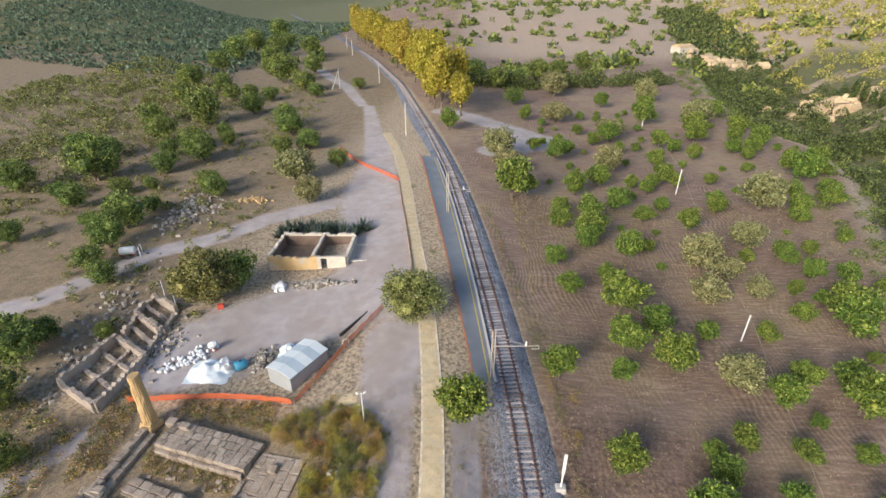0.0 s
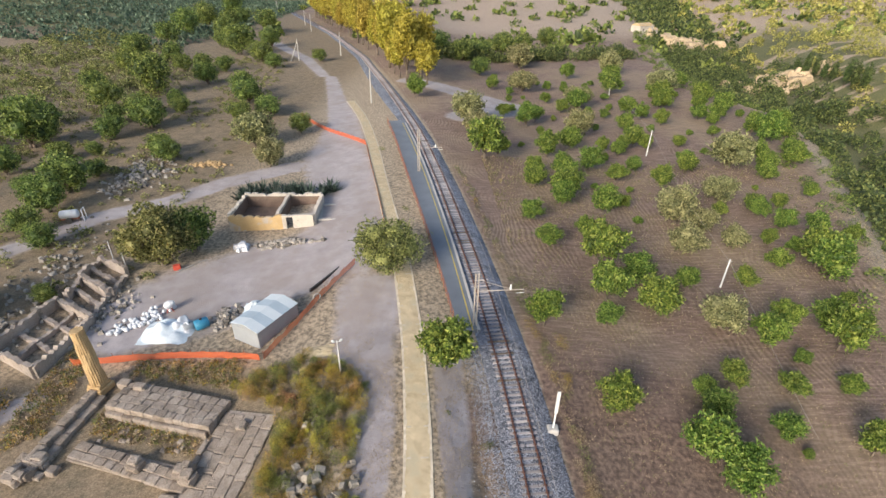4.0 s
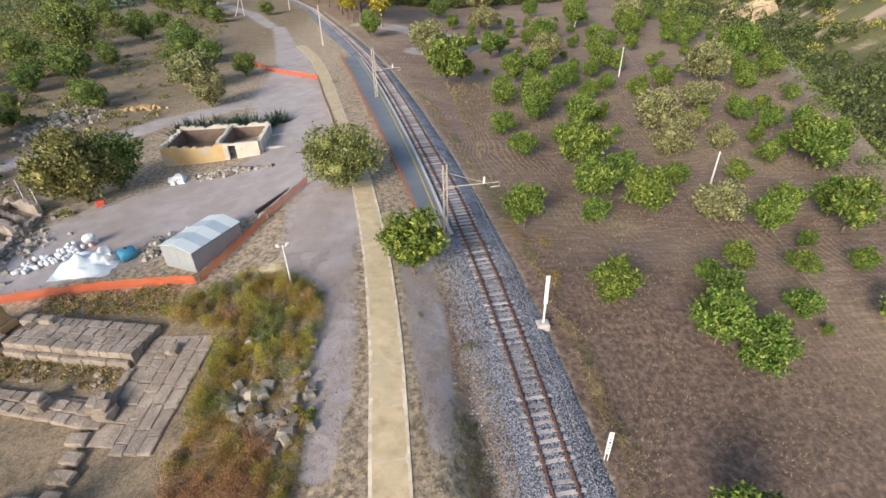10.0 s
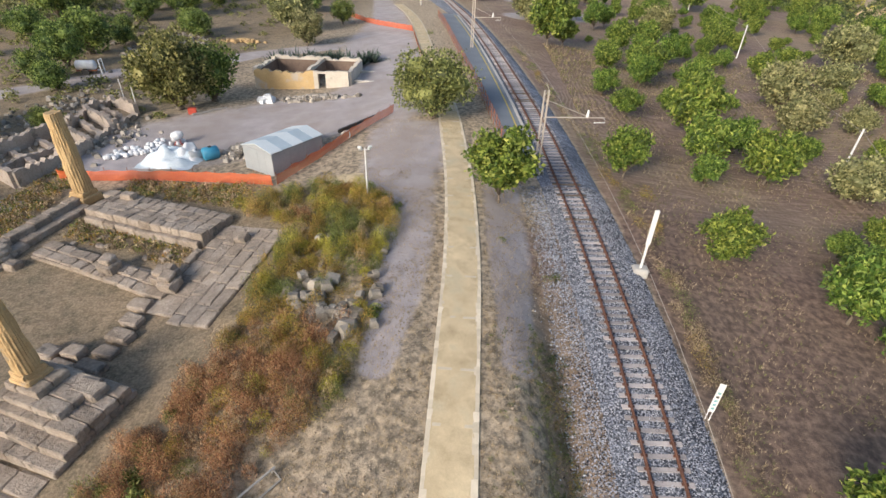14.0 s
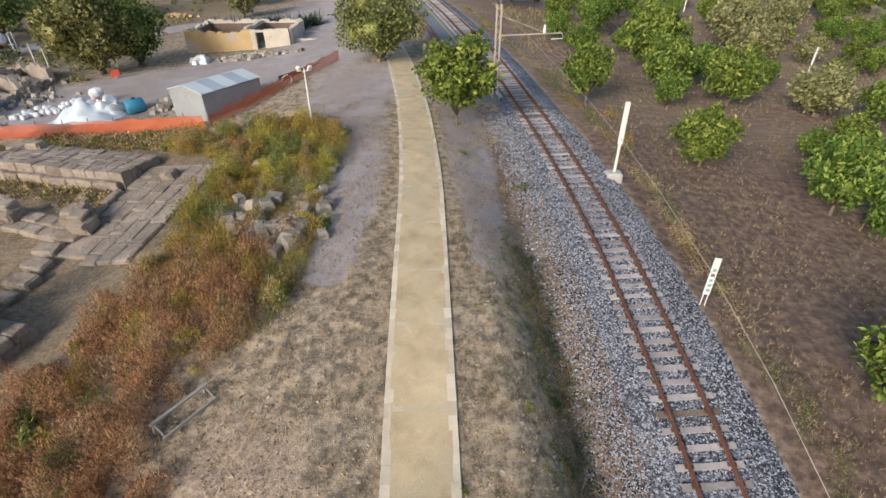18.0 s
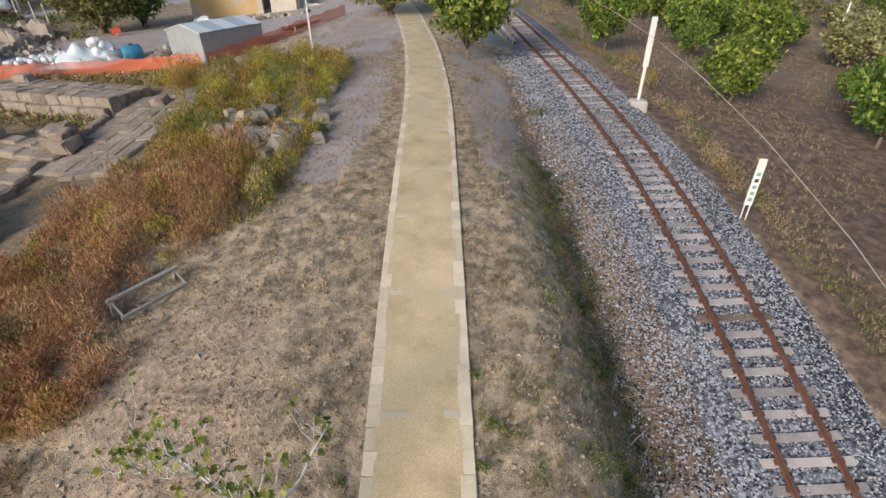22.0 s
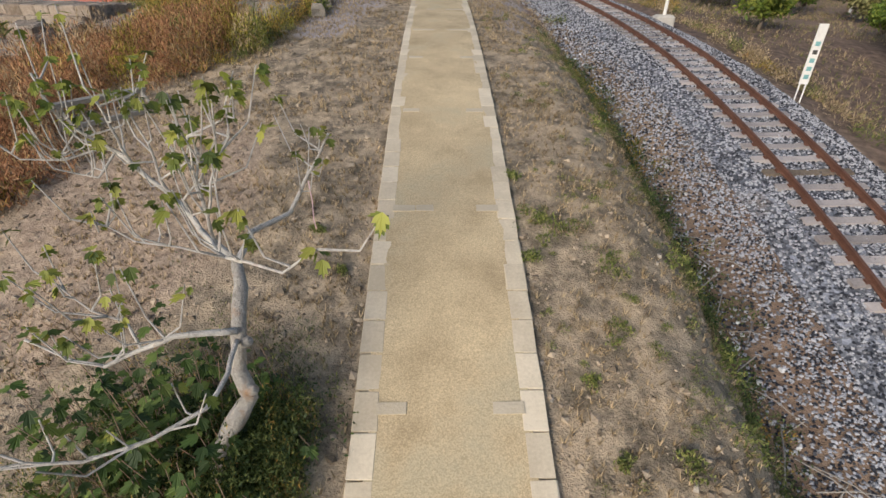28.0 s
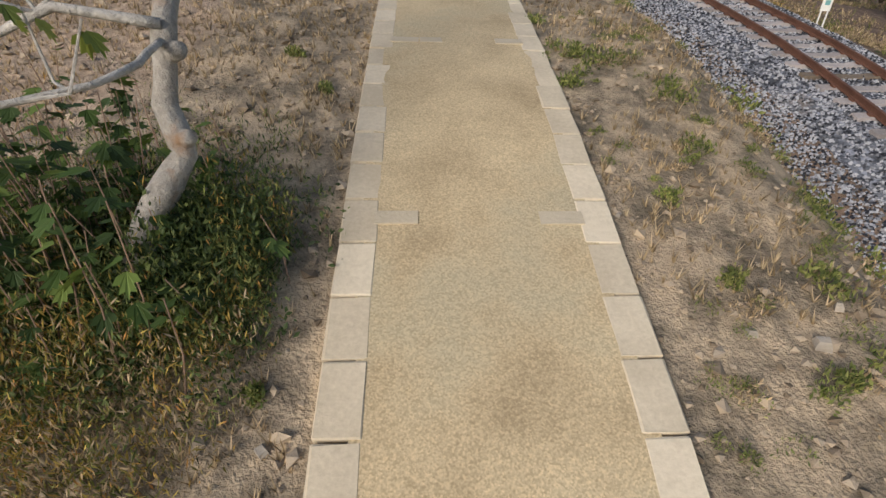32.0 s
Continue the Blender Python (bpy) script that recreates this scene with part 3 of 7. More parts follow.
Z += (0.10 * n1 + 0.05 * n2 + 0.085 * n3) * smoothstep(1.3, 2.6, on_path) * (1 - 0.6 * dust) * smoothstep(2.2, 4.5, np.abs(off))
edge_d = away(X, Y, EDGE) * np.where(X > np.interp(Y, [p[1] for p in EDGE], [p[0] for p in EDGE]), 1, -1)
field = smoothstep(2.5, 3.8, off) * smoothstep(3, -4, edge_d)
field = np.maximum(field, 0.9 * smoothstep(-5.7, -4.7, off) * smoothstep(0, -2, off) * smoothstep(10, 0, Y))
green = smoothstep(6, 14, edge_d) * smoothstep(120, 70, edge_d)
green = np.maximum(green, smoothstep(-95, -125, X) * smoothstep(210, 250, Y + 0.25 * X) * 0.9)
bare = np.maximum(smoothstep(3.6, 1.6, np.hypot((X + 4.9) / 0.8, (Y + 19.5) / 1.3)), 0.8 * smoothstep(30, 60, edge_d) * smoothstep(0.05, 0.3, n1))
bare = np.maximum(bare, smoothstep(250, 330, Y) * smoothstep(-20, 30, X) * 0.8)
bare = np.maximum(bare, smoothstep(60, 100, edge_d) * smoothstep(0.0, 0.35, n1) * 0.8)
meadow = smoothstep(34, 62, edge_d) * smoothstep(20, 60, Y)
n, m = X.shape
idx = np.arange(n * m).reshape(n, m)
quads = np.stack([idx[:-1, :-1], idx[:-1, 1:], idx[1:, 1:], idx[1:, :-1]], -1).reshape(-1, 4)
me = bpy.data.meshes.new("ground")
me.from_pydata(np.stack([X, Y, Z], -1).reshape(-1, 3).tolist(), [], quads.tolist())
slope = np.maximum(smoothstep(-30, -44, X - 0.12 * (Y - 40)) * smoothstep(6, 22, Y), 0.85 * smoothstep(-9, -12, X) * smoothstep(11, 8, Y) * smoothstep(-34, -26, Y)) * (1 - dust)
tilled = smoothstep(16, 0, Y + 0.25 * (X - 20)) * smoothstep(46, 30, X) * smoothstep(-6, 3, off)
for key, val in (("slope", slope), ("tilled", tilled), ("meadow", meadow), ("dust", dust), ("field", field), ("green", green), ("bare", bare)):
    me.attributes.new(key, "FLOAT", "POINT").data.foreach_set("value", val.ravel().astype(np.float32))
me.polygons.foreach_set("use_smooth", [True] * len(me.polygons))
me.materials.append(M_GROUND)
cols, lines_, heights = gx.tolist(), gy.tolist(), Z.tolist()


def gz(x, y):
    """The height of the ground as it was built."""
    i = min(max(int(np.searchsorted(gx, x, 'right')) - 1, 0), len(cols) - 2)
    j = min(max(int(np.searchsorted(gy, y, 'right')) - 1, 0), len(lines_) - 2)
    s, t = (x - cols[i]) / (cols[i + 1] - cols[i]), (y - lines_[j]) / (lines_[j + 1] - lines_[j])
    a, b = heights[j], heights[j + 1]
    return (a[i] * (1 - s) + a[i + 1] * s) * (1 - t) + (b[i] * (1 - s) + b[i + 1] * s) * t


ground = tagged(new("ground", me), "dry rolling ground of tan grass, dust tracks and ploughed brown earth", "ground", kind="structure")


def strip(line, offsets, heights, step, lift=None):
    """A lengthwise sheet: at each offset across the line the ground's height plus that height."""
    q, a = along(line, step)
    g = Geo()
    for (x, y), h in zip(q, a):
        base = gz(x, y) if lift is None else lift(x, y)
        for o, z in zip(offsets, heights):
            g.v.append((x + o * math.sin(h), y - o * math.cos(h), base + z))
    k = len(offsets)
    g.f = [(k * i + j, k * i + j + 1, k * i + k + j + 1, k * i + k + j) for i in range(len(q) - 1) for j in range(k - 1)]
    return g


# ---- footpath with kerb stones ----
def path_z(x, y):
    return max(gz(x, y), gz(x - 0.9, y), gz(x + 0.9, y))


HALF = 1.05
footpath = thing("footpath", label="narrow tan gravel footpath edged with pale stone kerbs", category="footpath", kind="structure")
g = strip(FOOTPATH, [-HALF + 0.07, -0.5, 0, 0.5, HALF - 0.07], [0.079, 0.088, 0.091, 0.088, 0.079], 0.16, path_z)
for k in range(len(g.v)):                                   # gravel spills unevenly over the kerbs
    if k % 5 in (0, 4):
        x, y, z = g.v[k]
        side = -1 if k % 5 < 2 else 1
        g.v[k] = (x + side * (0.07 * noise.noise(Vector((side * 5, y * 0.5, 1))) + 0.05 * noise.noise(Vector((side * 5, y * 3.1, 2)))), y, z)
part("gravel_surface", g, M_PATH, footpath, "compacted tan gravel", smooth=True)

# ---- track ----
def bed(x, y):
    return gz(x, y)


railway = thing("railway_track", label="single railway line with rusty rails on concrete sleepers in grey ballast", category="railway track", kind="structure")
BED_O = [-4.0, -2.7, -1.6, -0.75, 0.75, 1.6, 2.7, 3.9]
BED_Z = [-0.62, 0.0, 0.34, 0.33, 0.33, 0.34, -0.08, -0.95]
g = strip(TRACK, BED_O, BED_Z, 0.5, bed)
g.v = [(x, y, z + 0.05 * noise.noise(Vector((x * 1.1, y * 1.1, 0)))) for x, y, z in g.v]
part("ballast_bed", g, M_BALLAST, railway, "grey crushed-stone ballast", smooth=True)
for side in (-0.7525, 0.7525):
    prof_o = [-0.065, -0.065, -0.012, -0.012, -0.035, -0.035, 0.035, 0.035, 0.012, 0.012, 0.065, 0.065]
    prof_z = [0.42, 0.435, 0.45, 0.53, 0.54, 0.575, 0.575, 0.54, 0.53, 0.45, 0.435, 0.42]
    part("rail", strip(TRACK, [side + o for o in prof_o], prof_z, 1.0, bed), M_RAIL, railway, "rust-red steel rail")

# ---- platform ----
q, a = along([(float(track_x(y)), y) for y in np.arange(13, 92, 3.0)], 3.0)
stop_line = [tuple(p) for p in q]
platform = thing("railway_platform", label="low asphalt railway platform with a pale kerb and a yellow safety line", category="platform", kind="structure")
back = [(x - 4.2 - 1.5 * min(1, (y - 13) / 45), y) for x, y in stop_line]
front = [(x - 1.95, y) for x, y in stop_line]
g = Geo()
for (ax, ay), (bx, by) in zip(back, front):
    z = gz(bx + 1.95, by)
    g.v += [(ax, ay, z - 0.4), (ax, ay, z + 0.60), (bx, by, z + 0.64), (bx, by, z)]
g.f = [(4 * i + k, 4 * i + k + 1, 4 * i + k + 5, 4 * i + k + 4) for i in range(len(back) - 1) for k in range(3)] + [(0, 1, 2, 3)]
part("paving", g, M_ASPHALT, platform, "dark grey asphalt")
part("edge_kerb", strip(stop_line, [-1.95, -1.95, -1.65, -1.65], [0.1, 0.67, 0.67, 0.1], 1.5), M_CONCRETE, platform, "pale concrete kerb")
part("safety_line", strip(stop_line, [-2.55, -2.4], [0.655, 0.658], 1.5), M_YELLOW, platform, "worn yellow line")


# ---- trees ----
def crown(rnd, blobs, count, size, long=1.6, shell=0.75, up=0.3, core=0.58, shoots=9):
    """Leaf sprays set mostly near the surface of overlapping blobs (centre, radii)."""
    g = Geo()
    weights = [b[1][0] * b[1][1] for b in blobs]
    for c, r in blobs:                                     # dense heart of each clump
        n = 7
        for k in range(5):
            e = math.pi * (k / 4 - 0.5)
            g.v += [(c[0] + core * r[0] * math.cos(e) * math.cos(6.283 * i / n) * rnd.uniform(0.75, 1.15), c[1] + core * r[1] * math.cos(e) * math.sin(6.283 * i / n) * rnd.uniform(0.75, 1.15), c[2] + core * r[2] * math.sin(e) * rnd.uniform(0.8, 1.1)) for i in range(n)]
        b = len(g.v) - 5 * n
        g.f += [(b + n * k + i, b + n * k + (i + 1) % n, b + n * k + n + (i + 1) % n, b + n * k + n + i) for k in range(4) for i in range(n)]
    for _ in range(count):
        c, r = rnd.choices(blobs, weights)[0]
        d = Vector((rnd.gauss(0, 1), rnd.gauss(0, 1), rnd.gauss(0, 1))).normalized()
        k = rnd.uniform(shell, 1.05) if rnd.random() < 0.8 else rnd.uniform(0.2, 1.0)
        g.leaf((c[0] + d.x * r[0] * k, c[1] + d.y * r[1] * k, c[2] + d.z * r[2] * k), size * rnd.uniform(0.6, 1.3), rnd, long, up)
    for c, r in blobs:                                     # leafy shoots that break the outline
        for _ in range(shoots):
            d = Vector((rnd.gauss(0, 1), rnd.gauss(0, 1), rnd.gauss(0.5, 0.8))).normalized()
            reach = rnd.uniform(0.25, 0.6)
            for i in range(9):
                k = 0.85 + reach * i / 8
                g.leaf((c[0] + d.x * r[0] * k, c[1] + d.y * r[1] * k, c[2] + d.z * r[2] * k + 0.12 * r[2] * (i / 8) ** 2), size * rnd.uniform(0.6, 1.0), rnd, long, up)
    return g


def limbs(rnd, blobs, height, radius, stems=1):
    g = Geo()
    for s in range(stems):
        lean = (rnd.uniform(-0.15, 0.15), rnd.uniform(-0.15, 0.15))
        o = (rnd.uniform(-0.3, 0.3) * (stems > 1), rnd.uniform(-0.3, 0.3) * (stems > 1))
        fork = (o[0] + lean[0], o[1] + lean[1], height)
        g.tube([(o[0], o[1], -0.25), (o[0] + lean[0] * 0.4, o[1] + lean[1] * 0.4, height * 0.5), fork], [radius * 1.25, radius, radius * 0.8], 7)
        for c, r in blobs:
            mid = [fork[k] + (c[k] - fork[k]) * 0.55 + rnd.uniform(-0.15, 0.15) for k in range(3)]
            g.tube([fork, mid, (c[0], c[1], c[2] + r[2] * 0.3)], [radius * 0.55, radius * 0.35, radius * 0.12], 5)
    return g


def make_tree(name, seed, wide, tall, low, leaves, count, size, trunk, label, category, blobs_n=9, uneven=0.3, shell=0.75, long=1.6, bark=None, group="", stems=1, sub=0.42):
    """A tree of the given crown width, standing at the origin."""
    rnd = random.Random(seed)
    blobs = []
    for k in range(blobs_n):
        a, e = 2.4 * k + rnd.uniform(-0.4, 0.4), math.asin(1 - 2 * (k + 0.5) / blobs_n)
        far = rnd.uniform(1 - uneven, 1 + 0.4 * uneven)
        rad = wide / 2 * sub * rnd.uniform(0.8, 1.2)
        rr = wide / 2 * (1 - sub) * math.cos(e) * far
        z = (low + tall) / 2 + (tall - low) / 2 * (1 - sub) * math.sin(e) * far
        blobs.append(((rr * math.cos(a), rr * math.sin(a), z), (rad, rad, rad * (tall - low) / wide * rnd.uniform(0.85, 1.15))))
    t = thing(name, label=label, category=category, group=group)
    part("trunk", limbs(rnd, blobs, max(0.4, low), trunk, stems), bark or M_BARK, t, smooth=True)
    part("crown", crown(rnd, blobs, count, size, long, shell), leaves, t)
    return t


def plant(proto, x, y, width, base, rnd, squash=(0.85, 1.15), sink=0.05):
    """Copies a tree of crown width base to a place, at another width."""
    s = width / base
    m = Matrix.Translation((x, y, gz(x, y) - sink)) @ Matrix.Rotation(rnd.uniform(0, 6.28), 4, "Z") @ Matrix.Diagonal((s, s, s * rnd.uniform(*squash), 1))
    return copy_thing(proto, m)


def grow(protos, places, base, seed, fuller=1.0):
    """The first tree of each form is moved to a place of its own; the others are copies."""
    rnd = random.Random(seed)
    for k, (x, y, w) in enumerate(places):
        plant(protos[k % len(protos)], x, y, w * fuller, base, rnd)


def discard(protos):
    for p in protos:
        for o in (*p.children_recursive, p):
            bpy.data.objects.remove(o)


ALMONDS_NEAR = [(24.6, 21.0, 4.9), (30.1, 18.7, 5.1), (22.8, 15.5, 3.1), (36.9, 24.8, 3.2), (15.1, 14.8, 4.1), (19.7, 3.3, 4.0), (33.0, 7.0, 2.9), (29.4, 3.2, 3.4), (26.2, -1.3, 4.1), (28.0, -3.7, 4.2), (38.9, 6.0, 2.9), (35.3, 1.0, 2.9), (36.0, -1.1, 1.1), (45.2, 5.8, 2.4), (42.4, -1.0, 3.5), (41.1, 13.3, 4.0), (45.0, 16.4, 3.5), (43.1, 10.3, 1.9), (49.1, 12.4, 5.1), (56.7, 20.8, 1.8), (44.9, 24.9, 3.2)]
ALMONDS_MID = [(26.3, 29.4, 6.2), (30.4, 26.2, 4.4), (57.8, 26.9, 6.5), (52.5, 29.5, 3.2), (55.4, 36.0, 2.7), (60.9, 40.9, 3.6), (58.8, 45.0, 3.8), (64.9, 48.4, 2.9), (73.9, 52.9, 2.7), (70.0, 37.0, 2.6), (81.4, 68.7, 5.0), (71.0, 61.4, 4.1), (32.4, 45.8, 4.5), (36.7, 48.6, 2.9), (47.3, 57.3, 4.4), (56.3, 65.6, 4.2), (22.2, 55.4, 4.3), (19.0, 41.7, 3.8), (20.0, 33.4, 4.0), (25.7, 48.0, 4.5), (28.9, 60.8, 5.1), (36.1, 66.1, 5.1), (39.7, 60.4, 4.3), (14.5, 67.5, 7.8)]
ALMONDS_FAR = [(76.8, 73.9, 4.3), (85.2, 84.8, 7.6), (92.1, 88.0, 4.4), (62.3, 81.8, 3.7), (84.3, 115.9, 5.6), (72.9, 116.2, 7.5), (91.7, 145.0, 5.5), (64.0, 135.2, 8.3), (35.5, 79.6, 5.8), (28.8, 73.2, 5.5), (45.6, 75.7, 3.6), (51.6, 82.0, 5.3), (53.7, 93.6, 4.8), (53.5, 80.1, 3.7), (28.5, 95.5, 6.2), (23.8, 103.1, 4.3), (0.1, 116.2, 6.9), (39.7, 122.9, 3.9), (56.3, 159.7, 5.9), (60.6, 110.6, 5.5), (24.8, 135.9, 4.1), (66, 100, 4.5), (75, 90, 3.5), (80, 100, 4), (47, 104, 4), (42, 112, 4.5)]
ALMONDS_MORE = [(19.2, -15.2, 4.2), (23.6, 61.9, 4.2), (27.6, 51.9, 6.1), (60.1, 48.0, 3.9), (73.8, 66.4, 4.7), (50.1, 15.6, 5.1), (58.8, 29.8, 7.2), (65.8, 39.7, 3.8), (85.0, 90.1, 5.6), (88.0, 122.3, 6.6), (79.2, 105.6, 5.2), (90.3, 113.7, 6.4), (76.3, 125.2, 7.5), (66.7, 144.6, 7.5), (47.1, 114.3, 7.2), (32.1, 101.1, 4.5), (47.7, 79.1, 3.4), (43.0, 78.8, 3.4), (94.1, 93.6, 5.9), (85.1, 75.0, 5.1), (63.0, 31.2, 2.6), (58.1, 33.8, 2.6), (17.5, 69.5, 5.0), (58.0, 69.1, 4.4), (83.5, 103.8, 5.5), (62.8, 105.9, 4.7), (29.2, 5.4, 2.6), (94.2, 152.0, 5.1)]
OLIVES = [(43.7, 43.1, 8.0), (47.0, 40.5, 5.0), (41.1, 33.8, 6.6), (55.2, 51.3, 6.6), (49.4, 35.3, 4.6), (67.0, 68.2, 9.7), (37.2, 16.1, 6.3), (81.0, 136.3, 11.1), (75.1, 168.4, 10.7), (48.4, 119.3, 9.2), (40.3, 89.8, 8.3), (14.9, 83.7, 7.1), (13.5, 94.0, 10.0), (35.2, 136.8, 10.0), (41.8, 179.8, 12.4), (-35.4, 79.5, 10.4), (-28.7, 67.1, 6.9)]
SHRUBS = [(-48.1, 118.6, 9.1), (-44.5, 99.0, 6.6), (-38.8, 104.0, 6.8), (-68.7, 143.7, 7.6), (-78.9, 128.8, 12), (-82.9, 110.1, 8.6), (-64.4, 93.5, 9.1), (-69.1, 85.1, 6.6), (-82.4, 78.7, 10.7), (-72.0, 71.6, 4.8), (-66.5, 73.4, 3.6), (-50.0, 69.7, 5.3), (-68.6, 55.1, 3.9), (-60.8, 54.6, 8.2), (-59.2, 46.4, 6.1), (-52.8, 35.0, 4.6), (-83.6, 67.5, 4.0), (-44.2, 21.8, 2.4), (-52, 21, 4.6), (-62.2, 106.8, 4.6), (-27.2, 89.1, 5.0), (-60, 62, 4), (-75, 98, 6), (-90, 95, 7)]
SHRUBS_MORE = [(-52.5, 16.9, 8.5), (-48.5, 9.6, 6.8), (-41.8, 1.7, 4.7), (-78.7, 47.9, 5.9), (-98.9, 97.8, 8.5), (-82.4, 82.9, 7.2), (-88.1, 145.6, 8.5), (-95.1, 126.6, 8.5), (-71.0, 103.4, 8.5), (-53.3, 74.3, 6.1), (-57.8, 39.4, 5.4), (-77.0, 62.9, 6.3), (-40.6, 109.2, 6.6), (-51.9, 127.4, 8.5), (-95.6, 71.8, 8.5), (-77.5, 163.8, 8.5), (-66.8, 114.5, 5.6)]
SHRUBS_FAR = [(-113.8, 191.1, 13), (-128.4, 278.0, 18), (-131.6, 317.8, 17), (-76.7, 203.5, 16), (-61.5, 183.4, 11.5), (-54.0, 171.8, 7.6), (-39.4, 187.7, 7.0), (-86.6, 289.1, 15), (-145.3, 411.4, 18), (-120.3, 236.6, 13), (-103.4, 162.8, 10.4), (23.5, 159.1, 8.3), (-90, 225, 12), (-100, 255, 13), (-70, 230, 11), (-112, 300, 14), (-118, 345, 15), (-95, 180, 9), (-85, 165, 8), (-70, 165, 8), (10, 194, 12), (19, 187, 11), (28, 196, 12), (39, 210, 13), (52, 225, 12), (68, 245, 13), (45, 190, 9), (62, 205, 10), (-5, 178, 9)]

almonds = [make_tree("almond_tree", s, 4.0, 3.9, 0.55, M_ALMOND, 3000, 0.15, 0.09, "round bright green almond tree on ploughed brown earth", "tree", 11, 0.4, 0.5, 2.2, group="orchard trees", sub=0.38) for s in (1, 2, 3, 4)]
grow(almonds, ALMONDS_NEAR, 4.0, 11, 1.12)
grow(almonds, ALMONDS_MID, 4.0, 12, 1.1)
grow(almonds, ALMONDS_FAR, 4.0, 13, 1.0)
grow(almonds, ALMONDS_MORE, 4.0, 17)
rnd = random.Random(19)
stand = [p[:2] for p in ALMONDS_NEAR + ALMONDS_MID + ALMONDS_FAR + ALMONDS_MORE + OLIVES]
small = []
while len(small) < 46:
    x, y = rnd.uniform(22, 96), rnd.uniform(34, 150)
    if x < 0.55 * y + 42 and all(math.hypot(x - a, y - b) > 5.5 for a, b in stand):
        stand.append((x, y))
        small.append((x, y, rnd.uniform(1.4, 3.4)))
grow(almonds, small, 4.0, 20)
discard(almonds)
olives = [make_tree("olive_tree", s, 7.0, 5.6, 0.5, M_OLIVE, 3200, 0.24, 0.2, "broad grey-green olive tree among almond trees", "tree", 12, 0.3, 0.7, 1.7, group="olive trees", stems=2, sub=0.40) for s in (21, 22)]
grow(olives, OLIVES, 7.0, 14)
discard(olives)
shrubs = [make_tree("carob_tree", s, 6.0, 5.0, 0.1, M_WOODS, 3600, 0.19, 0.16, "dense dark green carob tree on dry grass", "tree", 10, 0.35, 0.75, 1.5, group="carob trees", stems=2, sub=0.45) for s in (31, 32, 33)]
grow(shrubs, SHRUBS, 6.0, 15, 1.15)
grow(shrubs, SHRUBS_FAR, 6.0, 16)
grow(shrubs, SHRUBS_MORE, 6.0, 18)
discard(shrubs)
euca = [make_tree("eucalyptus_tree", s, 8.0, 18.0, 3.2, M_EUCA, 2600, 0.5, 0.3, "tall yellow-green eucalyptus in the row beside the railway", "tree", 13, 0.35, 0.6, 1.6, group="eucalyptus row", sub=0.40) for s in (41, 42)]
rnd = random.Random(5)
for y in np.arange(136, 420, 9.5):
    for o in (6.5, 12.5):
        yy = y + rnd.uniform(-2.5, 2.5)
        plant(euca[rnd.randrange(2)], float(track_x(yy)) + o + rnd.uniform(-1.2, 1.2) + 0.02 * (y - 136), yy, rnd.uniform(7, 10) + 0.01 * (y - 136), 8.0, rnd, (0.8, 1.05), 0.2)
discard(euca)

carob = make_tree("carob_tree", 54, 7.2, 7.4, 0.3, M_WOODS, 5000, 0.24, 0.25, "dark green carob tree behind the large grey-green one", "tree", 12, 0.25, 0.78, 1.5, stems=2, sub=0.42)
carob.matrix_basis = pose(-31.0, 33.4, gz(-31.0, 33.4) - 0.05)
# the three trees of their own by the yard and the path
t = make_tree("wild_olive_tree", 51, 9.2, 9.0, 0.5, M_MASTIC, 9000, 0.26, 0.4, "large round grey-green tree at the edge of the dusty yard", "tree", 14, 0.2, 0.8, 1.5, stems=2, sub=0.40)
t.matrix_basis = pose(-33.9, 29.8, gz(-33.9, 29.8) - 0.05)
t = make_tree("mastic_tree", 52, 9.6, 7.4, 0.2, M_MASTIC, 8000, 0.2, 0.22, "round dense olive-green tree overhanging the footpath", "tree", 12, 0.2, 0.8, 1.5, stems=3, sub=0.42)
t.matrix_basis = pose(-2.9, 24.2, gz(-2.9, 24.2) - 0.05)
t = make_tree("young_mulberry_tree", 53, 6.3, 6.0, 0.7, M_ALMOND, 3600, 0.26, 0.1, "leafy bright green young tree beside the footpath", "tree", 12, 0.45, 0.5, 1.5, sub=0.36)
t.matrix_basis = pose(3.5, 7.0, gz(3.5, 7.0) - 0.05)


# ---- woods and groves that nobody could count ----
def clumps(rnd, places, sprays, size):
    g = Geo()
    for x, y, r, h in places:
        z = gz(x, y)
        for _ in range(sprays):
            d = Vector((rnd.gauss(0, 1), rnd.gauss(0, 1), abs(rnd.gauss(0, 1)))).normalized()
            g.leaf((x + d.x * r * rnd.uniform(0.6, 1.05), y + d.y * r * rnd.uniform(0.6, 1.05), z + h * (0.1 + 0.9 * d.z * rnd.uniform(0.7, 1.05))), size * r * rnd.uniform(0.6, 1.3), rnd)
    return g


rnd = random.Random(7)
edge = along(EDGE, 5.0)
woods, hills = [], []
for (x, y), a in zip(*edge):
    for _ in range(8):
        d = rnd.uniform(4, 55)
        r = rnd.uniform(1.6, 4.2)
        woods.append((x + d * math.sin(a) + rnd.uniform(-3, 3), y - d * math.cos(a) + rnd.uniform(-3, 3), r, r * rnd.uniform(1.0, 1.7)))
    for _ in range(10):
        d = rnd.uniform(44, 330)
        r = rnd.uniform(1.5, 4.5)
        hills.append((x + d * math.sin(a) + rnd.uniform(-8, 8), y - d * math.cos(a) + rnd.uniform(-8, 8), r, r * rnd.uniform(0.9, 1.3)))
dense = clumps(rnd, [w for w in woods if 15 < w[1] < 300], 250, 0.14)
far_part = clumps(rnd, [w for w in woods if w[1] >= 300], 45, 0.42)
dense.add(far_part.v, far_part.f)
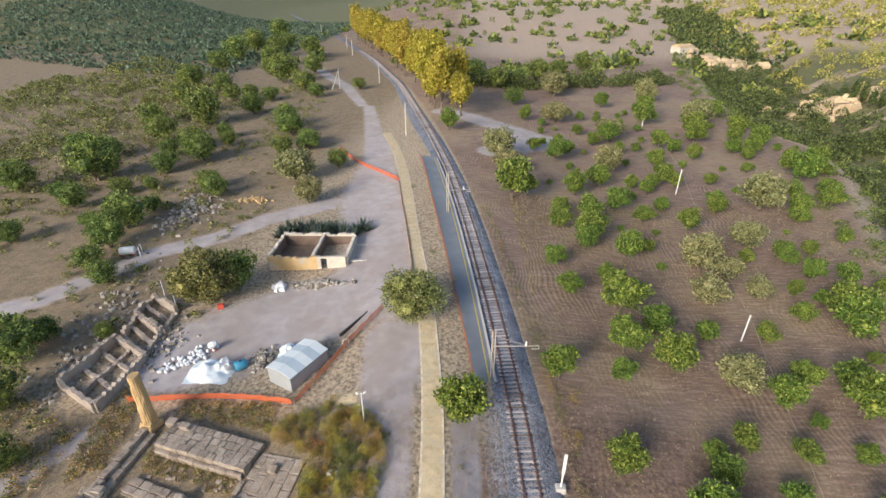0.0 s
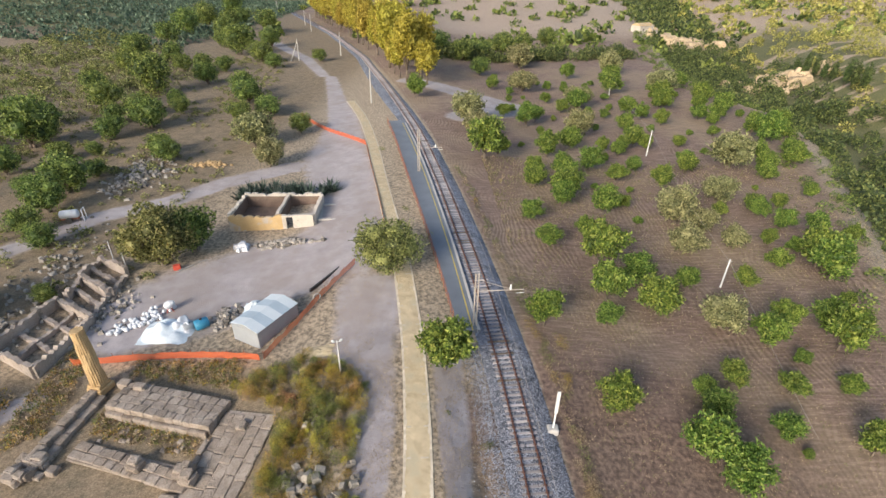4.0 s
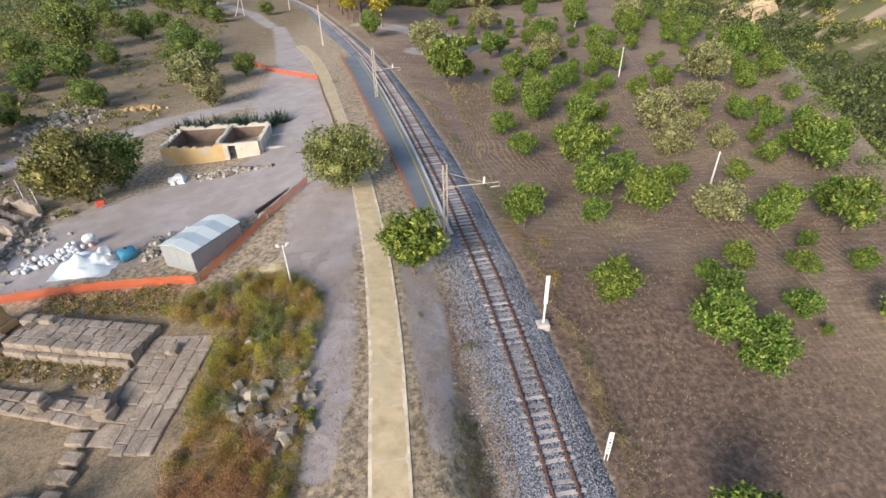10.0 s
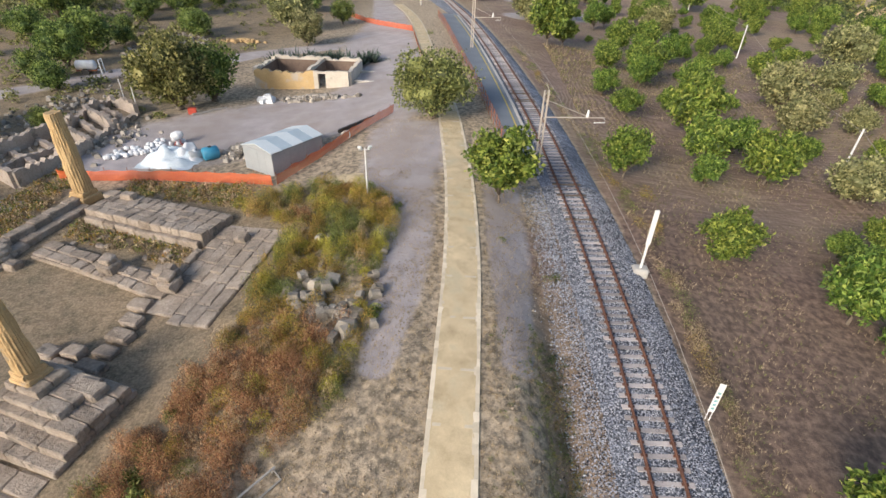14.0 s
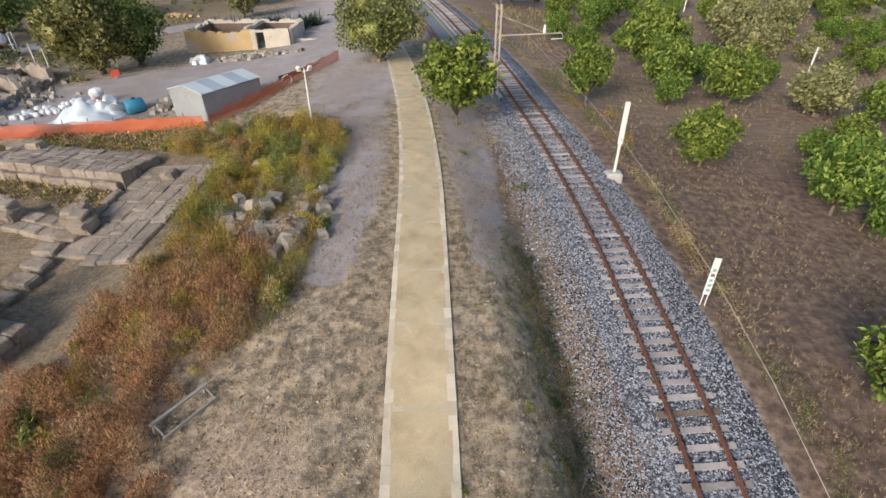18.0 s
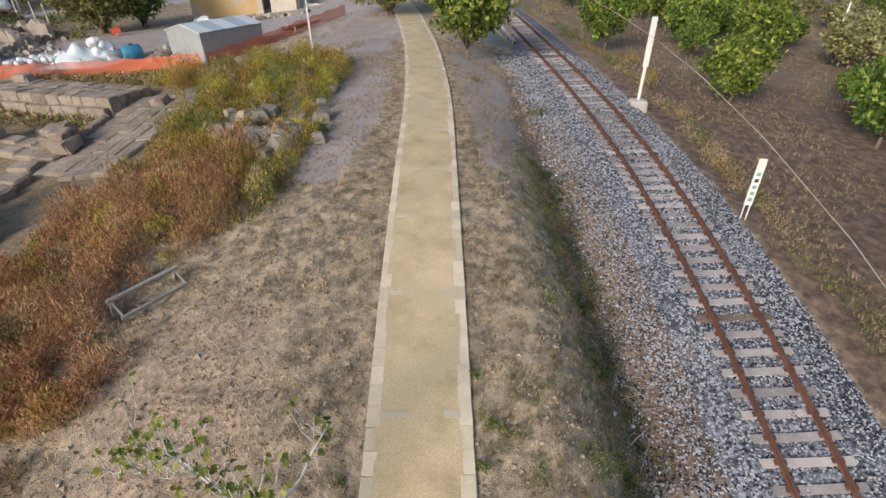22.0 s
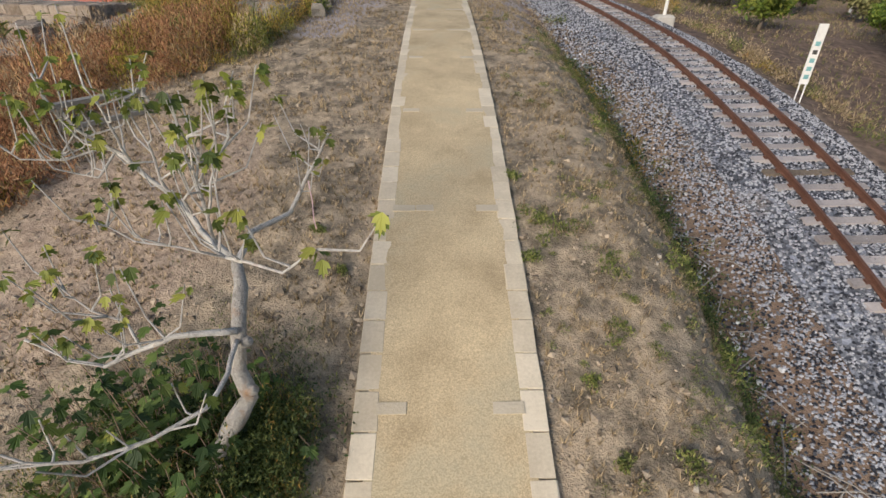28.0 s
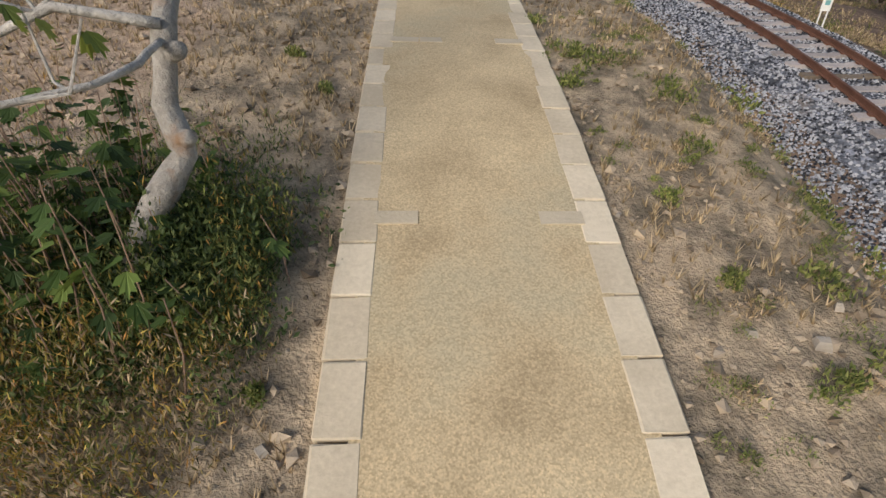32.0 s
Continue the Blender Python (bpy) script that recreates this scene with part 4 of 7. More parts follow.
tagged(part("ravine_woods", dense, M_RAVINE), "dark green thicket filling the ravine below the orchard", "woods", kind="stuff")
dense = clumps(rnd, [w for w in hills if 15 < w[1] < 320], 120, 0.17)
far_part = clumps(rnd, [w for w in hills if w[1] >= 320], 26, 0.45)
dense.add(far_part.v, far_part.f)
tagged(part("hillside_scrub", dense, M_HILL), "scattered scrub on the far hillside, coloured as if sunlit", "scrub", kind="stuff")
garrigue = []
while len(garrigue) < 1500:
    x, y = rnd.uniform(-130, -34), rnd.uniform(22, 190)
    if noise.noise(Vector((x * 0.05, y * 0.05, 5))) + 0.25 > rnd.uniform(-0.3, 0.6) and x < -34 - 0.12 * (y - 40) and min(math.hypot(x + 50, y - 45), 99) > 4:
        r = rnd.uniform(0.35, 0.95) * (1.5 if rnd.random() < 0.12 else 1)
        garrigue.append((x, y, r, r * rnd.uniform(0.8, 1.2)))
low_bushes = []
while len(low_bushes) < 520:
    x, y = rnd.uniform(-185, -78), rnd.uniform(68, 300)
    if 68 + 0.25 * (-78 - x) < y < 200 + 1.0 * (-100 - x) and noise.noise(Vector((x * 0.03, y * 0.03, 8))) > rnd.uniform(-0.5, 0.2):
        r = rnd.uniform(0.9, 1.9) * (1 + 0.002 * y)
        low_bushes.append((x, y, r, r * rnd.uniform(0.9, 1.3)))
tagged(part("lentisk_bushes", clumps(rnd, low_bushes, 100, 0.2), M_MASTIC), "rounded grey-green bushes dotted over the dry slope", "scrub", kind="stuff")
tagged(part("garrigue", clumps(rnd, garrigue, 46, 0.27), M_MASTIC), "low olive-green tufts over the dry slope", "scrub", kind="stuff")
thick = []
for (x, y), a in zip(*edge):
    for _ in range(3):
        d = rnd.uniform(-7, 5)
        thick.append((x + d * math.sin(a), y - d * math.cos(a) + rnd.uniform(-3, 3), rnd.uniform(0.8, 2.0), rnd.uniform(0.9, 2.2)))
tagged(part("edge_scrub", clumps(rnd, [w for w in thick if 5 < w[1] < 330], 150, 0.15), M_WOODS), "green scrub along the rim of the ravine", "scrub", kind="stuff")
rows = []
for i in range(26):
    for j in range(16):
        x, y = -92 - 4.6 * i * 0.9 + 1.2 * j + rnd.uniform(-0.8, 0.8), 72 + 2.9 * i + 6.4 * j * 0.9 + rnd.uniform(-0.8, 0.8)
        if rnd.random() < 0.86:
            rows.append((x, y, rnd.uniform(1.0, 1.9), rnd.uniform(1.3, 2.3)))
tagged(part("olive_grove", clumps(rnd, rows, 95, 0.2), M_OLIVE), "rows of small grey-green olive bushes on a slope", "grove", kind="stuff")
belt = []
for k in range(150):
    f = rnd.random()
    r = rnd.uniform(2.0, 4.2)
    belt.append((4 + 96 * f + rnd.uniform(-3, 3), 190 + 22 * f + rnd.uniform(-6, 7), r, r * rnd.uniform(1.0, 1.6)))
tagged(part("tree_belt", clumps(rnd, belt, 190, 0.15), M_RAVINE), "dense belt of dark trees closing the far end of the orchard", "woods", kind="stuff")
far = [(rnd.uniform(-120, 330), rnd.uniform(230, 900), rnd.uniform(2, 6), rnd.uniform(2, 5)) for _ in range(380)]
far = [p for p in far if abs(p[0] - float(track_x(p[1]))) > 8]
tagged(part("far_trees", clumps(rnd, far, 34, 0.5), M_WOODS), "scattered far trees and hedges on the plain", "woods", kind="stuff")
vines = [(-110 - 4.5 * i + rnd.uniform(-1, 1), 215 + 0.35 * 4.5 * i + 9.0 * j + rnd.uniform(-2, 2), rnd.uniform(1.8, 3.4), rnd.uniform(1.2, 2.2)) for i in range(70) for j in range(44) if rnd.random() < 0.8]
tagged(part("dark_plantation", clumps(rnd, vines, 16, 0.5), M_VINE), "wide dark green plantation beyond the olive grove", "plantation", kind="stuff")


# ---- roofless house ----
def wall_run(g, a, b, h, thick, rnd, holes=(), ragged=0.25, z=None):
    """One ragged-topped wall from a to b (x, y) with openings (from, to, sill, head) along it."""
    (ax, ay), (bx, by) = a, b
    n = math.hypot(bx - ax, by - ay)
    dx, dy = (bx - ax) / n, (by - ay) / n
    base = (min(gz(ax, ay), gz(bx, by)) - 0.2) if z is None else z
    cuts = sorted({0.0, n, *[c for o in holes for c in o[:2]], *np.arange(0.4, n - 0.2, 0.31).tolist()})
    tops = [h + 0.2 - ragged * (0.35 + 0.5 * max(0, noise.noise(Vector((ax * 3 + c * 0.35, ay, 3)))) * 2 + rnd.choice((0, 0, 0.12, 0.3)) + rnd.uniform(-0.06, 0.06)) for c in cuts]
    ids = {}

    def vert(c, side, zz):
        key = (round(c, 3), side, round(zz, 3))
        if key not in ids:
            ids[key] = len(g.v)
            w = side * thick / 2 + 0.03 * noise.noise(Vector((ax + c, ay, zz * 1.5)))
            g.v.append((ax + dx * c - dy * w, ay + dy * c + dx * w, base + zz))
        return ids[key]

    def quad(*q):
        g.f.append(tuple(q))

    last = None
    for k in range(len(cuts) - 1):
        s, e = cuts[k], cuts[k + 1]
        hole = next((o for o in holes if o[0] <= (s + e) / 2 <= o[1]), None)
        if hole is None:
            spans = [(0, 0, tops[k], tops[k + 1])]
        else:
            spans = [(0.2 + hole[3], 0.2 + hole[3], tops[k], tops[k + 1])] + ([(0, 0, 0.2 + hole[2], 0.2 + hole[2])] if hole[2] > 0 else [])
        for l0, l1, t0, t1 in spans:
            quad(vert(s, -1, l0), vert(e, -1, l1), vert(e, -1, t1), vert(s, -1, t0))
            quad(vert(e, 1, l1), vert(s, 1, l0), vert(s, 1, t0), vert(e, 1, t1))
            quad(vert(s, -1, t0), vert(e, -1, t1), vert(e, 1, t1), vert(s, 1, t0))
            quad(vert(s, 1, l0), vert(e, 1, l1), vert(e, -1, l1), vert(s, -1, l0))
        if hole is not last and k:
            o = hole or last
            quad(vert(s, -1, 0.2 + o[2] if o[2] else 0), vert(s, 1, 0.2 + o[2] if o[2] else 0), vert(s, 1, 0.2 + o[3]), vert(s, -1, 0.2 + o[3]))
        last = hole
    for c, t in ((cuts[0], tops[0]), (cuts[-1], tops[-1])):
        quad(vert(c, -1, 0), vert(c, 1, 0), vert(c, 1, t), vert(c, -1, t))
    return g


rnd = random.Random(9)
house = thing("roofless_house", label="roofless ruined house with ochre and pale plastered walls", category="house")
hz = gz(-21, 43) - 0.3
W, E_, N_, S_ = -27.9, -15.2, 48.0, 39.6
part("front_wall", wall_run(Geo(), (W, S_), (-19.9, S_), 2.7, 0.5, rnd, ragged=0.75, z=hz), M_OCHRE, house, "ochre plastered front wall")
part("front_wall", wall_run(Geo(), (-19.9, S_), (E_, S_), 2.6, 0.5, rnd, [(0.6, 1.6, 0, 2.1)], 0.25, hz), M_PLASTER, house, "pale plastered front wall with a doorway")
part("rear_wall", wall_run(Geo(), (W, N_), (E_, N_), 2.8, 0.5, rnd, ragged=0.7, z=hz), M_PLASTER, house)
for x in (W, E_):
    part("side_wall", wall_run(Geo(), (x, S_ + 0.25), (x, N_ - 0.25), 2.8, 0.5, rnd, ragged=0.8, z=hz), M_PLASTER, house)
part("partition_wall", wall_run(Geo(), (-20.7, S_ + 0.25), (-20.7, N_ - 0.25), 2.7, 0.45, rnd, ragged=0.5, z=hz), M_PLASTER, house)
# dark brown sheets on each room's rear and left walls, plus a floor
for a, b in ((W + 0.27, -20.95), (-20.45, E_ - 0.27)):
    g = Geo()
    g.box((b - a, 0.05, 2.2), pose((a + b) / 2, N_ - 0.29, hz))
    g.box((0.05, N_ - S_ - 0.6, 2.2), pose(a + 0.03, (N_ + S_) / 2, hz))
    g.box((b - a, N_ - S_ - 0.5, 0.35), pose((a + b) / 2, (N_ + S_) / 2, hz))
    part("inner_lining", g, M_INNER, house, "dark brown inner masonry")
part("annex_floor", Geo().box((3.8, 5.2, 0.95), pose(-13.0, 43.75, hz)), M_CONCRETE, house, "low grey floor of a vanished annex")
for p, r in (((E_ + 0.3, 41), (-10.9, 41)), ((-10.9, 41.2), (-10.9, 46.3)), ((E_ + 0.3, 46.5), (-10.9, 46.5))):
    part("annex_wall", wall_run(Geo(), p, r, 1.2, 0.4, rnd, z=hz), M_CONCRETE, house, "low grey stub wall")

# ---- site shed ----
shed = thing("site_shed", (-16.0, 15.3, gz(-16, 15.3) - 0.1), 60.5, "pale grey sheet-metal site shed with a low gabled roof", "shed")
Ls, Ws, Hs = 6.0, 3.7, 2.15
for x in (-Ls / 2, Ls / 2):
    for k in range(4):
        part("wall_panel", Geo().box((0.05, Ws / 4 - 0.012, Hs), pose(x, -Ws / 2 + Ws / 8 + k * Ws / 4, 0)), M_SHEET, shed)
for y in (-Ws / 2, Ws / 2):
    for k in range(6):
        part("wall_panel", Geo().box((Ls / 6 - 0.012, 0.05, Hs), pose(-Ls / 2 + Ls / 12 + k * Ls / 6, y, 0)), M_SHEET, shed)
arc = [(-Ws / 2 - 0.12 + (Ws + 0.24) * k / 8, Hs + 0.5 * (1 - abs(k / 4 - 1))) for k in range(9)]
for k in range(5):
    a, b = -Ls / 2 - 0.1 + (Ls + 0.2) * k / 5, -Ls / 2 - 0.1 + (Ls + 0.2) * (k + 1) / 5 - 0.015
    g = Geo()
    g.v = [(x, y, z + dz) for dz in (0, 0.05) for x in (a, b) for y, z in arc]
    g.f = [(i, i + 1, i + 10, i + 9) for i in range(8)] + [(18 + i + 9, 18 + i + 10, 18 + i + 1, 18 + i) for i in range(8)] + [(i, 18 + i, 19 + i, i + 1) for i in range(8)] + [(9 + i + 1, 27 + i + 1, 27 + i, 9 + i) for i in range(8)]
    part("roof_sheet", g, M_ROOF if k % 2 else M_ROOF_PALE, shed, "pale blue-grey roof sheet" if k % 2 else "whitish translucent roof sheet")
for x in (-Ls / 2, Ls / 2):
    g = Geo()
    g.v = [(x, y, z - 0.005) for y, z in arc[1:-1]] + [(x, -Ws / 2, Hs), (x, Ws / 2, Hs)]
    g.f = [(7, *range(7), 8)]
    part("gable", g, M_SHEET, shed)

# ---- temple ruin ----
TU, TV = (-0.965, 0.262), (-0.262, -0.965)
temple = thing("temple_ruin", label="ruined ancient temple of weathered limestone blocks with grassy courts", category="temple ruin")


def at_temple(u, v):
    return -12.4 + TU[0] * u + TV[0] * v, 2.6 + TU[1] * u + TV[1] * v


def block(u, v, su, sv, top, deep=0.7, rnd=random, name="stone_block", tilt=2.0, base=None, worn=0.045):
    x, y = at_temple(u, v)
    z = (gz(x, y) if base is None else base) + top - deep
    g = Geo().box((su, sv, deep), None, worn, rnd, bevel=0.02 + worn)
    m = pose(x, y, z, 0, 0, 164.8 + rnd.uniform(-0.6, 0.6) * (1 + tilt)) @ pose(0, 0, 0, rnd.uniform(-tilt, tilt), rnd.uniform(-tilt, tilt))
    if base is None:                                       # paving lies with the slope of the ground
        rise = Vector((ground_z(x - 1, y) - ground_z(x + 1, y), ground_z(x, y - 1) - ground_z(x, y + 1), 2.0)).normalized()
        z = float(ground_z(x, y)) + top - deep
        m = Matrix.Translation((x, y, z)) @ Vector((0, 0, 1)).rotation_difference(rise).to_matrix().to_4x4() @ Matrix.Translation((-x, -y, -m.translation.z)) @ m
    return part(name, g, M_RUIN, temple, m=m)


def course(u0, v0, u1, v1, width, top, length, rnd, deep=0.7, skip=0.0, jitter=0.05, tilt=0.6, base=None, worn=0.045):
    """A row of close-set blocks from one place to another."""
    n = math.hypot(u1 - u0, v1 - v0)
    du, dv = (u1 - u0) / n, (v1 - v0) / n
    s = 0.0
    while s < n - 0.2:
        l = min(length * rnd.uniform(0.7, 1.35), n - s)
        if n - s - l < 0.35:
            l = n - s
        c = s + l / 2
        if rnd.random() >= skip:
            su, sv = (l - 0.025, width) if abs(du) > abs(dv) else (width, l - 0.025)
            block(u0 + du * c, v0 + dv * c, su, sv * rnd.uniform(0.98, 1.0), top + rnd.uniform(-jitter, jitter), deep, rnd, tilt=tilt, base=base, worn=worn)
        s += l


def level(u, v):
    return gz(*at_temple(u, v))


rnd = random.Random(61)
PLAT = level(10, 1.0)
for k, v in enumerate((-0.35, 0.5, 1.35, 2.15)):              # raised platform along the north side
    course(4.5, v, 15.3 - 0.5 * (k == 0), v, 0.83, 0.98 + 0.02 * k, 1.0, rnd, 1.3, jitter=0.03, tilt=0.5, base=PLAT)
course(4.7, 2.8, 15.0, 2.8, 0.42, 0.52, 1.6, rnd, 0.9, base=PLAT)
course(15.4, -0.7, 18.2, -0.5, 0.9, 0.75, 1.1, rnd, skip=0.1, jitter=0.2, tilt=2)
block(13.6, -0.1, 1.1, 0.7, 1.42, 0.45, rnd, tilt=2, base=PLAT, worn=0.05)
for k, u in enumerate((-0.35, 0.72, 1.79, 2.86, 3.85)):       # paved walk down the east side
    course(u, 0.2, u - 0.5, 9.1 - 0.5 * (k > 2), 1.05, 0.20 + rnd.uniform(-0.02, 0.02), 1.5, rnd, 0.7, jitter=0.02, tilt=0.3)
block(1.9, 1.5, 0.9, 0.8, 0.62, 0.45, rnd, tilt=3, worn=0.05)
course(4.3, 3.0, 4.1, 6.2, 0.5, 0.42, 1.1, rnd, 0.9)
for u in (-0.75, 0.25, 1.25, 2.2):                            # lower slabs towards the near column
    course(u, 9.3, u - 0.1, 13.4, 0.98, -0.08, 2.1, rnd, 0.6, jitter=0.012, tilt=0.2, worn=0.01)
course(3.6, 6.35, 14.9, 6.0, 0.8, 0.40, 1.05, rnd, 0.9, skip=0.04, jitter=0.05)   # inner wall with two piers
course(3.6, 7.15, 14.9, 6.8, 0.78, 0.36, 1.05, rnd, 0.9, skip=0.04, jitter=0.05)
for u, v, s in ((4.6, 6.3, 1.0), (3.7, 6.6, 1.05), (4.2, 5.9, 0.8), (8.7, 6.6, 1.0)):
    block(u, v, 1.15 * s, 1.05 * s, 0.95, 0.65, rnd, tilt=2, worn=0.06)
    block(u + rnd.uniform(-0.1, 0.1), v - 0.05, 0.85 * s, 0.8 * s, 1.32, 0.45, rnd, tilt=5, worn=0.07)
for u in (17.2, 18.05):                                       # west wall with tumbled end
    course(u, 0.9, u - 0.9, 8.6, 0.84, 0.45 + 0.4 * (u > 18), 1.5, rnd, 1.0, jitter=0.06)
for k in range(22):
    block(16.9 + rnd.gauss(0, 0.9), 8.9 + rnd.gauss(0, 0.8), rnd.uniform(0.6, 1.2), rnd.uniform(0.5, 0.9), rnd.uniform(0.2, 1.15), 0.6, rnd, tilt=9, worn=0.07)
for u, v, l in ((4.6, 8.3, 1.4), (4.1, 9.5, 1.3), (3.7, 10.7, 1.5), (3.5, 12.0, 1.2), (3.2, 13.2, 1.6), (5.0, 12.6, 1.1), (4.9, 13.6, 1.4), (6.3, 13.2, 1.0)):
    block(u, v, l, 0.85, rnd.uniform(0.35, 0.6), 0.75, rnd, tilt=4, worn=0.06)   # block row along the open court
CORE = [(4.6, -0.6, 15.2, 2.5, 0.8, PLAT), (-0.8, 0.0, 4.2, 8.6, 0.12, None), (-1.2, 9.2, 2.6, 13.5, -0.14, None), (3.6, 5.7, 14.8, 7.4, 0.25, None)]
for u0, v0, u1, v1, top, base in CORE:
    g = Geo()
    n = 10
    for sgn in (0, 1):
        for j in range(n + 1):
            for i in range(n + 1):
                px, py = at_temple(u0 + (u1 - u0) * i / n, v0 + (v1 - v0) * j / n)
                z = float(ground_z(px, py)) if base is None else base
                g.v.append((px, py, min(z, gz(px, py)) - 0.6 if not sgn else z + top))
    w, k = n + 1, (n + 1) ** 2
    g.f = [(k + w * j + i, k + w * j + i + 1, k + w * j + w + i + 1, k + w * j + w + i) for j in range(n) for i in range(n)]
    g.f += [(i + 1, i, k + i, k + i + 1) for i in range(n)] + [(w * n + i, w * n + i + 1, k + w * n + i + 1, k + w * n + i) for i in range(n)]
    g.f += [(w * j, w * j + w, k + w * j + w, k + w * j) for j in range(n)] + [(w * j + w + n, w * j + n, k + w * j + n, k + w * j + w + n) for j in range(n)]
    part("rubble_core", g, M_RUIN, temple)
COL2 = (3.1, 15.6)
cz = level(2.0, 15.8)
for u0, u1, v0, v1, top in ((-0.9, 4.9, 13.8, 18.5, 0.42), (-0.9, 4.7, 13.9, 17.9, 0.86), (-0.9, 4.5, 14.1, 17.2, 1.28), (0.4, 4.3, 14.4, 16.8, 1.68), (2.0, 4.1, 14.7, 16.4, 2.08)):   # stepped base of the near column
    rows_n = max(2, round((v1 - v0) / 0.8))
    for k in range(rows_n):
        v = v0 + (v1 - v0) * (k + 0.5) / rows_n
        inner = 0 < k < rows_n - 1 and top < 1.2
        if not inner:
            course(u0, v, u1, v, (v1 - v0) / rows_n - 0.015, top, 1.6, rnd, 0.9 if top < 0.5 else 0.44, jitter=0.015, tilt=0.3, base=cz, worn=0.03)
        else:
            block(u0 + 0.5, v, 0.98, (v1 - v0) / rows_n - 0.02, top, 0.44, rnd, tilt=0.3, base=cz, worn=0.03)
            block(u1 - 0.5, v, 0.98, (v1 - v0) / rows_n - 0.02, top, 0.44, rnd, tilt=0.3, base=cz, worn=0.03)
block(0.6, 15.0, 1.5, 0.9, 1.72, 0.45, rnd, tilt=2, base=cz, worn=0.05)
for u, v, l in ((5.6, 18.4, 1.9), (6.4, 19.6, 1.9), (7.2, 18.0, 1.7), (8.1, 19.2, 1.8), (8.9, 17.6, 1.4), (9.4, 20.3, 1.6), (7.6, 21.0, 1.7), (10.4, 18.6, 1.3)):
    block(u, v, 0.8, l, rnd.uniform(0.35, 0.7), 0.8, rnd, tilt=4, worn=0.05)
for v in (19.0, 20.0, 21.0):
    course(-0.7, v, 5.0, v + 0.1, 0.98, 0.08, 1.5, rnd, 0.5, jitter=0.02, tilt=0.3)
for k in range(12):
    block(rnd.uniform(6, 14), rnd.uniform(3.4, 5.2), rnd.uniform(0.3, 0.65), rnd.uniform(0.3, 0.5), 0.2, 0.4, rnd, tilt=8, worn=0.05)


def ancient_column(u, v, z, tall, r0, r1, seed, lean):
    rnd = random.Random(seed)
    x, y = at_temple(u, v)
    col = thing("ancient_column", (x, y, z), 164.8, "eroded fluted limestone column still standing on its base", "column", "temple columns")
    g = Geo().box((2.3 * r0, 2.3 * r0, 0.6), pose(0, 0, -0.35), 0.05, rnd, bevel=0.08)
    g.box((2.0 * r0, 2.0 * r0, 0.35), pose(0.05, 0, 0.25), 0.05, rnd, bevel=0.08)
    part("base", g, M_COLUMN, col)
    drums, n, h = 5, 40, 0.55
    for d in range(drums):
        hh = (tall - 0.55) / drums
        g = Geo()
        for k in range(7):
            s = (h + hh * k / 6 - 0.55) / (tall - 0.55)
            r = r0 + (r1 - r0) * s
            pinch = 0.97 if k in (0, 6) else 1.0
            for i in range(n):
                a = 2 * math.pi * i / n
                p = Vector((math.cos(a) * 2, math.sin(a) * 2, (h + hh * k / 6) * 0.9 + seed))
                rr = r * pinch * (1 - 0.055 * (i % 2)) * (1 + 0.16 * noise.noise(p * 0.9) + 0.06 * noise.noise(p * 2.7))
                g.v.append((rr * math.cos(a) + lean[0] * s, rr * math.sin(a) + lean[1] * s, h + hh * k / 6 + (0.12 * noise.noise(p * 1.7) if d == drums - 1 and k == 6 else 0)))
        g.f = [(n * k + i, n * k + (i + 1) % n, n * k + n + (i + 1) % n, n * k + n + i) for k in range(6) for i in range(n)] + [tuple(range(n - 1, -1, -1)), tuple(range(6 * n, 7 * n))]
        part("drum", g, M_COLUMN, col)
        h += hh
    return col


x, y = at_temple(18.3, 0.1)
ancient_column(18.0, 0.2, gz(x, y) + 0.55, 6.9, 0.72, 0.55, 3, (0.0, 0.0))
ancient_column(COL2[0] + 0.1, COL2[1], cz + 2.08, 5.3, 0.55, 0.40, 8, (0.05, 0.0))

# ---- ruined farm walls ----
rnd = random.Random(71)


def ruin(name, corners, h, parts_across, label):
    t = thing(name, label=label, category="ruin")
    z = min(gz(*c) for c in corners) - 0.15
    for a, b in zip(corners, corners[1:] + corners[:1]):
        part("wall", wall_run(Geo(), a, b, h * rnd.uniform(0.7, 1.6), 0.5, rnd, ragged=1.1, z=z), M_OLDWALL, t)
    (ax, ay), (bx, by), (cx, cy), (dx, dy) = corners
    for f in parts_across:
        part("partition_wall", wall_run(Geo(), (ax + (dx - ax) * f, ay + (dy - ay) * f), (bx + (cx - bx) * f, by + (cy - by) * f), h * rnd.uniform(0.5, 0.95), 0.45, rnd, ragged=0.9, z=z), M_OLDWALL, t)
    if len(parts_across) > 1:
        part("wall", wall_run(Geo(), ((ax + bx) / 2, (ay + by) / 2), ((cx + dx) / 2, (cy + dy) / 2), h * 0.6, 0.45, rnd, ragged=0.7, z=z), M_OLDWALL, t)
    return t


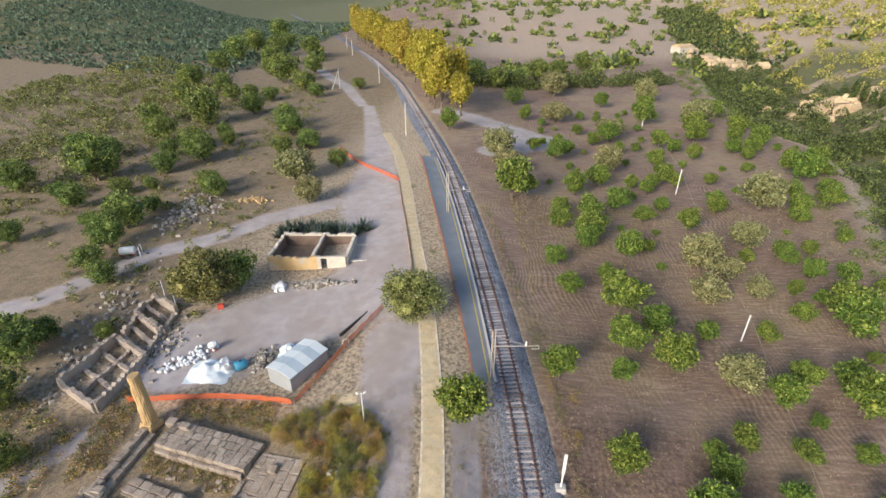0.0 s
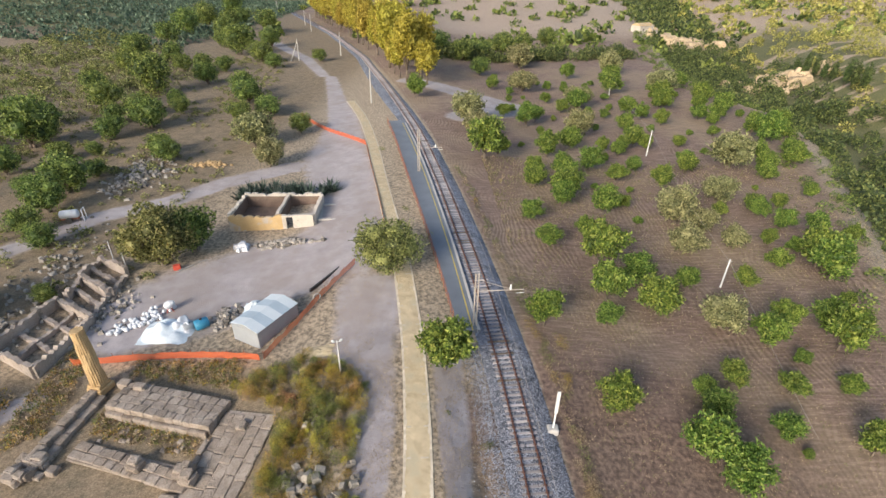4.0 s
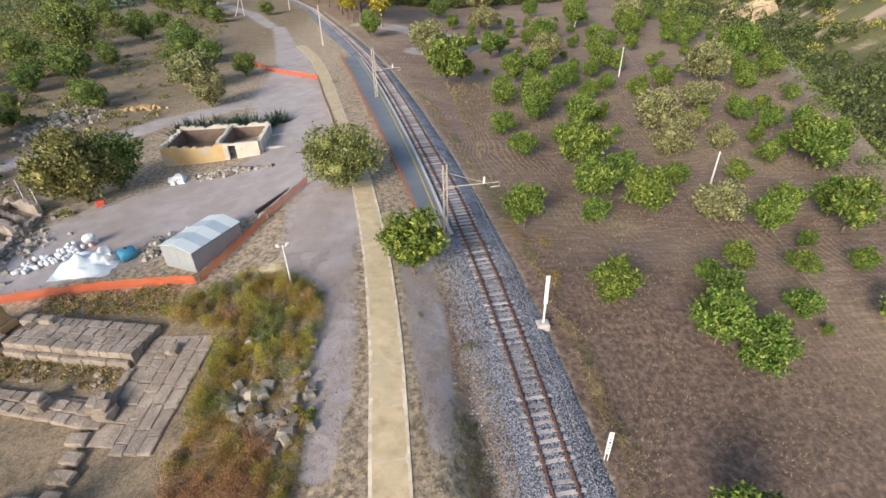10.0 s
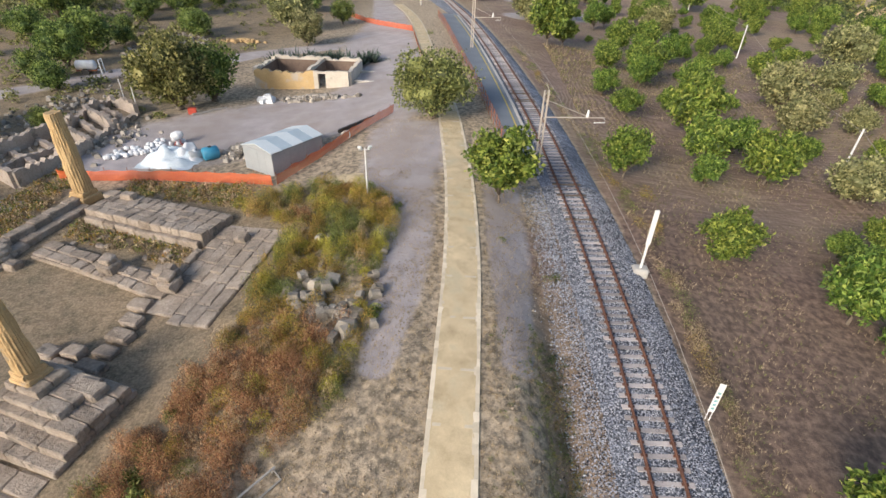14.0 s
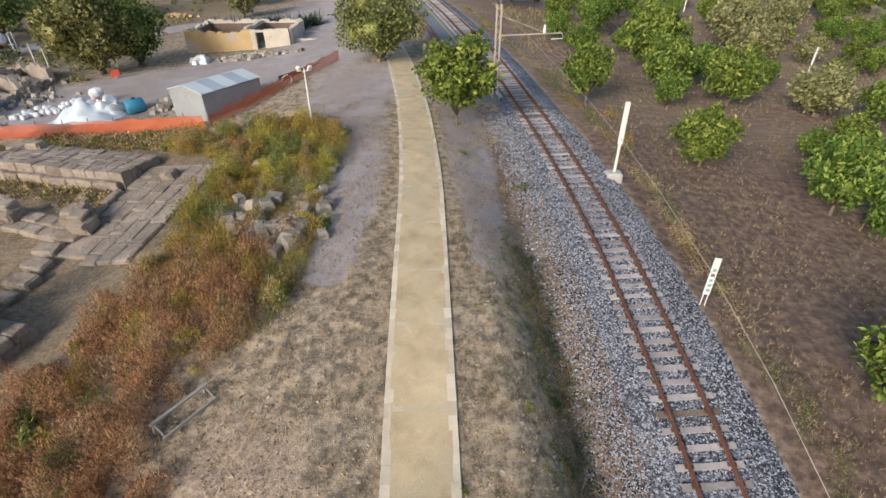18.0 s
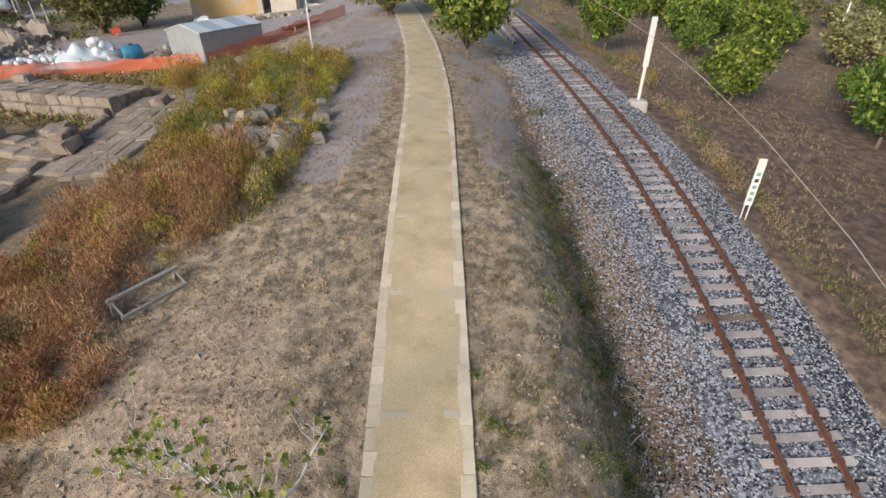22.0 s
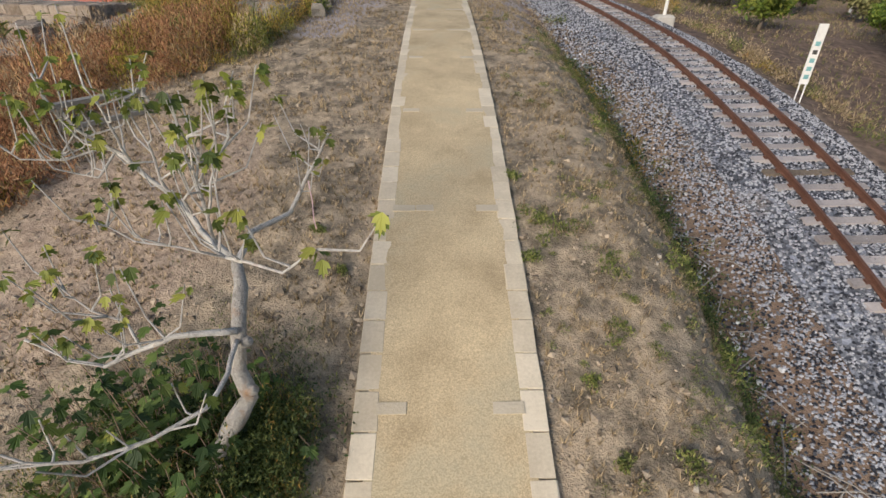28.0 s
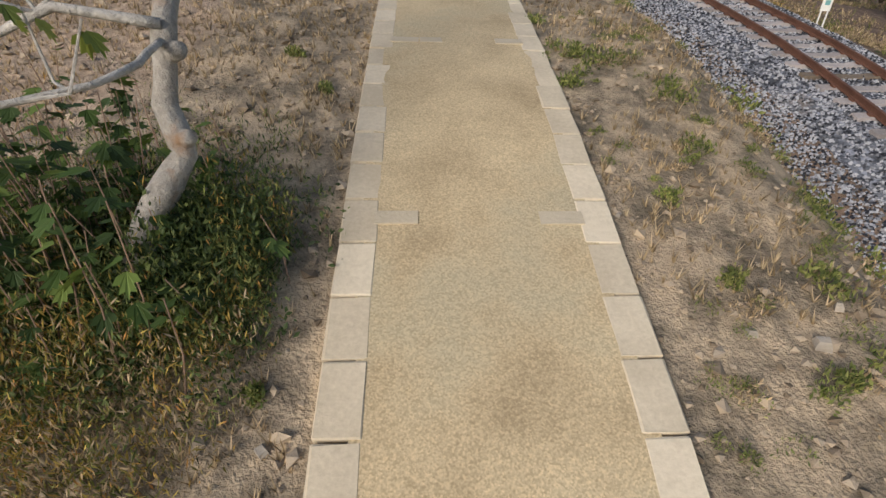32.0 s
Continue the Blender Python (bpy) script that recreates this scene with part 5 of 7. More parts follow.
ruin("farmhouse_ruin", [(-37.2, 9.0), (-43.8, 12.6), (-42.2, 21.0), (-36.4, 17.6)], 1.9, (0.35, 0.7), "roofless broken walls of a small farmhouse")
ruin("farmhouse_ruin", [(-37.0, 22.8), (-42.6, 26.2), (-42.4, 30.6), (-37.4, 27.4)], 1.5, (0.5,), "low broken walls of an outbuilding with two thin poles")
ruin("farmhouse_ruin", [(-37.0, 18.2), (-41.6, 21.6), (-42.2, 25.8), (-37.2, 22.4)], 1.3, (0.5,), "broken pale walls between the farmhouse and its outbuilding")
for x, y in ((-41.2, 31.2), (-38.0, 28.4)):
    part("thin_pole", Geo().tube([(0, 0, -0.3), (0.05, 0, 1.4), (0.02, 0.03, 3.0)], [0.07, 0.06, 0.05], 6), M_WHITE, thing("marker_pole", (x, y, gz(x, y)), 0, "thin pale pole beside the broken walls", "pole"))

# ---- masts, poles and wires ----
def catenary_mast(x, y, tall, arm, label):
    z = gz(x, y)
    t = thing("catenary_mast", (x, y, z), 0, label, "mast", "railway masts")
    part("foot", Geo().box((0.8, 0.8, 0.9), pose(0, 0, -0.5), 0.01, random.Random(1), bevel=0.06), M_CONCRETE, t)
    for o in (-0.17, 0.17):
        part("upright", Geo().box((0.14, 0.12, tall - 0.4), pose(o, 0, 0.4), bevel=0.02), M_GALV, t)
    for k in range(int(tall / 0.55)):
        zz, s = 0.7 + k * 0.55, 1 if k % 2 else -1
        part("lacing", Geo().tube([(-0.12 * s, 0.0, zz), (0.12 * s, 0.0, zz + 0.5)], [0.025, 0.025], 5), M_GALV, t)
    if arm:
        a = part("cantilever_arm", Geo().tube([(0.2, 0, 5.0), (arm, 0, 5.15)], [0.06, 0.05], 6).tube([(0.2, 0, 6.4), (arm * 0.72, 0, 5.2)], [0.03, 0.03], 5), M_GALV, t)
        part("insulator", Geo().tube([(arm * 0.72, 0, 5.15), (arm * 0.72, 0, 5.3), (arm * 0.72, 0, 5.75)], [0.10, 0.13, 0.07], 8), M_WHITE, a)
        part("steady_frame", Geo().tube([(arm - 0.9, 0, 5.1), (arm, 0, 5.15), (arm + 0.1, 0, 4.75), (arm - 0.8, 0, 4.7)], [0.035] * 4, 5), M_WHITE, a)
    return t


catenary_mast(float(track_x(13.6)) - 2.15, 13.6, 7.2, 5.0, "pale lattice mast holding the overhead wire at the platform end")
catenary_mast(float(track_x(57.0)) - 3.4, 57.0, 8.4, 4.2, "pale lattice mast standing on the platform")
for x, y in ((-12.4, 114), (-33.0, 203), (-64.5, 303), (-122, 455), (-75.5, 340)):
    z = gz(x, y)
    t = thing("line_post", (x, y, z), 0, "tall pale post along the railway embankment", "post", "railway posts")
    part("shaft", Geo().tube([(0, 0, -0.3), (0, 0, 5), (0, 0, 9.5)], [0.22, 0.19, 0.15], 8), M_CONCRETE, t)
    part("bracket", Geo().tube([(0, 0, 7.5), (2.2, 0, 7.7)], [0.05, 0.04], 5), M_GALV, t)
t = thing("braced_pole", (-48.0, 188.0, gz(-48.0, 188.0)), 20, "pale pole propped by a leaning strut beside the dust track", "pole")
part("shaft", Geo().tube([(0, 0, -0.4), (0, 0, 4), (0, 0, 8.5)], [0.2, 0.17, 0.14], 8), M_CONCRETE, t)
part("strut", Geo().tube([(-3.4, 0.4, -0.4), (-1.6, 0.2, 3.6), (-0.1, 0, 7.6)], [0.17, 0.15, 0.12], 8), M_CONCRETE, t)
wire = Geo()
q, a = along([(float(track_x(y)) + 0.15, y) for y in np.arange(-58, 200, 4.0)], 4.0)
pts = [(x, y, gz(x, y) + 5.35 - 0.25 * math.sin(math.pi * ((y + 20) % 44) / 44)) for x, y in q]
wire.tube(pts, [0.012] * len(pts), 5)
tagged(part("contact_wire", wire, M_GALV, thing("overhead_wire", label="thin pale overhead contact wire above the track", category="wire")), "")


def orchard_pole(x, y, tall, lean):
    t = thing("wooden_pole", (x, y, gz(x, y)), 0, "slim weathered wooden power pole in the orchard", "pole", "orchard poles")
    part("shaft", Geo().tube([(0, 0, -0.4), (lean[0] / 2, lean[1] / 2, tall / 2), (lean[0], lean[1], tall)], [0.13, 0.11, 0.09], 8), M_WHITE, t)
    part("crossarm", Geo().box((0.7, 0.08, 0.08), pose(lean[0], lean[1], tall - 0.35)), M_WOOD, t)
    return Vector((x + lean[0], y + lean[1], gz(x, y) + tall - 0.3))


tops = [orchard_pole(*p) for p in ((33.5, -33, 5.0, (0, 0)), (42.0, 25.0, 4.3, (0.15, 0.1)), (52.4, 76.0, 6.0, (0.1, 0)), (63.5, 134.0, 6.5, (0, 0)))]
g = Geo()
for p, r in zip(tops[:-1], tops[1:]):
    pts = [p.lerp(r, k / 10) - Vector((0, 0, 1.2 * math.sin(math.pi * k / 10))) for k in range(11)]
    g.tube(pts, [0.022] * 11, 4)
part("cable", g, M_GALV, thing("orchard_wire", label="thin slack wire strung between the orchard poles", category="wire"))

t = thing("white_marker_post", (12.75, 0.5, gz(12.75, 0.5)), 0, "tall white post on a concrete block beside the track", "post")
part("footing", Geo().box((0.95, 0.85, 0.95), pose(0, 0, -0.35), 0.04, random.Random(2), bevel=0.1), M_CONCRETE, t)
part("stem", Geo().tube([(0, 0, 0.5), (0.02, 0, 2.6)], [0.09, 0.09], 8), M_WHITE, t)
part("board", Geo().box((0.3, 0.14, 2.5), pose(0.02, 0, 2.4), bevel=0.03), M_WHITE, t)
t = thing("track_sign", (13.5, -10.2, gz(13.5, -10.2)), -12, "narrow white track sign on two short legs with faded markings", "sign")
for o in (-0.1, 0.1):
    part("leg", Geo().tube([(o, 0, -0.3), (o, 0, 0.75)], [0.028, 0.028], 6), M_WHITE, t)
b = part("board", Geo().box((0.3, 0.05, 1.95), pose(0, 0, 0.62), bevel=0.015), M_WHITE, t)
for k in range(5):
    part("faded_mark", Geo().box((0.15, 0.01, 0.14), pose(0, -0.031, 0.8 + 0.27 * k)), M_TEAL if k != 3 else M_DARK, b, "faded teal marking")

t = thing("floodlight_post", (-6.7, 6.9, gz(-6.7, 6.9)), 15, "slim white post carrying two floodlights", "lamp post")
part("post", Geo().tube([(0, 0, -0.3), (0, 0, 2), (0, 0, 3.9)], [0.07, 0.06, 0.05], 8), M_WHITE, t)
part("crossbar", Geo().tube([(-0.35, 0, 3.75), (0.35, 0, 3.75)], [0.03, 0.03], 6), M_WHITE, t)
for s in (-1, 1):
    part("floodlight", Geo().box((0.3, 0.18, 0.34), pose(0.32 * s, 0, 3.8, 35, 0, 25 * s), bevel=0.04), M_WHITE, t)


# ---- fences ----
def mesh_fence(name, line, tall, post, material, label, lean=0.12, seed=3, gap=2.2, wavy=0.12):
    rnd = random.Random(seed)
    t = thing(name, label=label, category="fence")
    q, a = along(line, 0.28)
    g = Geo()
    for i, ((x, y), h) in enumerate(zip(q, a)):
        z, sag = gz(x, y), 0.12 * abs(math.sin(math.pi * i * 0.28 / gap)) + 0.05 * noise.noise(Vector((i * 0.3, seed, 0)))
        for k in range(5):
            f = k / 4
            o = wavy * noise.noise(Vector((i * 0.22, k * 0.5, seed))) + lean * f
            g.v.append((x + o * math.sin(h), y - o * math.cos(h), z + 0.02 + (tall - sag) * f))
    for i in range(len(q) - 1):
        for k in range(4):
            g.f.append((5 * i + k, 5 * i + 5 + k, 5 * i + 6 + k, 5 * i + k + 1))
    part("netting", g, material, t)
    step = max(1, int(gap / 0.28))
    for i in range(0, len(q), step):
        x, y = q[i]
        part("post", Geo().tube([(x, y, gz(x, y) - 0.2), (x + rnd.uniform(-0.05, 0.05), y, gz(x, y) + tall + 0.12)], [0.03, 0.03], 6), post, t)
    return t


mesh_fence("safety_fence", [(-34.5, 10.6), (-27, 11.3), (-21.7, 11.3), (-17.5, 10.5), (-15.2, 9.9)], 1.15, M_RUST, M_MESH, "sagging orange plastic mesh fence around the work yard", 0.25)
mesh_fence("safety_fence", [(-15.0, 10.0), (-12.3, 16.2), (-10.0, 21.9), (-7.4, 26.6)], 1.0, M_RUST, M_MESH, "dark red mesh fence running back from the shed", 0.1, 5)
mesh_fence("safety_fence", [(-30, 104), (-24, 94), (-20.2, 88.8), (-15, 83), (-10.4, 76)], 1.1, M_RUST, M_MESH, "orange plastic mesh fence across the dust track", 0.2, 6)
mesh_fence("edge_fence", [(-10.2, 75), (-8.2, 62), (-6.0, 49), (-4.6, 40), (-3.3, 31)], 0.55, M_RUST, M_RUST, "low rust-red fence beside the footpath", 0.0, 7)
rail_line = [(x - 0.15, y) for x, y in back]
t = thing("platform_fence", label="rust-red steel fence along the back of the platform", category="fence")
q, a = along(rail_line, 1.5)
for (x, y) in q:
    part("post", Geo().box((0.07, 0.07, 1.6), pose(x, y, gz(x, y) + 0.1)), M_RUST, t)
for zz in (0.75, 1.15, 1.55):
    part("rail", Geo().tube([(x, y, gz(x, y) + zz) for x, y in q], [0.03] * len(q), 5), M_RUST, t)

# ---- yard clutter ----
rnd = random.Random(81)


def heap(name, centre, spread, count, size, material, label, category, seed, high=0.5):
    rnd = random.Random(seed)
    g = Geo()
    for _ in range(count):
        x, y = centre[0] + rnd.gauss(0, spread[0]), centre[1] + rnd.gauss(0, spread[1])
        d = math.hypot((x - centre[0]) / spread[0], (y - centre[1]) / spread[1])
        g.lump((x, y, gz(x, y) + high * max(0, 1 - d / 2) * rnd.random() + 0.3 * size), size * rnd.uniform(0.5, 1.3), rnd)
    return tagged(part(name, g, material), label, category, kind="stuff")


for k in range(64):
    f = rnd.random()
    x, y = -33.0 + 4.0 * f + rnd.uniform(-1.4, 1.4), 15.6 + 4.6 * f + rnd.uniform(-0.9, 0.9)
    t = thing("white_sack", (x, y, gz(x, y)), rnd.uniform(0, 360), "bulging white sack in the pile on the dusty yard", "sack", "pile of sacks")
    g = Geo()
    for k2 in range(5):
        for i in range(8):
            a = 2 * math.pi * i / 8
            r = 0.6 * (0.28, 0.36, 0.37, 0.30, 0.12)[k2] * rnd.uniform(0.9, 1.1)
            g.v.append((1.25 * r * math.cos(a), r * math.sin(a), 0.75 * (-0.03, 0.12, 0.3, 0.46, 0.53)[k2] * rnd.uniform(0.95, 1.05)))
    g.f = [(8 * k2 + i, 8 * k2 + (i + 1) % 8, 8 * k2 + 8 + (i + 1) % 8, 8 * k2 + 8 + i) for k2 in range(4) for i in range(8)] + [tuple(range(7, -1, -1)), tuple(range(32, 40))]
    part("bag", g, M_BAG, t, smooth=True)


def cloth(name, centre, size, high, material, label, seed):
    n = 22
    g = Geo()
    for j in range(n):
        for i in range(n):
            u, v = i / (n - 1) * 2 - 1, j / (n - 1) * 2 - 1
            x, y = centre[0] + u * size[0] + 0.4 * noise.noise(Vector((v * 2, seed, 0))), centre[1] + v * size[1] + 0.4 * noise.noise(Vector((u * 2, seed, 5)))
            d = min(1, math.hypot(u, v))
            g.v.append((x, y, gz(x, y) + 0.03 + high * (1 - d) ** 0.7 * (0.7 + 0.6 * noise.noise(Vector((u * 2.2, v * 2.2, seed)))) + 0.05 * abs(noise.noise(Vector((u * 6, v * 6, seed))))))
    g.f = [(n * j + i, n * j + i + 1, n * j + n + i + 1, n * j + n + i) for j in range(n - 1) for i in range(n - 1)]
    return tagged(part(name, g, material, smooth=True), label, "tarpaulin")


cloth("tarpaulin", (-27.3, 15.6), (2.7, 2.0), 1.9, M_TARP, "crumpled pale tarpaulin thrown over building material", 2.0)
cloth("tarpaulin", (-25.9, 16.1), (1.6, 1.3), 2.0, M_BAG, "white plastic sheet over a rounded pile", 4.0)
cloth("tarpaulin", (-18.6, 19.2), (1.3, 1.2), 1.3, M_TARP, "pale blue sheet over a pile behind the shed", 6.0)
for x, y, s, mt, lb in ((-23.6, 16.2, 0.62, M_BLUE, "bright blue plastic tank lying on the yard"), (-24.9, 15.9, 0.5, M_SHEET, "dull grey drum beside the blue tank")):
    t = thing("plastic_tank", (x, y, gz(x, y) + s * 0.98), 40, lb, "tank")
    part("body", Geo().tube([(-1.0 * s * 1.2, 0, 0), (-0.85 * s * 1.2, 0, 0), (0.85 * s * 1.2, 0, 0), (1.0 * s * 1.2, 0, 0)], [s * 0.7, s, s, s * 0.7], 16), mt, t, smooth=True)
    part("cap", Geo().tube([(0, 0, s * 0.97), (0, 0, s * 1.12)], [0.16, 0.15], 10), M_DARK, t)
t = thing("cement_mixer", (-28.6, 19.6, gz(-28.6, 19.6)), 20, "small pale and red cement mixer on the yard", "cement mixer")
part("drum", Geo().tube([(-0.5, 0, 0.7), (-0.3, 0, 0.8), (0.2, 0, 1.0), (0.55, 0, 1.15)], [0.25, 0.48, 0.45, 0.22], 12), M_BAG, t)
part("stand", Geo().tube([(-0.4, -0.35, -0.05), (0, 0, 0.75), (0.4, 0.35, -0.05)], [0.04] * 3, 6).tube([(-0.4, 0.35, -0.05), (0, 0, 0.75), (0.4, -0.35, -0.05)], [0.04] * 3, 6), M_RED, t)
heap("stone_pile", (-21.4, 17.6), (0.8, 0.9), 90, 0.26, M_RUBBLE, "pile of pale broken stones beside the shed", "stone pile", 1, 0.7)
heap("stone_pile", (-18.5, 34.6), (2.0, 0.55), 150, 0.26, M_RUBBLE, "long low pile of grey building stones before the house", "stone pile", 2, 0.4)
heap("white_rubble", (-24.6, 34.3), (0.5, 0.4), 26, 0.42, M_BAG, "few large white blocks on the dusty yard", "stone pile", 3, 0.5)
heap("rubble_slope", (-52.5, 62.0), (2.6, 4.5), 300, 0.34, M_RUBBLE, "spread of pale rubble on the grassy slope", "rubble", 4, 0.5)
heap("rubble_slope", (-41.5, 68.0), (1.8, 0.9), 70, 0.3, M_COLUMN, "small tan stone heap on the slope", "rubble", 5, 0.5)
heap("rubble_slope", (-48.0, 30.0), (2.2, 6.0), 120, 0.26, M_RUBBLE, "loose stones strewn along the old track", "rubble", 6, 0.2)
heap("rubble_slope", (-45.0, 16.0), (2.0, 4.5), 110, 0.26, M_RUBBLE, "loose stones beside the farmhouse walls", "rubble", 8, 0.2)
heap("rubble_slope", (-36.0, 20.0), (1.5, 3.0), 110, 0.25, M_RUBBLE, "rubble spilled from the broken walls", "rubble", 9, 0.2)
heap("rock_outcrop", (172, 318), (9, 10), 70, 3.4, M_CLIFF, "tan broken cliff at the end of the far plateau", "cliff", 12, 5.0)
heap("rock_outcrop", (158, 184), (7, 6), 40, 2.4, M_CLIFF, "golden rock face above the wooded ravine", "cliff", 13, 4.0)
cloth("sand_heap", (-9.4, 10.2), (1.5, 0.9), 0.35, M_PATH, "small heap of yellow sand on the dust", 9.0)["category"] = "sand heap"
t = thing("water_cart", (-54.0, 43.4, gz(-54, 43.4)), 15, "old pale tank cart parked by the dust track", "cart")
part("tank", Geo().tube([(-1.3, 0, 1.25), (-1.1, 0, 1.25), (1.1, 0, 1.25), (1.3, 0, 1.25)], [0.4, 0.68, 0.68, 0.4], 14), M_BAG, t, smooth=True)
for s in (-1, 1):
    part("wheel", Geo().tube([(0, 0.72 * s, 0.45), (0, 0.95 * s, 0.45)], [0.47, 0.47], 14), M_DARK, t)
part("chassis", Geo().box((2.6, 0.9, 0.15), pose(0, 0, 0.5)), M_RUST, t)
part("frame", Geo().tube([(2.0, -0.6, -0.05), (2.0, -0.6, 2.0), (2.0, 0.6, 2.0), (2.0, 0.6, -0.05)], [0.07] * 4, 6).tube([(1.3, 0, 0.55), (2.0, 0, 0.55)], [0.06, 0.06], 6), M_BAG, t)
t = thing("wheel_rim", (-11.2, 19.5, gz(-11.2, 19.5) + 0.45), 30, "pale wheel rim leaning on the mesh fence", "wheel")
ring = [(0.42 * math.cos(k * math.pi / 8), 0.0, 0.42 * math.sin(k * math.pi / 8)) for k in range(17)]
part("rim", Geo().tube(ring, [0.07] * 17, 6), M_CONCRETE, t)
t = thing("red_crate", (-31.6, 28.8, gz(-31.6, 28.8)), 20, "small red plastic crate under the large tree", "crate")
part("body", Geo().box((0.9, 0.6, 0.7), pose(0, 0, 0), bevel=0.04), M_RED, t)
t = thing("long_beam", (-29.9, 29.6, gz(-29.9, 29.6)), 48, "long grey beam lying on the dust", "beam")
part("body", Geo().box((4.2, 0.22, 0.2), pose(0, 0, -0.02), 0.01, rnd, bevel=0.02), M_WOOD, t)
t = thing("wooden_beam", (-10.9, 22.9, gz(-10.9, 22.9)), 62, "dark plank wall lying along the mesh fence", "beam")
part("body", Geo().box((7.5, 0.25, 0.35), pose(1.5, 0.4, -0.05), 0.01, rnd, bevel=0.02), M_DARK, t)

# ---- boulders along the scrub ----
rnd = random.Random(83)
for bx, by, n, far in ((-8.3, -4.0, 7, 0.7), (-8.4, -5.6, 6, 0.6), (-7.2, -6.3, 7, 0.6), (-6.0, -6.6, 7, 0.6), (-5.0, -6.4, 6, 0.5), (-4.9, -5.0, 3, 0.5), (-8.0, -2.4, 3, 0.5), (-8.5, 0.6, 2, 0.4), (-5.2, -8.2, 4, 0.5), (-5.0, -3.4, 2, 0.4), (-5.6, -0.8, 2, 0.8)):
    for _ in range(n):
        x, y, w = bx + rnd.gauss(0, far), by + rnd.gauss(0, far * 0.7), rnd.uniform(0.24, 0.44)
        b = part("boulder", Geo().lump((0, 0, 0), w, rnd, 0.8), M_BOULDER, m=pose(x, y, gz(x, y) + 0.3 * w + rnd.uniform(0, 0.2)))
        tagged(b, "squared pale grey boulder tumbled among the autumn scrub", "boulder", "boulders")

# ---- fallen rail barrier ----
t = thing("wooden_barrier", (-7.3, -16.0, gz(-7.3, -16.0) + 0.05), 55, "grey weathered wooden rail barrier half sunk in scrub", "barrier")
for s in (-0.9, 0.9):
    part("post", Geo().box((0.09, 0.09, 0.62), pose(s, 0, -0.12, 24, 0, 0), 0.006, rnd), M_WOOD, t)
    part("brace", Geo().tube([(s, -0.2, 0.44), (s + 0.05, -0.62, -0.05)], [0.04, 0.035], 5), M_WOOD, t)
part("top_rail", Geo().box((2.0, 0.09, 0.11), pose(0, -0.2, 0.42, 24, 0, 0), 0.006, rnd), M_WOOD, t)
part("lower_rail", Geo().box((1.9, 0.06, 0.1), pose(0, -0.62, 0.02, 10, 0, 0), 0.006, rnd), M_WOOD, t)

# ---- agaves and far things ----
rnd = random.Random(91)
g = Geo()
for k in range(52):
    x, y = -30 + 16.5 * rnd.random(), 52.0 + rnd.uniform(-2.0, 3.0)
    z = gz(x, y)
    for i in range(26):
        a, e = rnd.uniform(0, 6.28), rnd.uniform(0.25, 1.25)
        l = rnd.uniform(1.3, 2.7)
        d = Vector((math.cos(a) * math.cos(e), math.sin(a) * math.cos(e), math.sin(e)))
        s = Vector((-math.sin(a), math.cos(a), 0)) * 0.13
        p = Vector((x, y, z))
        g.add([p - s, p + s, p + d * l * 0.6 + s * 0.8, p + d * l, p + d * l * 0.6 - s * 0.8], [(0, 1, 2, 4), (4, 2, 3)])
tagged(part("agave_hedge", g, M_CACTUS), "dense dark agave hedge behind the roofless house", "hedge", kind="stuff")
for x, y, w, h, d in ((150, 322, 12, 5, 8), (163, 338, 8, 4, 6)):
    t = thing("far_house", (x, y, gz(x, y)), 25, "small pale farmhouse on a rocky spur", "house", "far houses")
    part("wall", Geo().box((w, d, h + 0.5), pose(0, 0, -0.5), 0.05, rnd), M_PLASTER, t)
    part("roof", Geo().add([(-w / 2 - 0.4, -d / 2 - 0.4, h), (w / 2 + 0.4, -d / 2 - 0.4, h), (w / 2 + 0.4, d / 2 + 0.4, h), (-w / 2 - 0.4, d / 2 + 0.4, h), (-w / 2, 0, h + 1.6), (w / 2, 0, h + 1.6)], [(3, 2, 1, 0), (0, 1, 5, 4), (2, 3, 4, 5), (1, 2, 5), (3, 0, 4)]), M_OCHRE, t)
    for o in (-0.25, 0.2):
        part("window", Geo().box((1.0, 0.06, 1.3), pose(w * o, -d / 2 - 0.02, h * 0.4)), M_DARK, t)
cypress = make_tree("cypress_tree", 95, 3.0, 9.0, 0.3, M_SHRUB, 700, 0.35, 0.15, "dark slender cypress in the row by the terrace wall", "tree", 9, 0.2, 0.7, 1.5, group="cypress row", sub=0.6)
for x, y in ((163, 186), (163.6, 181), (164, 176), (164, 171), (164, 166), (163, 158), (162, 153), (161, 147)):
    plant(cypress, x, y, rnd.uniform(2.6, 3.6), 3.0, rnd)
discard([cypress])

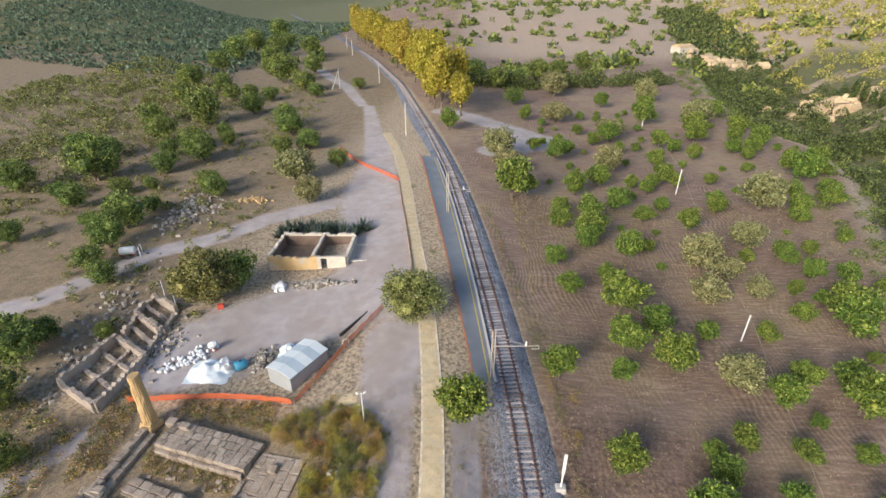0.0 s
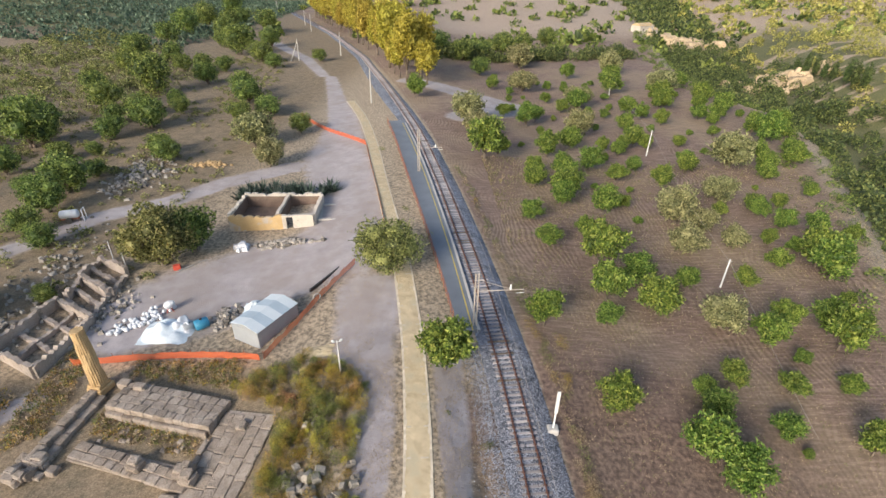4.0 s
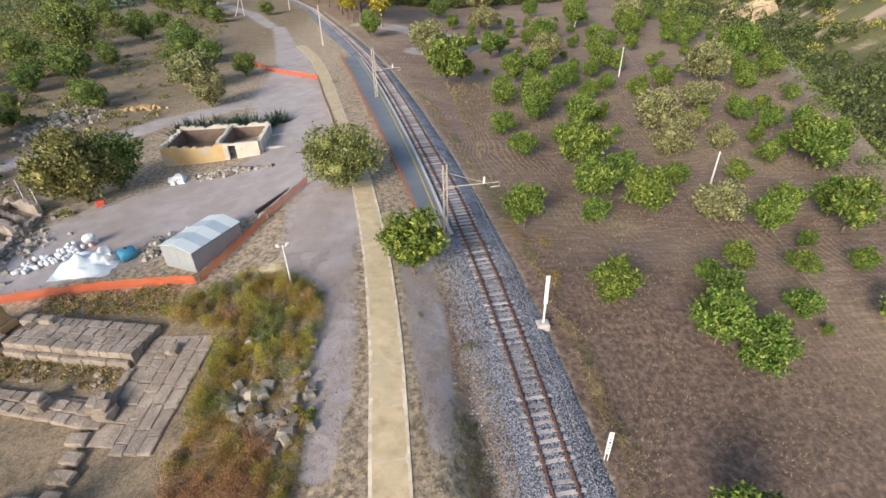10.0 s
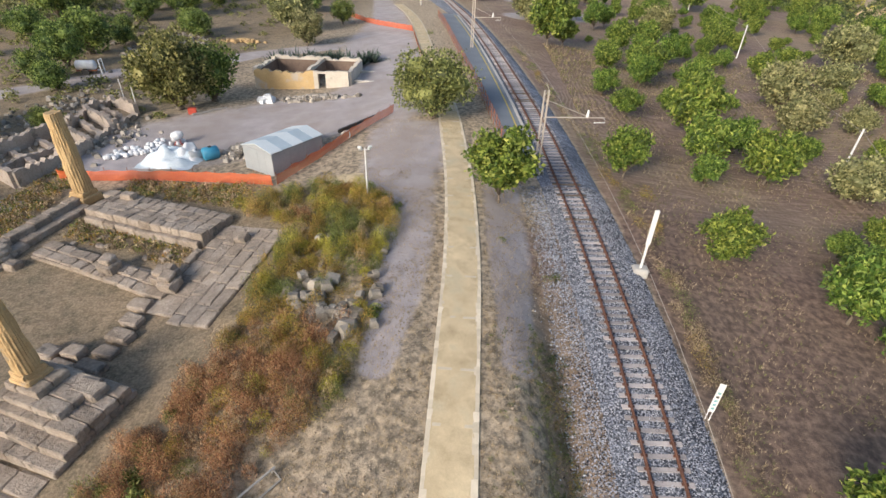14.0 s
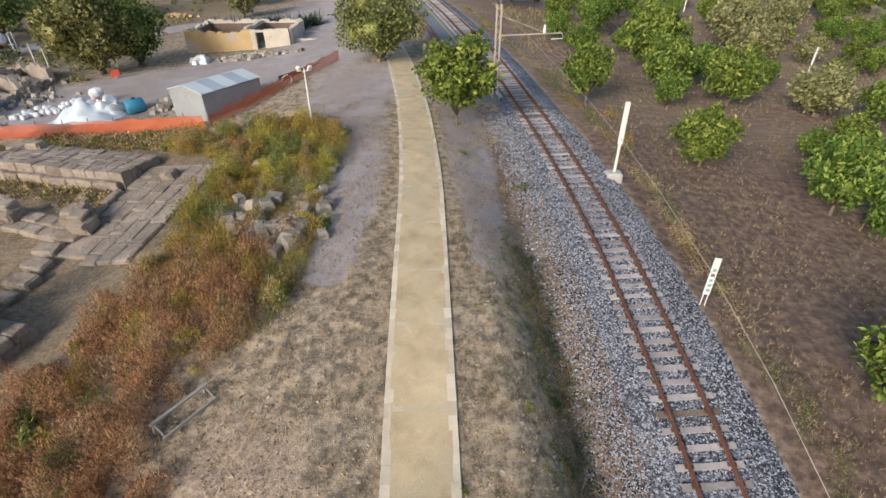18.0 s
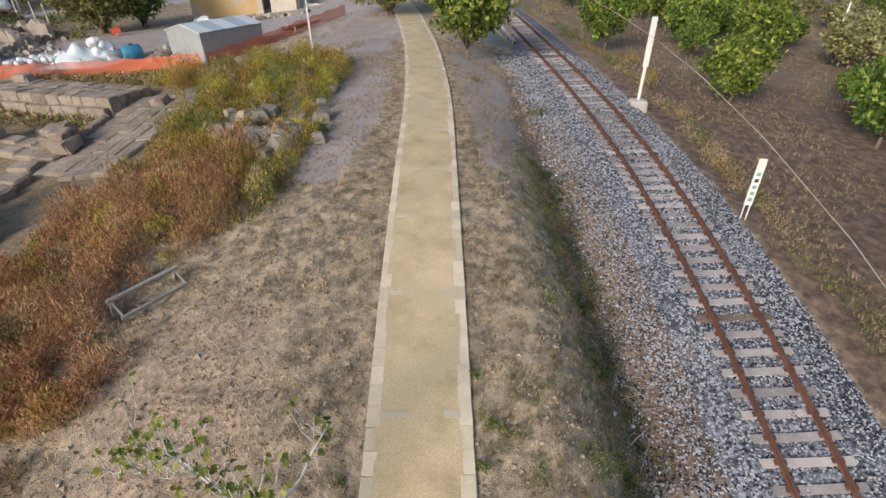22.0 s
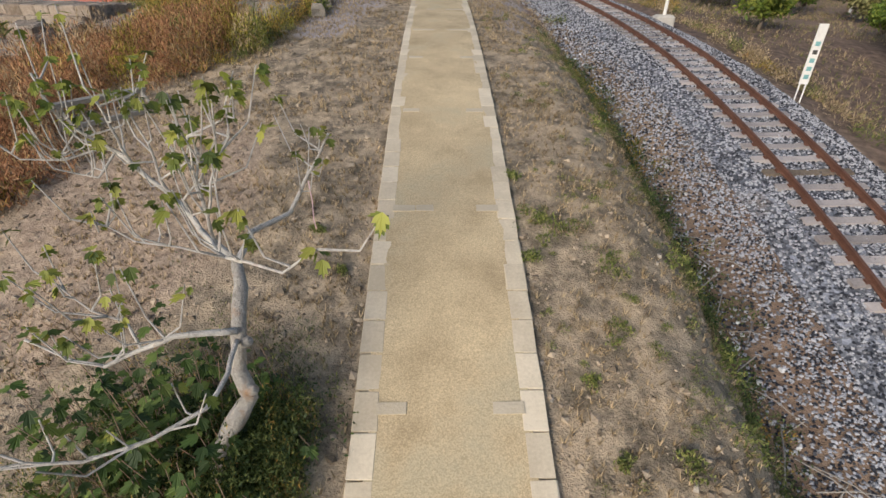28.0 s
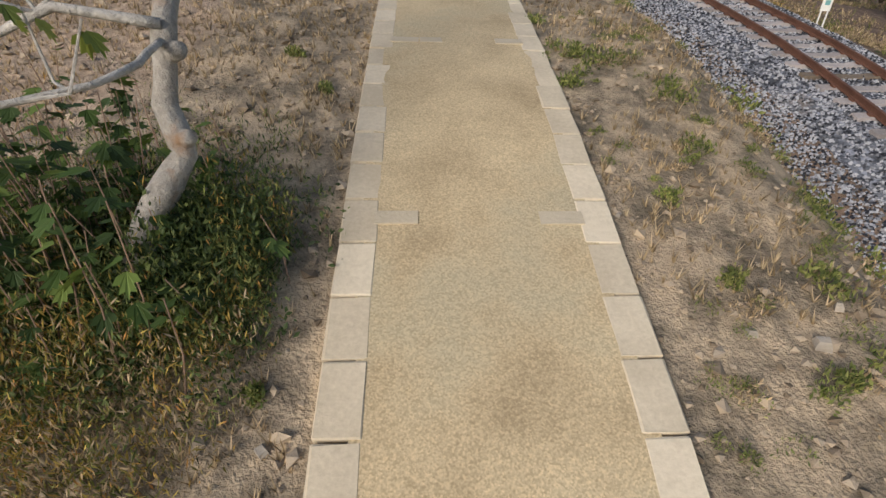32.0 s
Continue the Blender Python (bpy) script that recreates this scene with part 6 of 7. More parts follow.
# ---- fig tree by the footpath ----
rnd = random.Random(101)
FX, FY = -1.87, -24.3
fig = thing("fig_tree", (FX, FY, gz(FX, FY)), 0, "bare-branched grey fig tree with sparse drooping leaves", "tree")
FIG = [
    ("trunk", [(-0.1, 0, -0.25), (-0.12, 0.05, 0.35), (0.02, 0.22, 0.72), (0.26, 0.34, 1.08), (0.16, 0.42, 1.4), (0.25, 0.5, 1.85), (0.2, 0.85, 2.15), (0.12, 1.1, 2.3)], 0.112, 0.06),
    ("branch", [(0.12, 1.1, 2.3), (0.15, 1.6, 2.4), (0.44, 2.15, 2.37), (0.6, 2.4, 2.65), (0.73, 2.48, 2.85), (0.95, 2.6, 3.25)], 0.065, 0.018),
    ("branch", [(0.12, 1.1, 2.3), (-0.25, 1.3, 2.6), (-0.6, 1.6, 2.8), (-1.2, 1.9, 3.2), (-1.5, 2.0, 3.35), (-1.75, 1.9, 3.6), (-1.85, 1.9, 4.1)], 0.06, 0.014),
    ("branch", [(-0.25, 1.3, 2.6), (0.1, 0.7, 2.82), (0.44, 0.2, 2.92), (1.0, -0.08, 2.94), (1.34, -0.16, 3.2)], 0.038, 0.012),
    ("branch", [(-0.1, 1.2, 2.45), (0.0, 1.0, 2.9), (0.02, 0.9, 3.3), (0.05, 0.9, 3.75)], 0.035, 0.012),
    ("branch", [(0.0, 1.0, 2.9), (0.15, 0.9, 3.3), (0.4, 0.9, 3.75), (0.45, 0.9, 4.0)], 0.024, 0.01),
    ("branch", [(-0.6, 1.6, 2.8), (-0.62, 1.5, 3.1), (-0.65, 1.45, 3.5), (-0.7, 1.4, 3.95)], 0.03, 0.011),
    ("branch", [(-1.0, 1.8, 3.05), (-1.05, 1.65, 3.4), (-1.0, 1.5, 3.8), (-1.1, 1.5, 4.05)], 0.028, 0.011),
    ("branch", [(-0.4, 1.45, 2.7), (-0.3, 1.2, 3.0), (-0.05, 1.1, 3.25), (0.1, 1.1, 3.5)], 0.022, 0.009),
    ("branch", [(-1.3, 1.95, 3.25), (-1.5, 1.8, 3.0), (-1.75, 1.8, 3.05), (-1.8, 1.75, 3.35)], 0.022, 0.01),
    ("branch", [(-1.4, 1.95, 3.3), (-1.8, 1.8, 3.2), (-2.2, 1.7, 3.25), (-2.4, 1.7, 3.5)], 0.022, 0.01),
    ("branch", [(0.26, 0.45, 1.9), (-0.25, 0.27, 2.0), (-0.6, 0.25, 1.85), (-0.95, 0.16, 1.72), (-1.35, 0.3, 1.68), (-1.7, 0.3, 1.95)], 0.055, 0.015),
    ("branch", [(-0.6, 0.25, 1.85), (-0.85, 0.5, 2.0), (-1.2, 0.6, 2.05), (-1.5, 0.7, 2.3)], 0.026, 0.01),
    ("branch", [(0.25, 0.42, 1.8), (0.28, 0.05, 1.73), (0.2, -0.35, 1.68), (-0.15, -0.62, 1.62), (-0.6, -0.82, 1.62), (-0.95, -0.9, 1.75), (-1.25, -0.95, 2.0)], 0.04, 0.014),
    ("branch", [(0.1, 1.15, 2.3), (-0.4, 1.1, 2.5), (-0.85, 1.1, 2.58), (-1.2, 1.1, 2.8)], 0.025, 0.01),
]
tips = []
leafy = Geo()
for name, pts, r0, r1 in FIG:
    n = len(pts)
    fine, rad = [], []
    for i in range(n - 1):
        for k in range(4):
            f = k / 4
            p = Vector(pts[i]).lerp(Vector(pts[i + 1]), f)
            fine.append(p + Vector((noise.noise(p * 3), noise.noise(p * 3 + Vector((5, 0, 0))), 0)) * 0.03)
            rad.append((0.64 if name == "branch" else 1.02) * (r0 + (r1 - r0) * ((i + f) / (n - 1))) * (1 + (0.3 if name == "trunk" else 0.14) * noise.noise(p * 5)))
    fine.append(Vector(pts[-1]))
    rad.append(r1)
    part(name, Geo().tube(fine, rad, 9 if name == "trunk" else 7), M_FIGTRUNK if name == "trunk" else M_FIGBARK, fig, "pale grey twisting " + name if name == "trunk" else "", smooth=True)
    if name == "branch":
        for k in range(8):
            p = fine[rnd.randrange(len(fine) // 4, len(fine))]
            d = Vector((rnd.uniform(-1, 1), rnd.uniform(-0.7, 0.7), rnd.uniform(0.3, 1.7))).normalized() * rnd.uniform(0.25, 0.85)
            mid = p + d * 0.5 + Vector((0.12 * d.x, 0.12 * d.y, -0.1))
            part("twig", Geo().tube([p, mid, p + d + Vector((0, 0, 0.1))], [0.012, 0.009, 0.006], 5), M_FIGBARK, fig)
            tips.append(p + d + Vector((0, 0, 0.1)))
        tips.append(fine[-1])


def fig_leaf(g, p, s, rnd, droop=1.0):
    """A lobed leaf that hangs from its stalk."""
    a = rnd.uniform(0, 6.28)
    out = Vector((math.cos(a), math.sin(a), rnd.uniform(-1.2, 0.1) * droop)).normalized()
    side = out.cross(Vector((0, 0, 1))).normalized()
    up = side.cross(out)
    o = [(0, 0), (0.18, 0.30), (0.5, 0.42), (0.48, 0.2), (0.82, 0.26), (0.75, 0.08), (1.05, 0), (0.75, -0.08), (0.82, -0.26), (0.48, -0.2), (0.5, -0.42), (0.18, -0.30)]
    g.add([Vector(p) + out * u * s + side * v * s + up * (0.12 * s * (abs(v) - u * u)) for u, v in o], [(0, 1, 2, 3), (0, 3, 4, 5), (0, 5, 6, 7), (0, 7, 8, 9), (0, 9, 10, 11)])


for p in tips:
    for _ in range(rnd.choice((2, 3, 4, 5))):
        fig_leaf(leafy, p + Vector((rnd.gauss(0, 0.03), rnd.gauss(0, 0.03), rnd.uniform(-0.08, 0.02))), rnd.uniform(0.10, 0.17), rnd, 1.5)
part("foliage", leafy, M_FIG, fig, "sparse drooping lobed leaves")
low = Geo()
M_SHRUBLEAF = foliage("sucker_leaf", [(0, (0.03, 0.058, 0.014)), (0.6, (0.085, 0.14, 0.028)), (1, (0.21, 0.28, 0.06))])
M_SUCKER = surface("sucker_bark", (0.19, 0.12, 0.085), (0.40, 0.28, 0.20), 2, 16, 0.9)
for k in range(2):                                        # knots and cut stubs of the trunk
    p = Vector(((0.24, 0.36, 1.18), (0.24, 0.5, 1.72))[k])
    part("stub", Geo().tube([p, p + Vector((0.08, -0.03, 0.02)), p + Vector((0.12, -0.05, 0.04))], [0.075, 0.065, 0.045], 9), M_FIGTRUNK, fig, smooth=True)
for _ in range(130):
    x, y = rnd.gauss(-0.85, 0.65), rnd.gauss(0.1, 0.5)
    h = rnd.uniform(0.6, 1.4)
    gzz = gz(FX + x, FY + y) - gz(FX, FY)
    d = Vector((rnd.uniform(-0.25, 0.25), rnd.uniform(-0.25, 0.25), h))
    part("sucker", Geo().tube([Vector((x, y, gzz - 0.05)), Vector((x, y, gzz)) + d * 0.5 + Vector((0.04, 0.02, 0)), Vector((x, y, gzz)) + d], [0.008, 0.006, 0.004], 5), M_SUCKER, fig)
    for k in range(rnd.randrange(3, 9)):
        fig_leaf(low, Vector((x, y, gzz)) + d * rnd.uniform(0.35, 1.0), rnd.uniform(0.11, 0.21), rnd, 0.6)
part("sucker_leaves", low, M_SHRUBLEAF, fig, "broad lobed leaves on the suckers")
t = thing("plastic_ribbon", (FX + 0.66, FY + 2.4, gz(FX, FY) + 1.95), 0, "faded pink and white tape hanging from a branch", "ribbon")
part("tape", Geo().add([(0, 0, 0.75), (0.014, 0, 0.75), (0.024, 0.02, 0.45), (0.01, 0.02, 0.45), (0.0, 0, 0.2), (0.014, 0, 0.2), (0.034, 0, 0.05), (0.02, 0, 0.05)], [(0, 1, 2, 3), (3, 2, 5, 4), (4, 5, 6, 7)]), surface("faded_tape", (0.55, 0.33, 0.40), (0.75, 0.6, 0.66), 3, 10, 0.6), t)


# ---- low plants ----
def inside(x, y, poly):
    hit = False
    for (ax, ay), (bx, by) in zip(poly, poly[1:] + poly[:1]):
        if (ay > y) != (by > y) and x < (bx - ax) * (y - ay) / (by - ay) + ax:
            hit = not hit
    return hit


def scatter(poly, count, rnd):
    xs, ys = [p[0] for p in poly], [p[1] for p in poly]
    out = []
    while len(out) < count:
        x, y = rnd.uniform(min(xs), max(xs)), rnd.uniform(min(ys), max(ys))
        if inside(x, y, poly):
            out.append((x, y))
    return out


def bush(g, x, y, r, h, n, size, rnd, long=2.4, up=0.9):
    z = gz(x, y)
    for _ in range(n):
        d = Vector((rnd.gauss(0, 1), rnd.gauss(0, 1), abs(rnd.gauss(0, 1)))).normalized()
        k = rnd.uniform(0.35, 1.0)
        g.leaf((x + d.x * r * k, y + d.y * r * k, z + h * d.z * k), size * rnd.uniform(0.6, 1.3), rnd, long, up)


def tuft(g, x, y, h, n, rnd):
    z = gz(x, y)
    for _ in range(n):
        a, l = rnd.uniform(0, 6.28), h * rnd.uniform(0.5, 1.2)
        d = (math.cos(a) * l * 0.55, math.sin(a) * l * 0.55)
        w = 0.006 + 0.016 * h
        g.add([(x - w * math.sin(a), y + w * math.cos(a), z - 0.01), (x + w * math.sin(a), y - w * math.cos(a), z - 0.01), (x + d[0], y + d[1], z + l * 0.8)], [(0, 1, 2)])


SCRUB = [(-17.0, 6.6), (-10.5, 10.0), (-5.0, 6.8), (-3.9, 1.5), (-4.4, -3), (-4.1, -8), (-4.7, -12), (-6.6, -14.6), (-6.7, -17.4), (-7.4, -19.5), (-8.6, -22), (-13, -24), (-16.5, -20), (-15.0, -17), (-13.4, -12.5), (-11.8, -7), (-11.4, 3), (-15, 4.9)]
rnd = random.Random(111)
autumn, russet, weeds, straw, ditch = Geo(), Geo(), Geo(), Geo(), Geo()
gold = Geo()
def scrub_kind(x, y):
    """Russet in the south-west, gold and green towards the boulders and the temple walk."""
    k = 0.9 * noise.noise(Vector((x * 0.33, y * 0.33, 3.0))) + 0.85 * float(smoothstep(-3, -12, y)) * float(smoothstep(-4.6, -7.5, x)) - 0.28 + rnd.uniform(-0.16, 0.16)
    if rnd.random() < 0.22:
        return rnd.choice((autumn, weeds, straw, gold))
    return russet if k > 0.10 else autumn if k > -0.30 else gold if k > -0.40 else weeds


BOULDERS = [(-9.0, -3.0), (-8.0, -1.6), (-4.4, -3.6), (-4.2, -7.4), (-6.0, -8.6), (-8.8, -6.8)]
SCRUB_CLEAR = [(-8.5, -16.4), (-6.6, -14.6), (-5.5, -15.6), (-7.4, -18.2)]
for x, y in scatter(SCRUB, 1500, rnd):                    # low cover
    if inside(x, y, SCRUB_CLEAR):
        continue
    bush(scrub_kind(x, y), x, y, rnd.uniform(0.25, 0.5), rnd.uniform(0.15, 0.45), 58, 0.02, rnd, 6.5, 1.4)
for x, y in scatter(SCRUB, 620, rnd):                     # rounded plants of all sizes
    if inside(x, y, SCRUB_CLEAR) or inside(x, y, BOULDERS) and rnd.random() < 0.7:
        continue
    g = scrub_kind(x, y)
    lush = max(0.0, 0.75 + 1.1 * noise.noise(Vector((x * 0.5, y * 0.5, 8))))
    r = rnd.uniform(0.3, 0.55) + 0.32 * lush * rnd.random()
    h = (0.45 + 0.75 * lush) * rnd.uniform(0.65, 1.25)
    z = gz(x, y)
    for _ in range(int(270 + 430 * r)):
        d = Vector((rnd.gauss(0, 1), rnd.gauss(0, 1), abs(rnd.gauss(0, 1)))).normalized()
        k = rnd.uniform(0.55, 1.05)
        g.leaf((x + d.x * r * k, y + d.y * r * k, z + h * d.z * k), 0.019 * rnd.uniform(0.6, 1.5), rnd, 7.0, 1.7)
    if rnd.random() < 0.3:                                # seed heads above the plant
        for _ in range(24):
            g.leaf((x + rnd.gauss(0, 0.4 * r), y + rnd.gauss(0, 0.4 * r), z + h * rnd.uniform(0.8, 1.05)), 0.03, rnd, 8.0, 3.0)
for x, y, r, h in ((-12.2, -16.6, 0.7, 0.8), (-12.7, -15.6, 0.5, 0.6), (-8.6, 1.6, 1.2, 0.8), (-9.6, 4.4, 1.0, 0.7), (-4.0, -6.6, 0.5, 0.55), (-4.3, 4.6, 0.6, 0.5), (-14.4, -19.0, 0.7, 0.7)):
    for _ in range(8):
        bush(weeds, x + rnd.uniform(-r, r) * 0.7, y + rnd.uniform(-r, r) * 0.7, r * 0.5, h, 36, 0.10, rnd, 1.8)
TEMPLE_GRASS = [[(-28.5, 11.0), (-17.0, 10.2), (-16.8, 6.2), (-28.0, 9.0)], [(-28.3, 4.6), (-18.0, 1.9), (-18.4, -0.6), (-28.5, 2.0)], [(-36, 14), (-33, 11), (-32, 2), (-35, 0), (-36.5, 6)]]
for poly, count in zip(TEMPLE_GRASS, (420, 260, 420)):
    for x, y in scatter(poly, count, rnd):
        bush(rnd.choice((autumn, straw, weeds, straw)), x, y, 0.35, 0.4, 16, 0.08, rnd, 2.6)
for x, y in scatter([(-44, 10), (-37, 6), (-36, -6), (-48, -14), (-60, -5), (-58, 12)], 700, rnd):
    bush(rnd.choice((weeds, autumn, straw)), x, y, 0.7, 0.7, 18, 0.16, rnd, 2.0)
for y in np.arange(-26, 62, 0.35):                        # strip of shrubs at the foot of the embankment
    x = float(track_x(y)) + 4.6 + 0.9 * noise.noise(Vector((0, y * 0.3, 2))) + rnd.uniform(-0.5, 0.5)
    k = noise.noise(Vector((1, y * 0.25, 7)))
    bush(weeds if k > 0.0 else straw if k > -0.2 else autumn, x, y, 0.5, 0.45, 60, 0.03, rnd, 5.0)
for x, y in ((14.8, 0.2), (14.7, -3.4), (15.0, -4.6), (14.6, -6.2), (15.8, 6), (16.2, 11.8), (14.6, -8.4)):
    for _ in range(5):
        bush(straw if y < 4 else autumn, x + rnd.uniform(-0.7, 0.7), y + rnd.uniform(-0.9, 0.9), 0.55, 0.75, 110, 0.03, rnd, 5.0)
for y in np.arange(-27, -7, 0.11):                        # the ditch
    x = float(track_x(y)) - 4.35 + 0.35 * noise.noise(Vector((3, y * 0.5, 2))) + rnd.uniform(-0.45, 0.45)
    k = noise.noise(Vector((1, y * 0.45, 11)))
    bush(weeds if k > 0.1 else autumn if k > -0.05 else straw if k > -0.15 else ditch, x + rnd.uniform(-0.3, 0.3), y, 0.22, rnd.uniform(0.15, 0.4), 34, 0.028, rnd, 2.6)
    bush(ditch, x + 0.25 + rnd.uniform(-0.45, 0.45), y, 0.25, rnd.uniform(0.1, 0.35), 34, 0.03, rnd, 2.6)
for x, y, r in ((2.1, -20.2, 0.3), (2.4, -20.6, 0.35), (1.9, -21.2, 0.25), (4.4, -16.4, 0.3), (4.6, -20.6, 0.5), (4.9, -22.3, 0.5), (6.8, -1.0, 0.7), (3.2, -21.4, 0.35), (3.0, -22.5, 0.25), (3.3, -24.3, 0.28), (3.5, -24.9, 0.3), (2.9, -25.0, 0.2), (2.6, -24.1, 0.18), (2.4, -23.2, 0.16), (3.9, -25.3, 0.25), (4.3, -23.6, 0.4), (1.95, -19.0, 0.2), (-1.0, -21.4, 0.15), (-1.5, -20.6, 0.2), (3.6, 1.5, 0.4), (2.9, 33, 1.0), (-1.2, 42, 1.0), (-6.4, 71, 1.2), (-1.0, -25.0, 0.12)):
    for _ in range(3):
        bush(weeds, x + rnd.uniform(-r, r) * 0.6, y + rnd.uniform(-r, r) * 0.6, r * 0.6, r * 0.7, 80, 0.013 + 0.036 * r, rnd, 2.8, 1.2)
for _ in range(800):                                      # thicket round the fig tree
    x, y = FX + rnd.gauss(-0.5, 0.85), FY + rnd.gauss(-0.25, 0.75)
    if x < -1.05 - 0.25 * max(0, -24.6 - y):
        g = rnd.choice((weeds, weeds, ditch, ditch, autumn)) if y > FY - 0.45 else rnd.choice((autumn, straw, autumn, straw, weeds))
        bush(g, x, y, 0.2, rnd.uniform(0.3, 1.15), 60, 0.0105, rnd, 6.0, 1.8)
for _ in range(420):                                      # weeds on the bank towards the ditch
    y = rnd.uniform(-27.5, -6)
    f = float(np.interp(y, [p[1] for p in FOOTPATH], [p[0] for p in FOOTPATH]))
    x = f + 1.35 + (float(track_x(y)) - 4.6 - f - 1.35) * rnd.random() ** 0.55
    if noise.noise(Vector((x * 0.6, y * 0.6, 21))) > -0.12:
        r = rnd.uniform(0.08, 0.24)
        bush(weeds if rnd.random() < 0.55 else straw, x, y, r, r * rnd.uniform(0.4, 0.9), 80, 0.014, rnd, 3.6, 1.2)
for _ in range(170):                                      # small green tufts near the end of the verge
    x, y = rnd.uniform(1.75, 5.2), rnd.uniform(-27, -17.5)
    if noise.noise(Vector((x * 0.9, y * 0.9, 31))) > -0.05:
        r = rnd.uniform(0.05, 0.16)
        bush(weeds, x, y, r, r * rnd.uniform(0.6, 1.1), 70, 0.011, rnd, 3.2, 1.3)
for y in np.arange(-27, -6, 0.16):                        # rank plants along the lip of the ditch
    if noise.noise(Vector((4, y * 0.4, 3))) > -0.2:
        x = float(track_x(y)) - 5.15 + 0.3 * noise.noise(Vector((8, y * 0.6, 2))) + rnd.gauss(0, 0.16)
        bush(weeds if rnd.random() < 0.6 else ditch, x, y, rnd.uniform(0.12, 0.26), rnd.uniform(0.15, 0.4), 90, 0.016, rnd, 3.6, 1.4)
for x, y, r in ((5.3, -21.6, 0.42), (5.5, -20.4, 0.36), (5.45, -22.6, 0.3), (5.6, -17.6, 0.4), (5.6, -15.2, 0.35)):      # leafy plants in the ditch
    for _ in range(9):
        bush(ditch, x + rnd.gauss(0, 0.4 * r), y + rnd.gauss(0, 0.6 * r), r * 0.5, r * 0.9, 60, 0.035, rnd, 1.8, 0.8)
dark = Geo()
for _ in range(250):                                      # dark-leaved undergrowth, its colour also carrying the deep shade there
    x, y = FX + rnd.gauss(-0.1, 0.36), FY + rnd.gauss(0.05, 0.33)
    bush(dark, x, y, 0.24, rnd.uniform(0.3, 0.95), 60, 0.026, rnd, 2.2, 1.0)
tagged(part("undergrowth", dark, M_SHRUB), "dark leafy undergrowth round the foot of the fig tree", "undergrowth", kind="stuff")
for _ in range(160):
    x, y = FX + 0.36 + rnd.gauss(0, 0.2), FY + 0.45 + rnd.gauss(0, 0.35)
    bush(rnd.choice((weeds, ditch, ditch)), x, y, 0.17, rnd.uniform(0.2, 0.75), 55, 0.016, rnd, 3.6, 1.4)
tagged(part("autumn_scrub", autumn, M_SCRUB), "dense brown and yellow autumn scrub beside the temple", "scrub", kind="stuff")
tagged(part("golden_scrub", gold, M_GOLD), "yellow flowering clumps in the autumn scrub", "scrub", kind="stuff")
tagged(part("russet_scrub", russet, M_RED_SCRUB), "russet dry seed-headed scrub below the footpath", "scrub", kind="stuff")
tagged(part("ditch_plants", ditch, M_SHRUB), "dark green plants crowding the ditch beside the track", "weeds", kind="stuff")
tagged(part("green_weeds", weeds, M_WEED), "low green weeds in ditches and round the fig tree", "weeds", kind="stuff")
tagged(part("dry_shrubs", straw, M_STRAW), "pale dry shrubs and tall dead grass", "dry grass", kind="stuff")

rnd = random.Random(119)
for _ in range(90):                                       # white stones by the ditch and the ballast
    y = -26.5 + 24 * rnd.random() ** 1.6
    x = float(track_x(y)) - (rnd.gauss(3.9, 0.5) if rnd.random() < 0.5 else rnd.gauss(3.6, 0.25))
    if y < -20 and rnd.random() < 0.4:
        x, y = 6.9 + rnd.gauss(0, 0.3), -22.2 + rnd.gauss(0, 0.7)
    w = rnd.uniform(0.025, 0.06)
    tagged(part("pale_stone", Geo().lump((0, 0, w * 0.35), w, rnd), M_BAG, m=pose(x, y, gz(x, y))), "small whitish stone lying beside the ballast", "stone", "pale stones")
rnd = random.Random(121)
grass, clods, twigs, weeds_low = Geo(), Geo(), Geo(), Geo()
for _ in range(42000):
    x, y = rnd.uniform(-8, 6.2), rnd.uniform(-28, 12) if rnd.random() < 0.8 else rnd.uniform(12, 60)
    if abs(x - float(np.interp(y, [p[1] for p in FOOTPATH], [p[0] for p in FOOTPATH]))) < 1.25 or x > float(track_x(y)) - 3.3:
        continue
    if noise.noise(Vector((x * 0.5, y * 0.5, 9))) > -0.15:
        tuft(grass, x, y, rnd.uniform(0.05, 0.19), 6, rnd)
for _ in range(34000):                                    # stubble and weeds of the orchard
    x, y = 14 + 66 * rnd.random() ** 1.4, -22 + 92 * rnd.random() ** 1.3
    if x > float(track_x(y)) + 4.4 and noise.noise(Vector((x * 0.22, y * 0.22, 4))) > -0.25 + rnd.uniform(-0.2, 0.3):
        tuft(weeds_low if rnd.random() < 0.28 else grass, x, y, rnd.uniform(0.10, 0.36) * (1 + 0.02 * max(0, y)), 7, rnd)
tagged(part("orchard_weeds", weeds_low, M_WEED), "sparse green weeds between the orchard trees", "weeds", kind="stuff")
tagged(part("dry_grass", grass, M_STRAW), "short dry grass tufts on the verges", "grass", kind="stuff")
for _ in range(24000):
    x, y = rnd.uniform(-9, 6.4), -28 + 34 * rnd.random() ** 1.9
    if abs(x - float(np.interp(y, [p[1] for p in FOOTPATH], [p[0] for p in FOOTPATH]))) < 1.2 or x > float(track_x(y)) - 3.0:
        continue
    s = rnd.choice((0.012, 0.016, 0.02, 0.03, 0.045)) if rnd.random() < 0.94 else rnd.uniform(0.045, 0.085)
    clods.stone((x, y, gz(x, y) + s * 0.3), s, rnd, 0.6)
tagged(part("clods", clods, surface("earth_clods", (0.19, 0.145, 0.10), (0.48, 0.39, 0.29), 0.8, 20, 0.95, island=0.7)), "small clods and pebbles on the bare earth", "pebbles", kind="stuff")
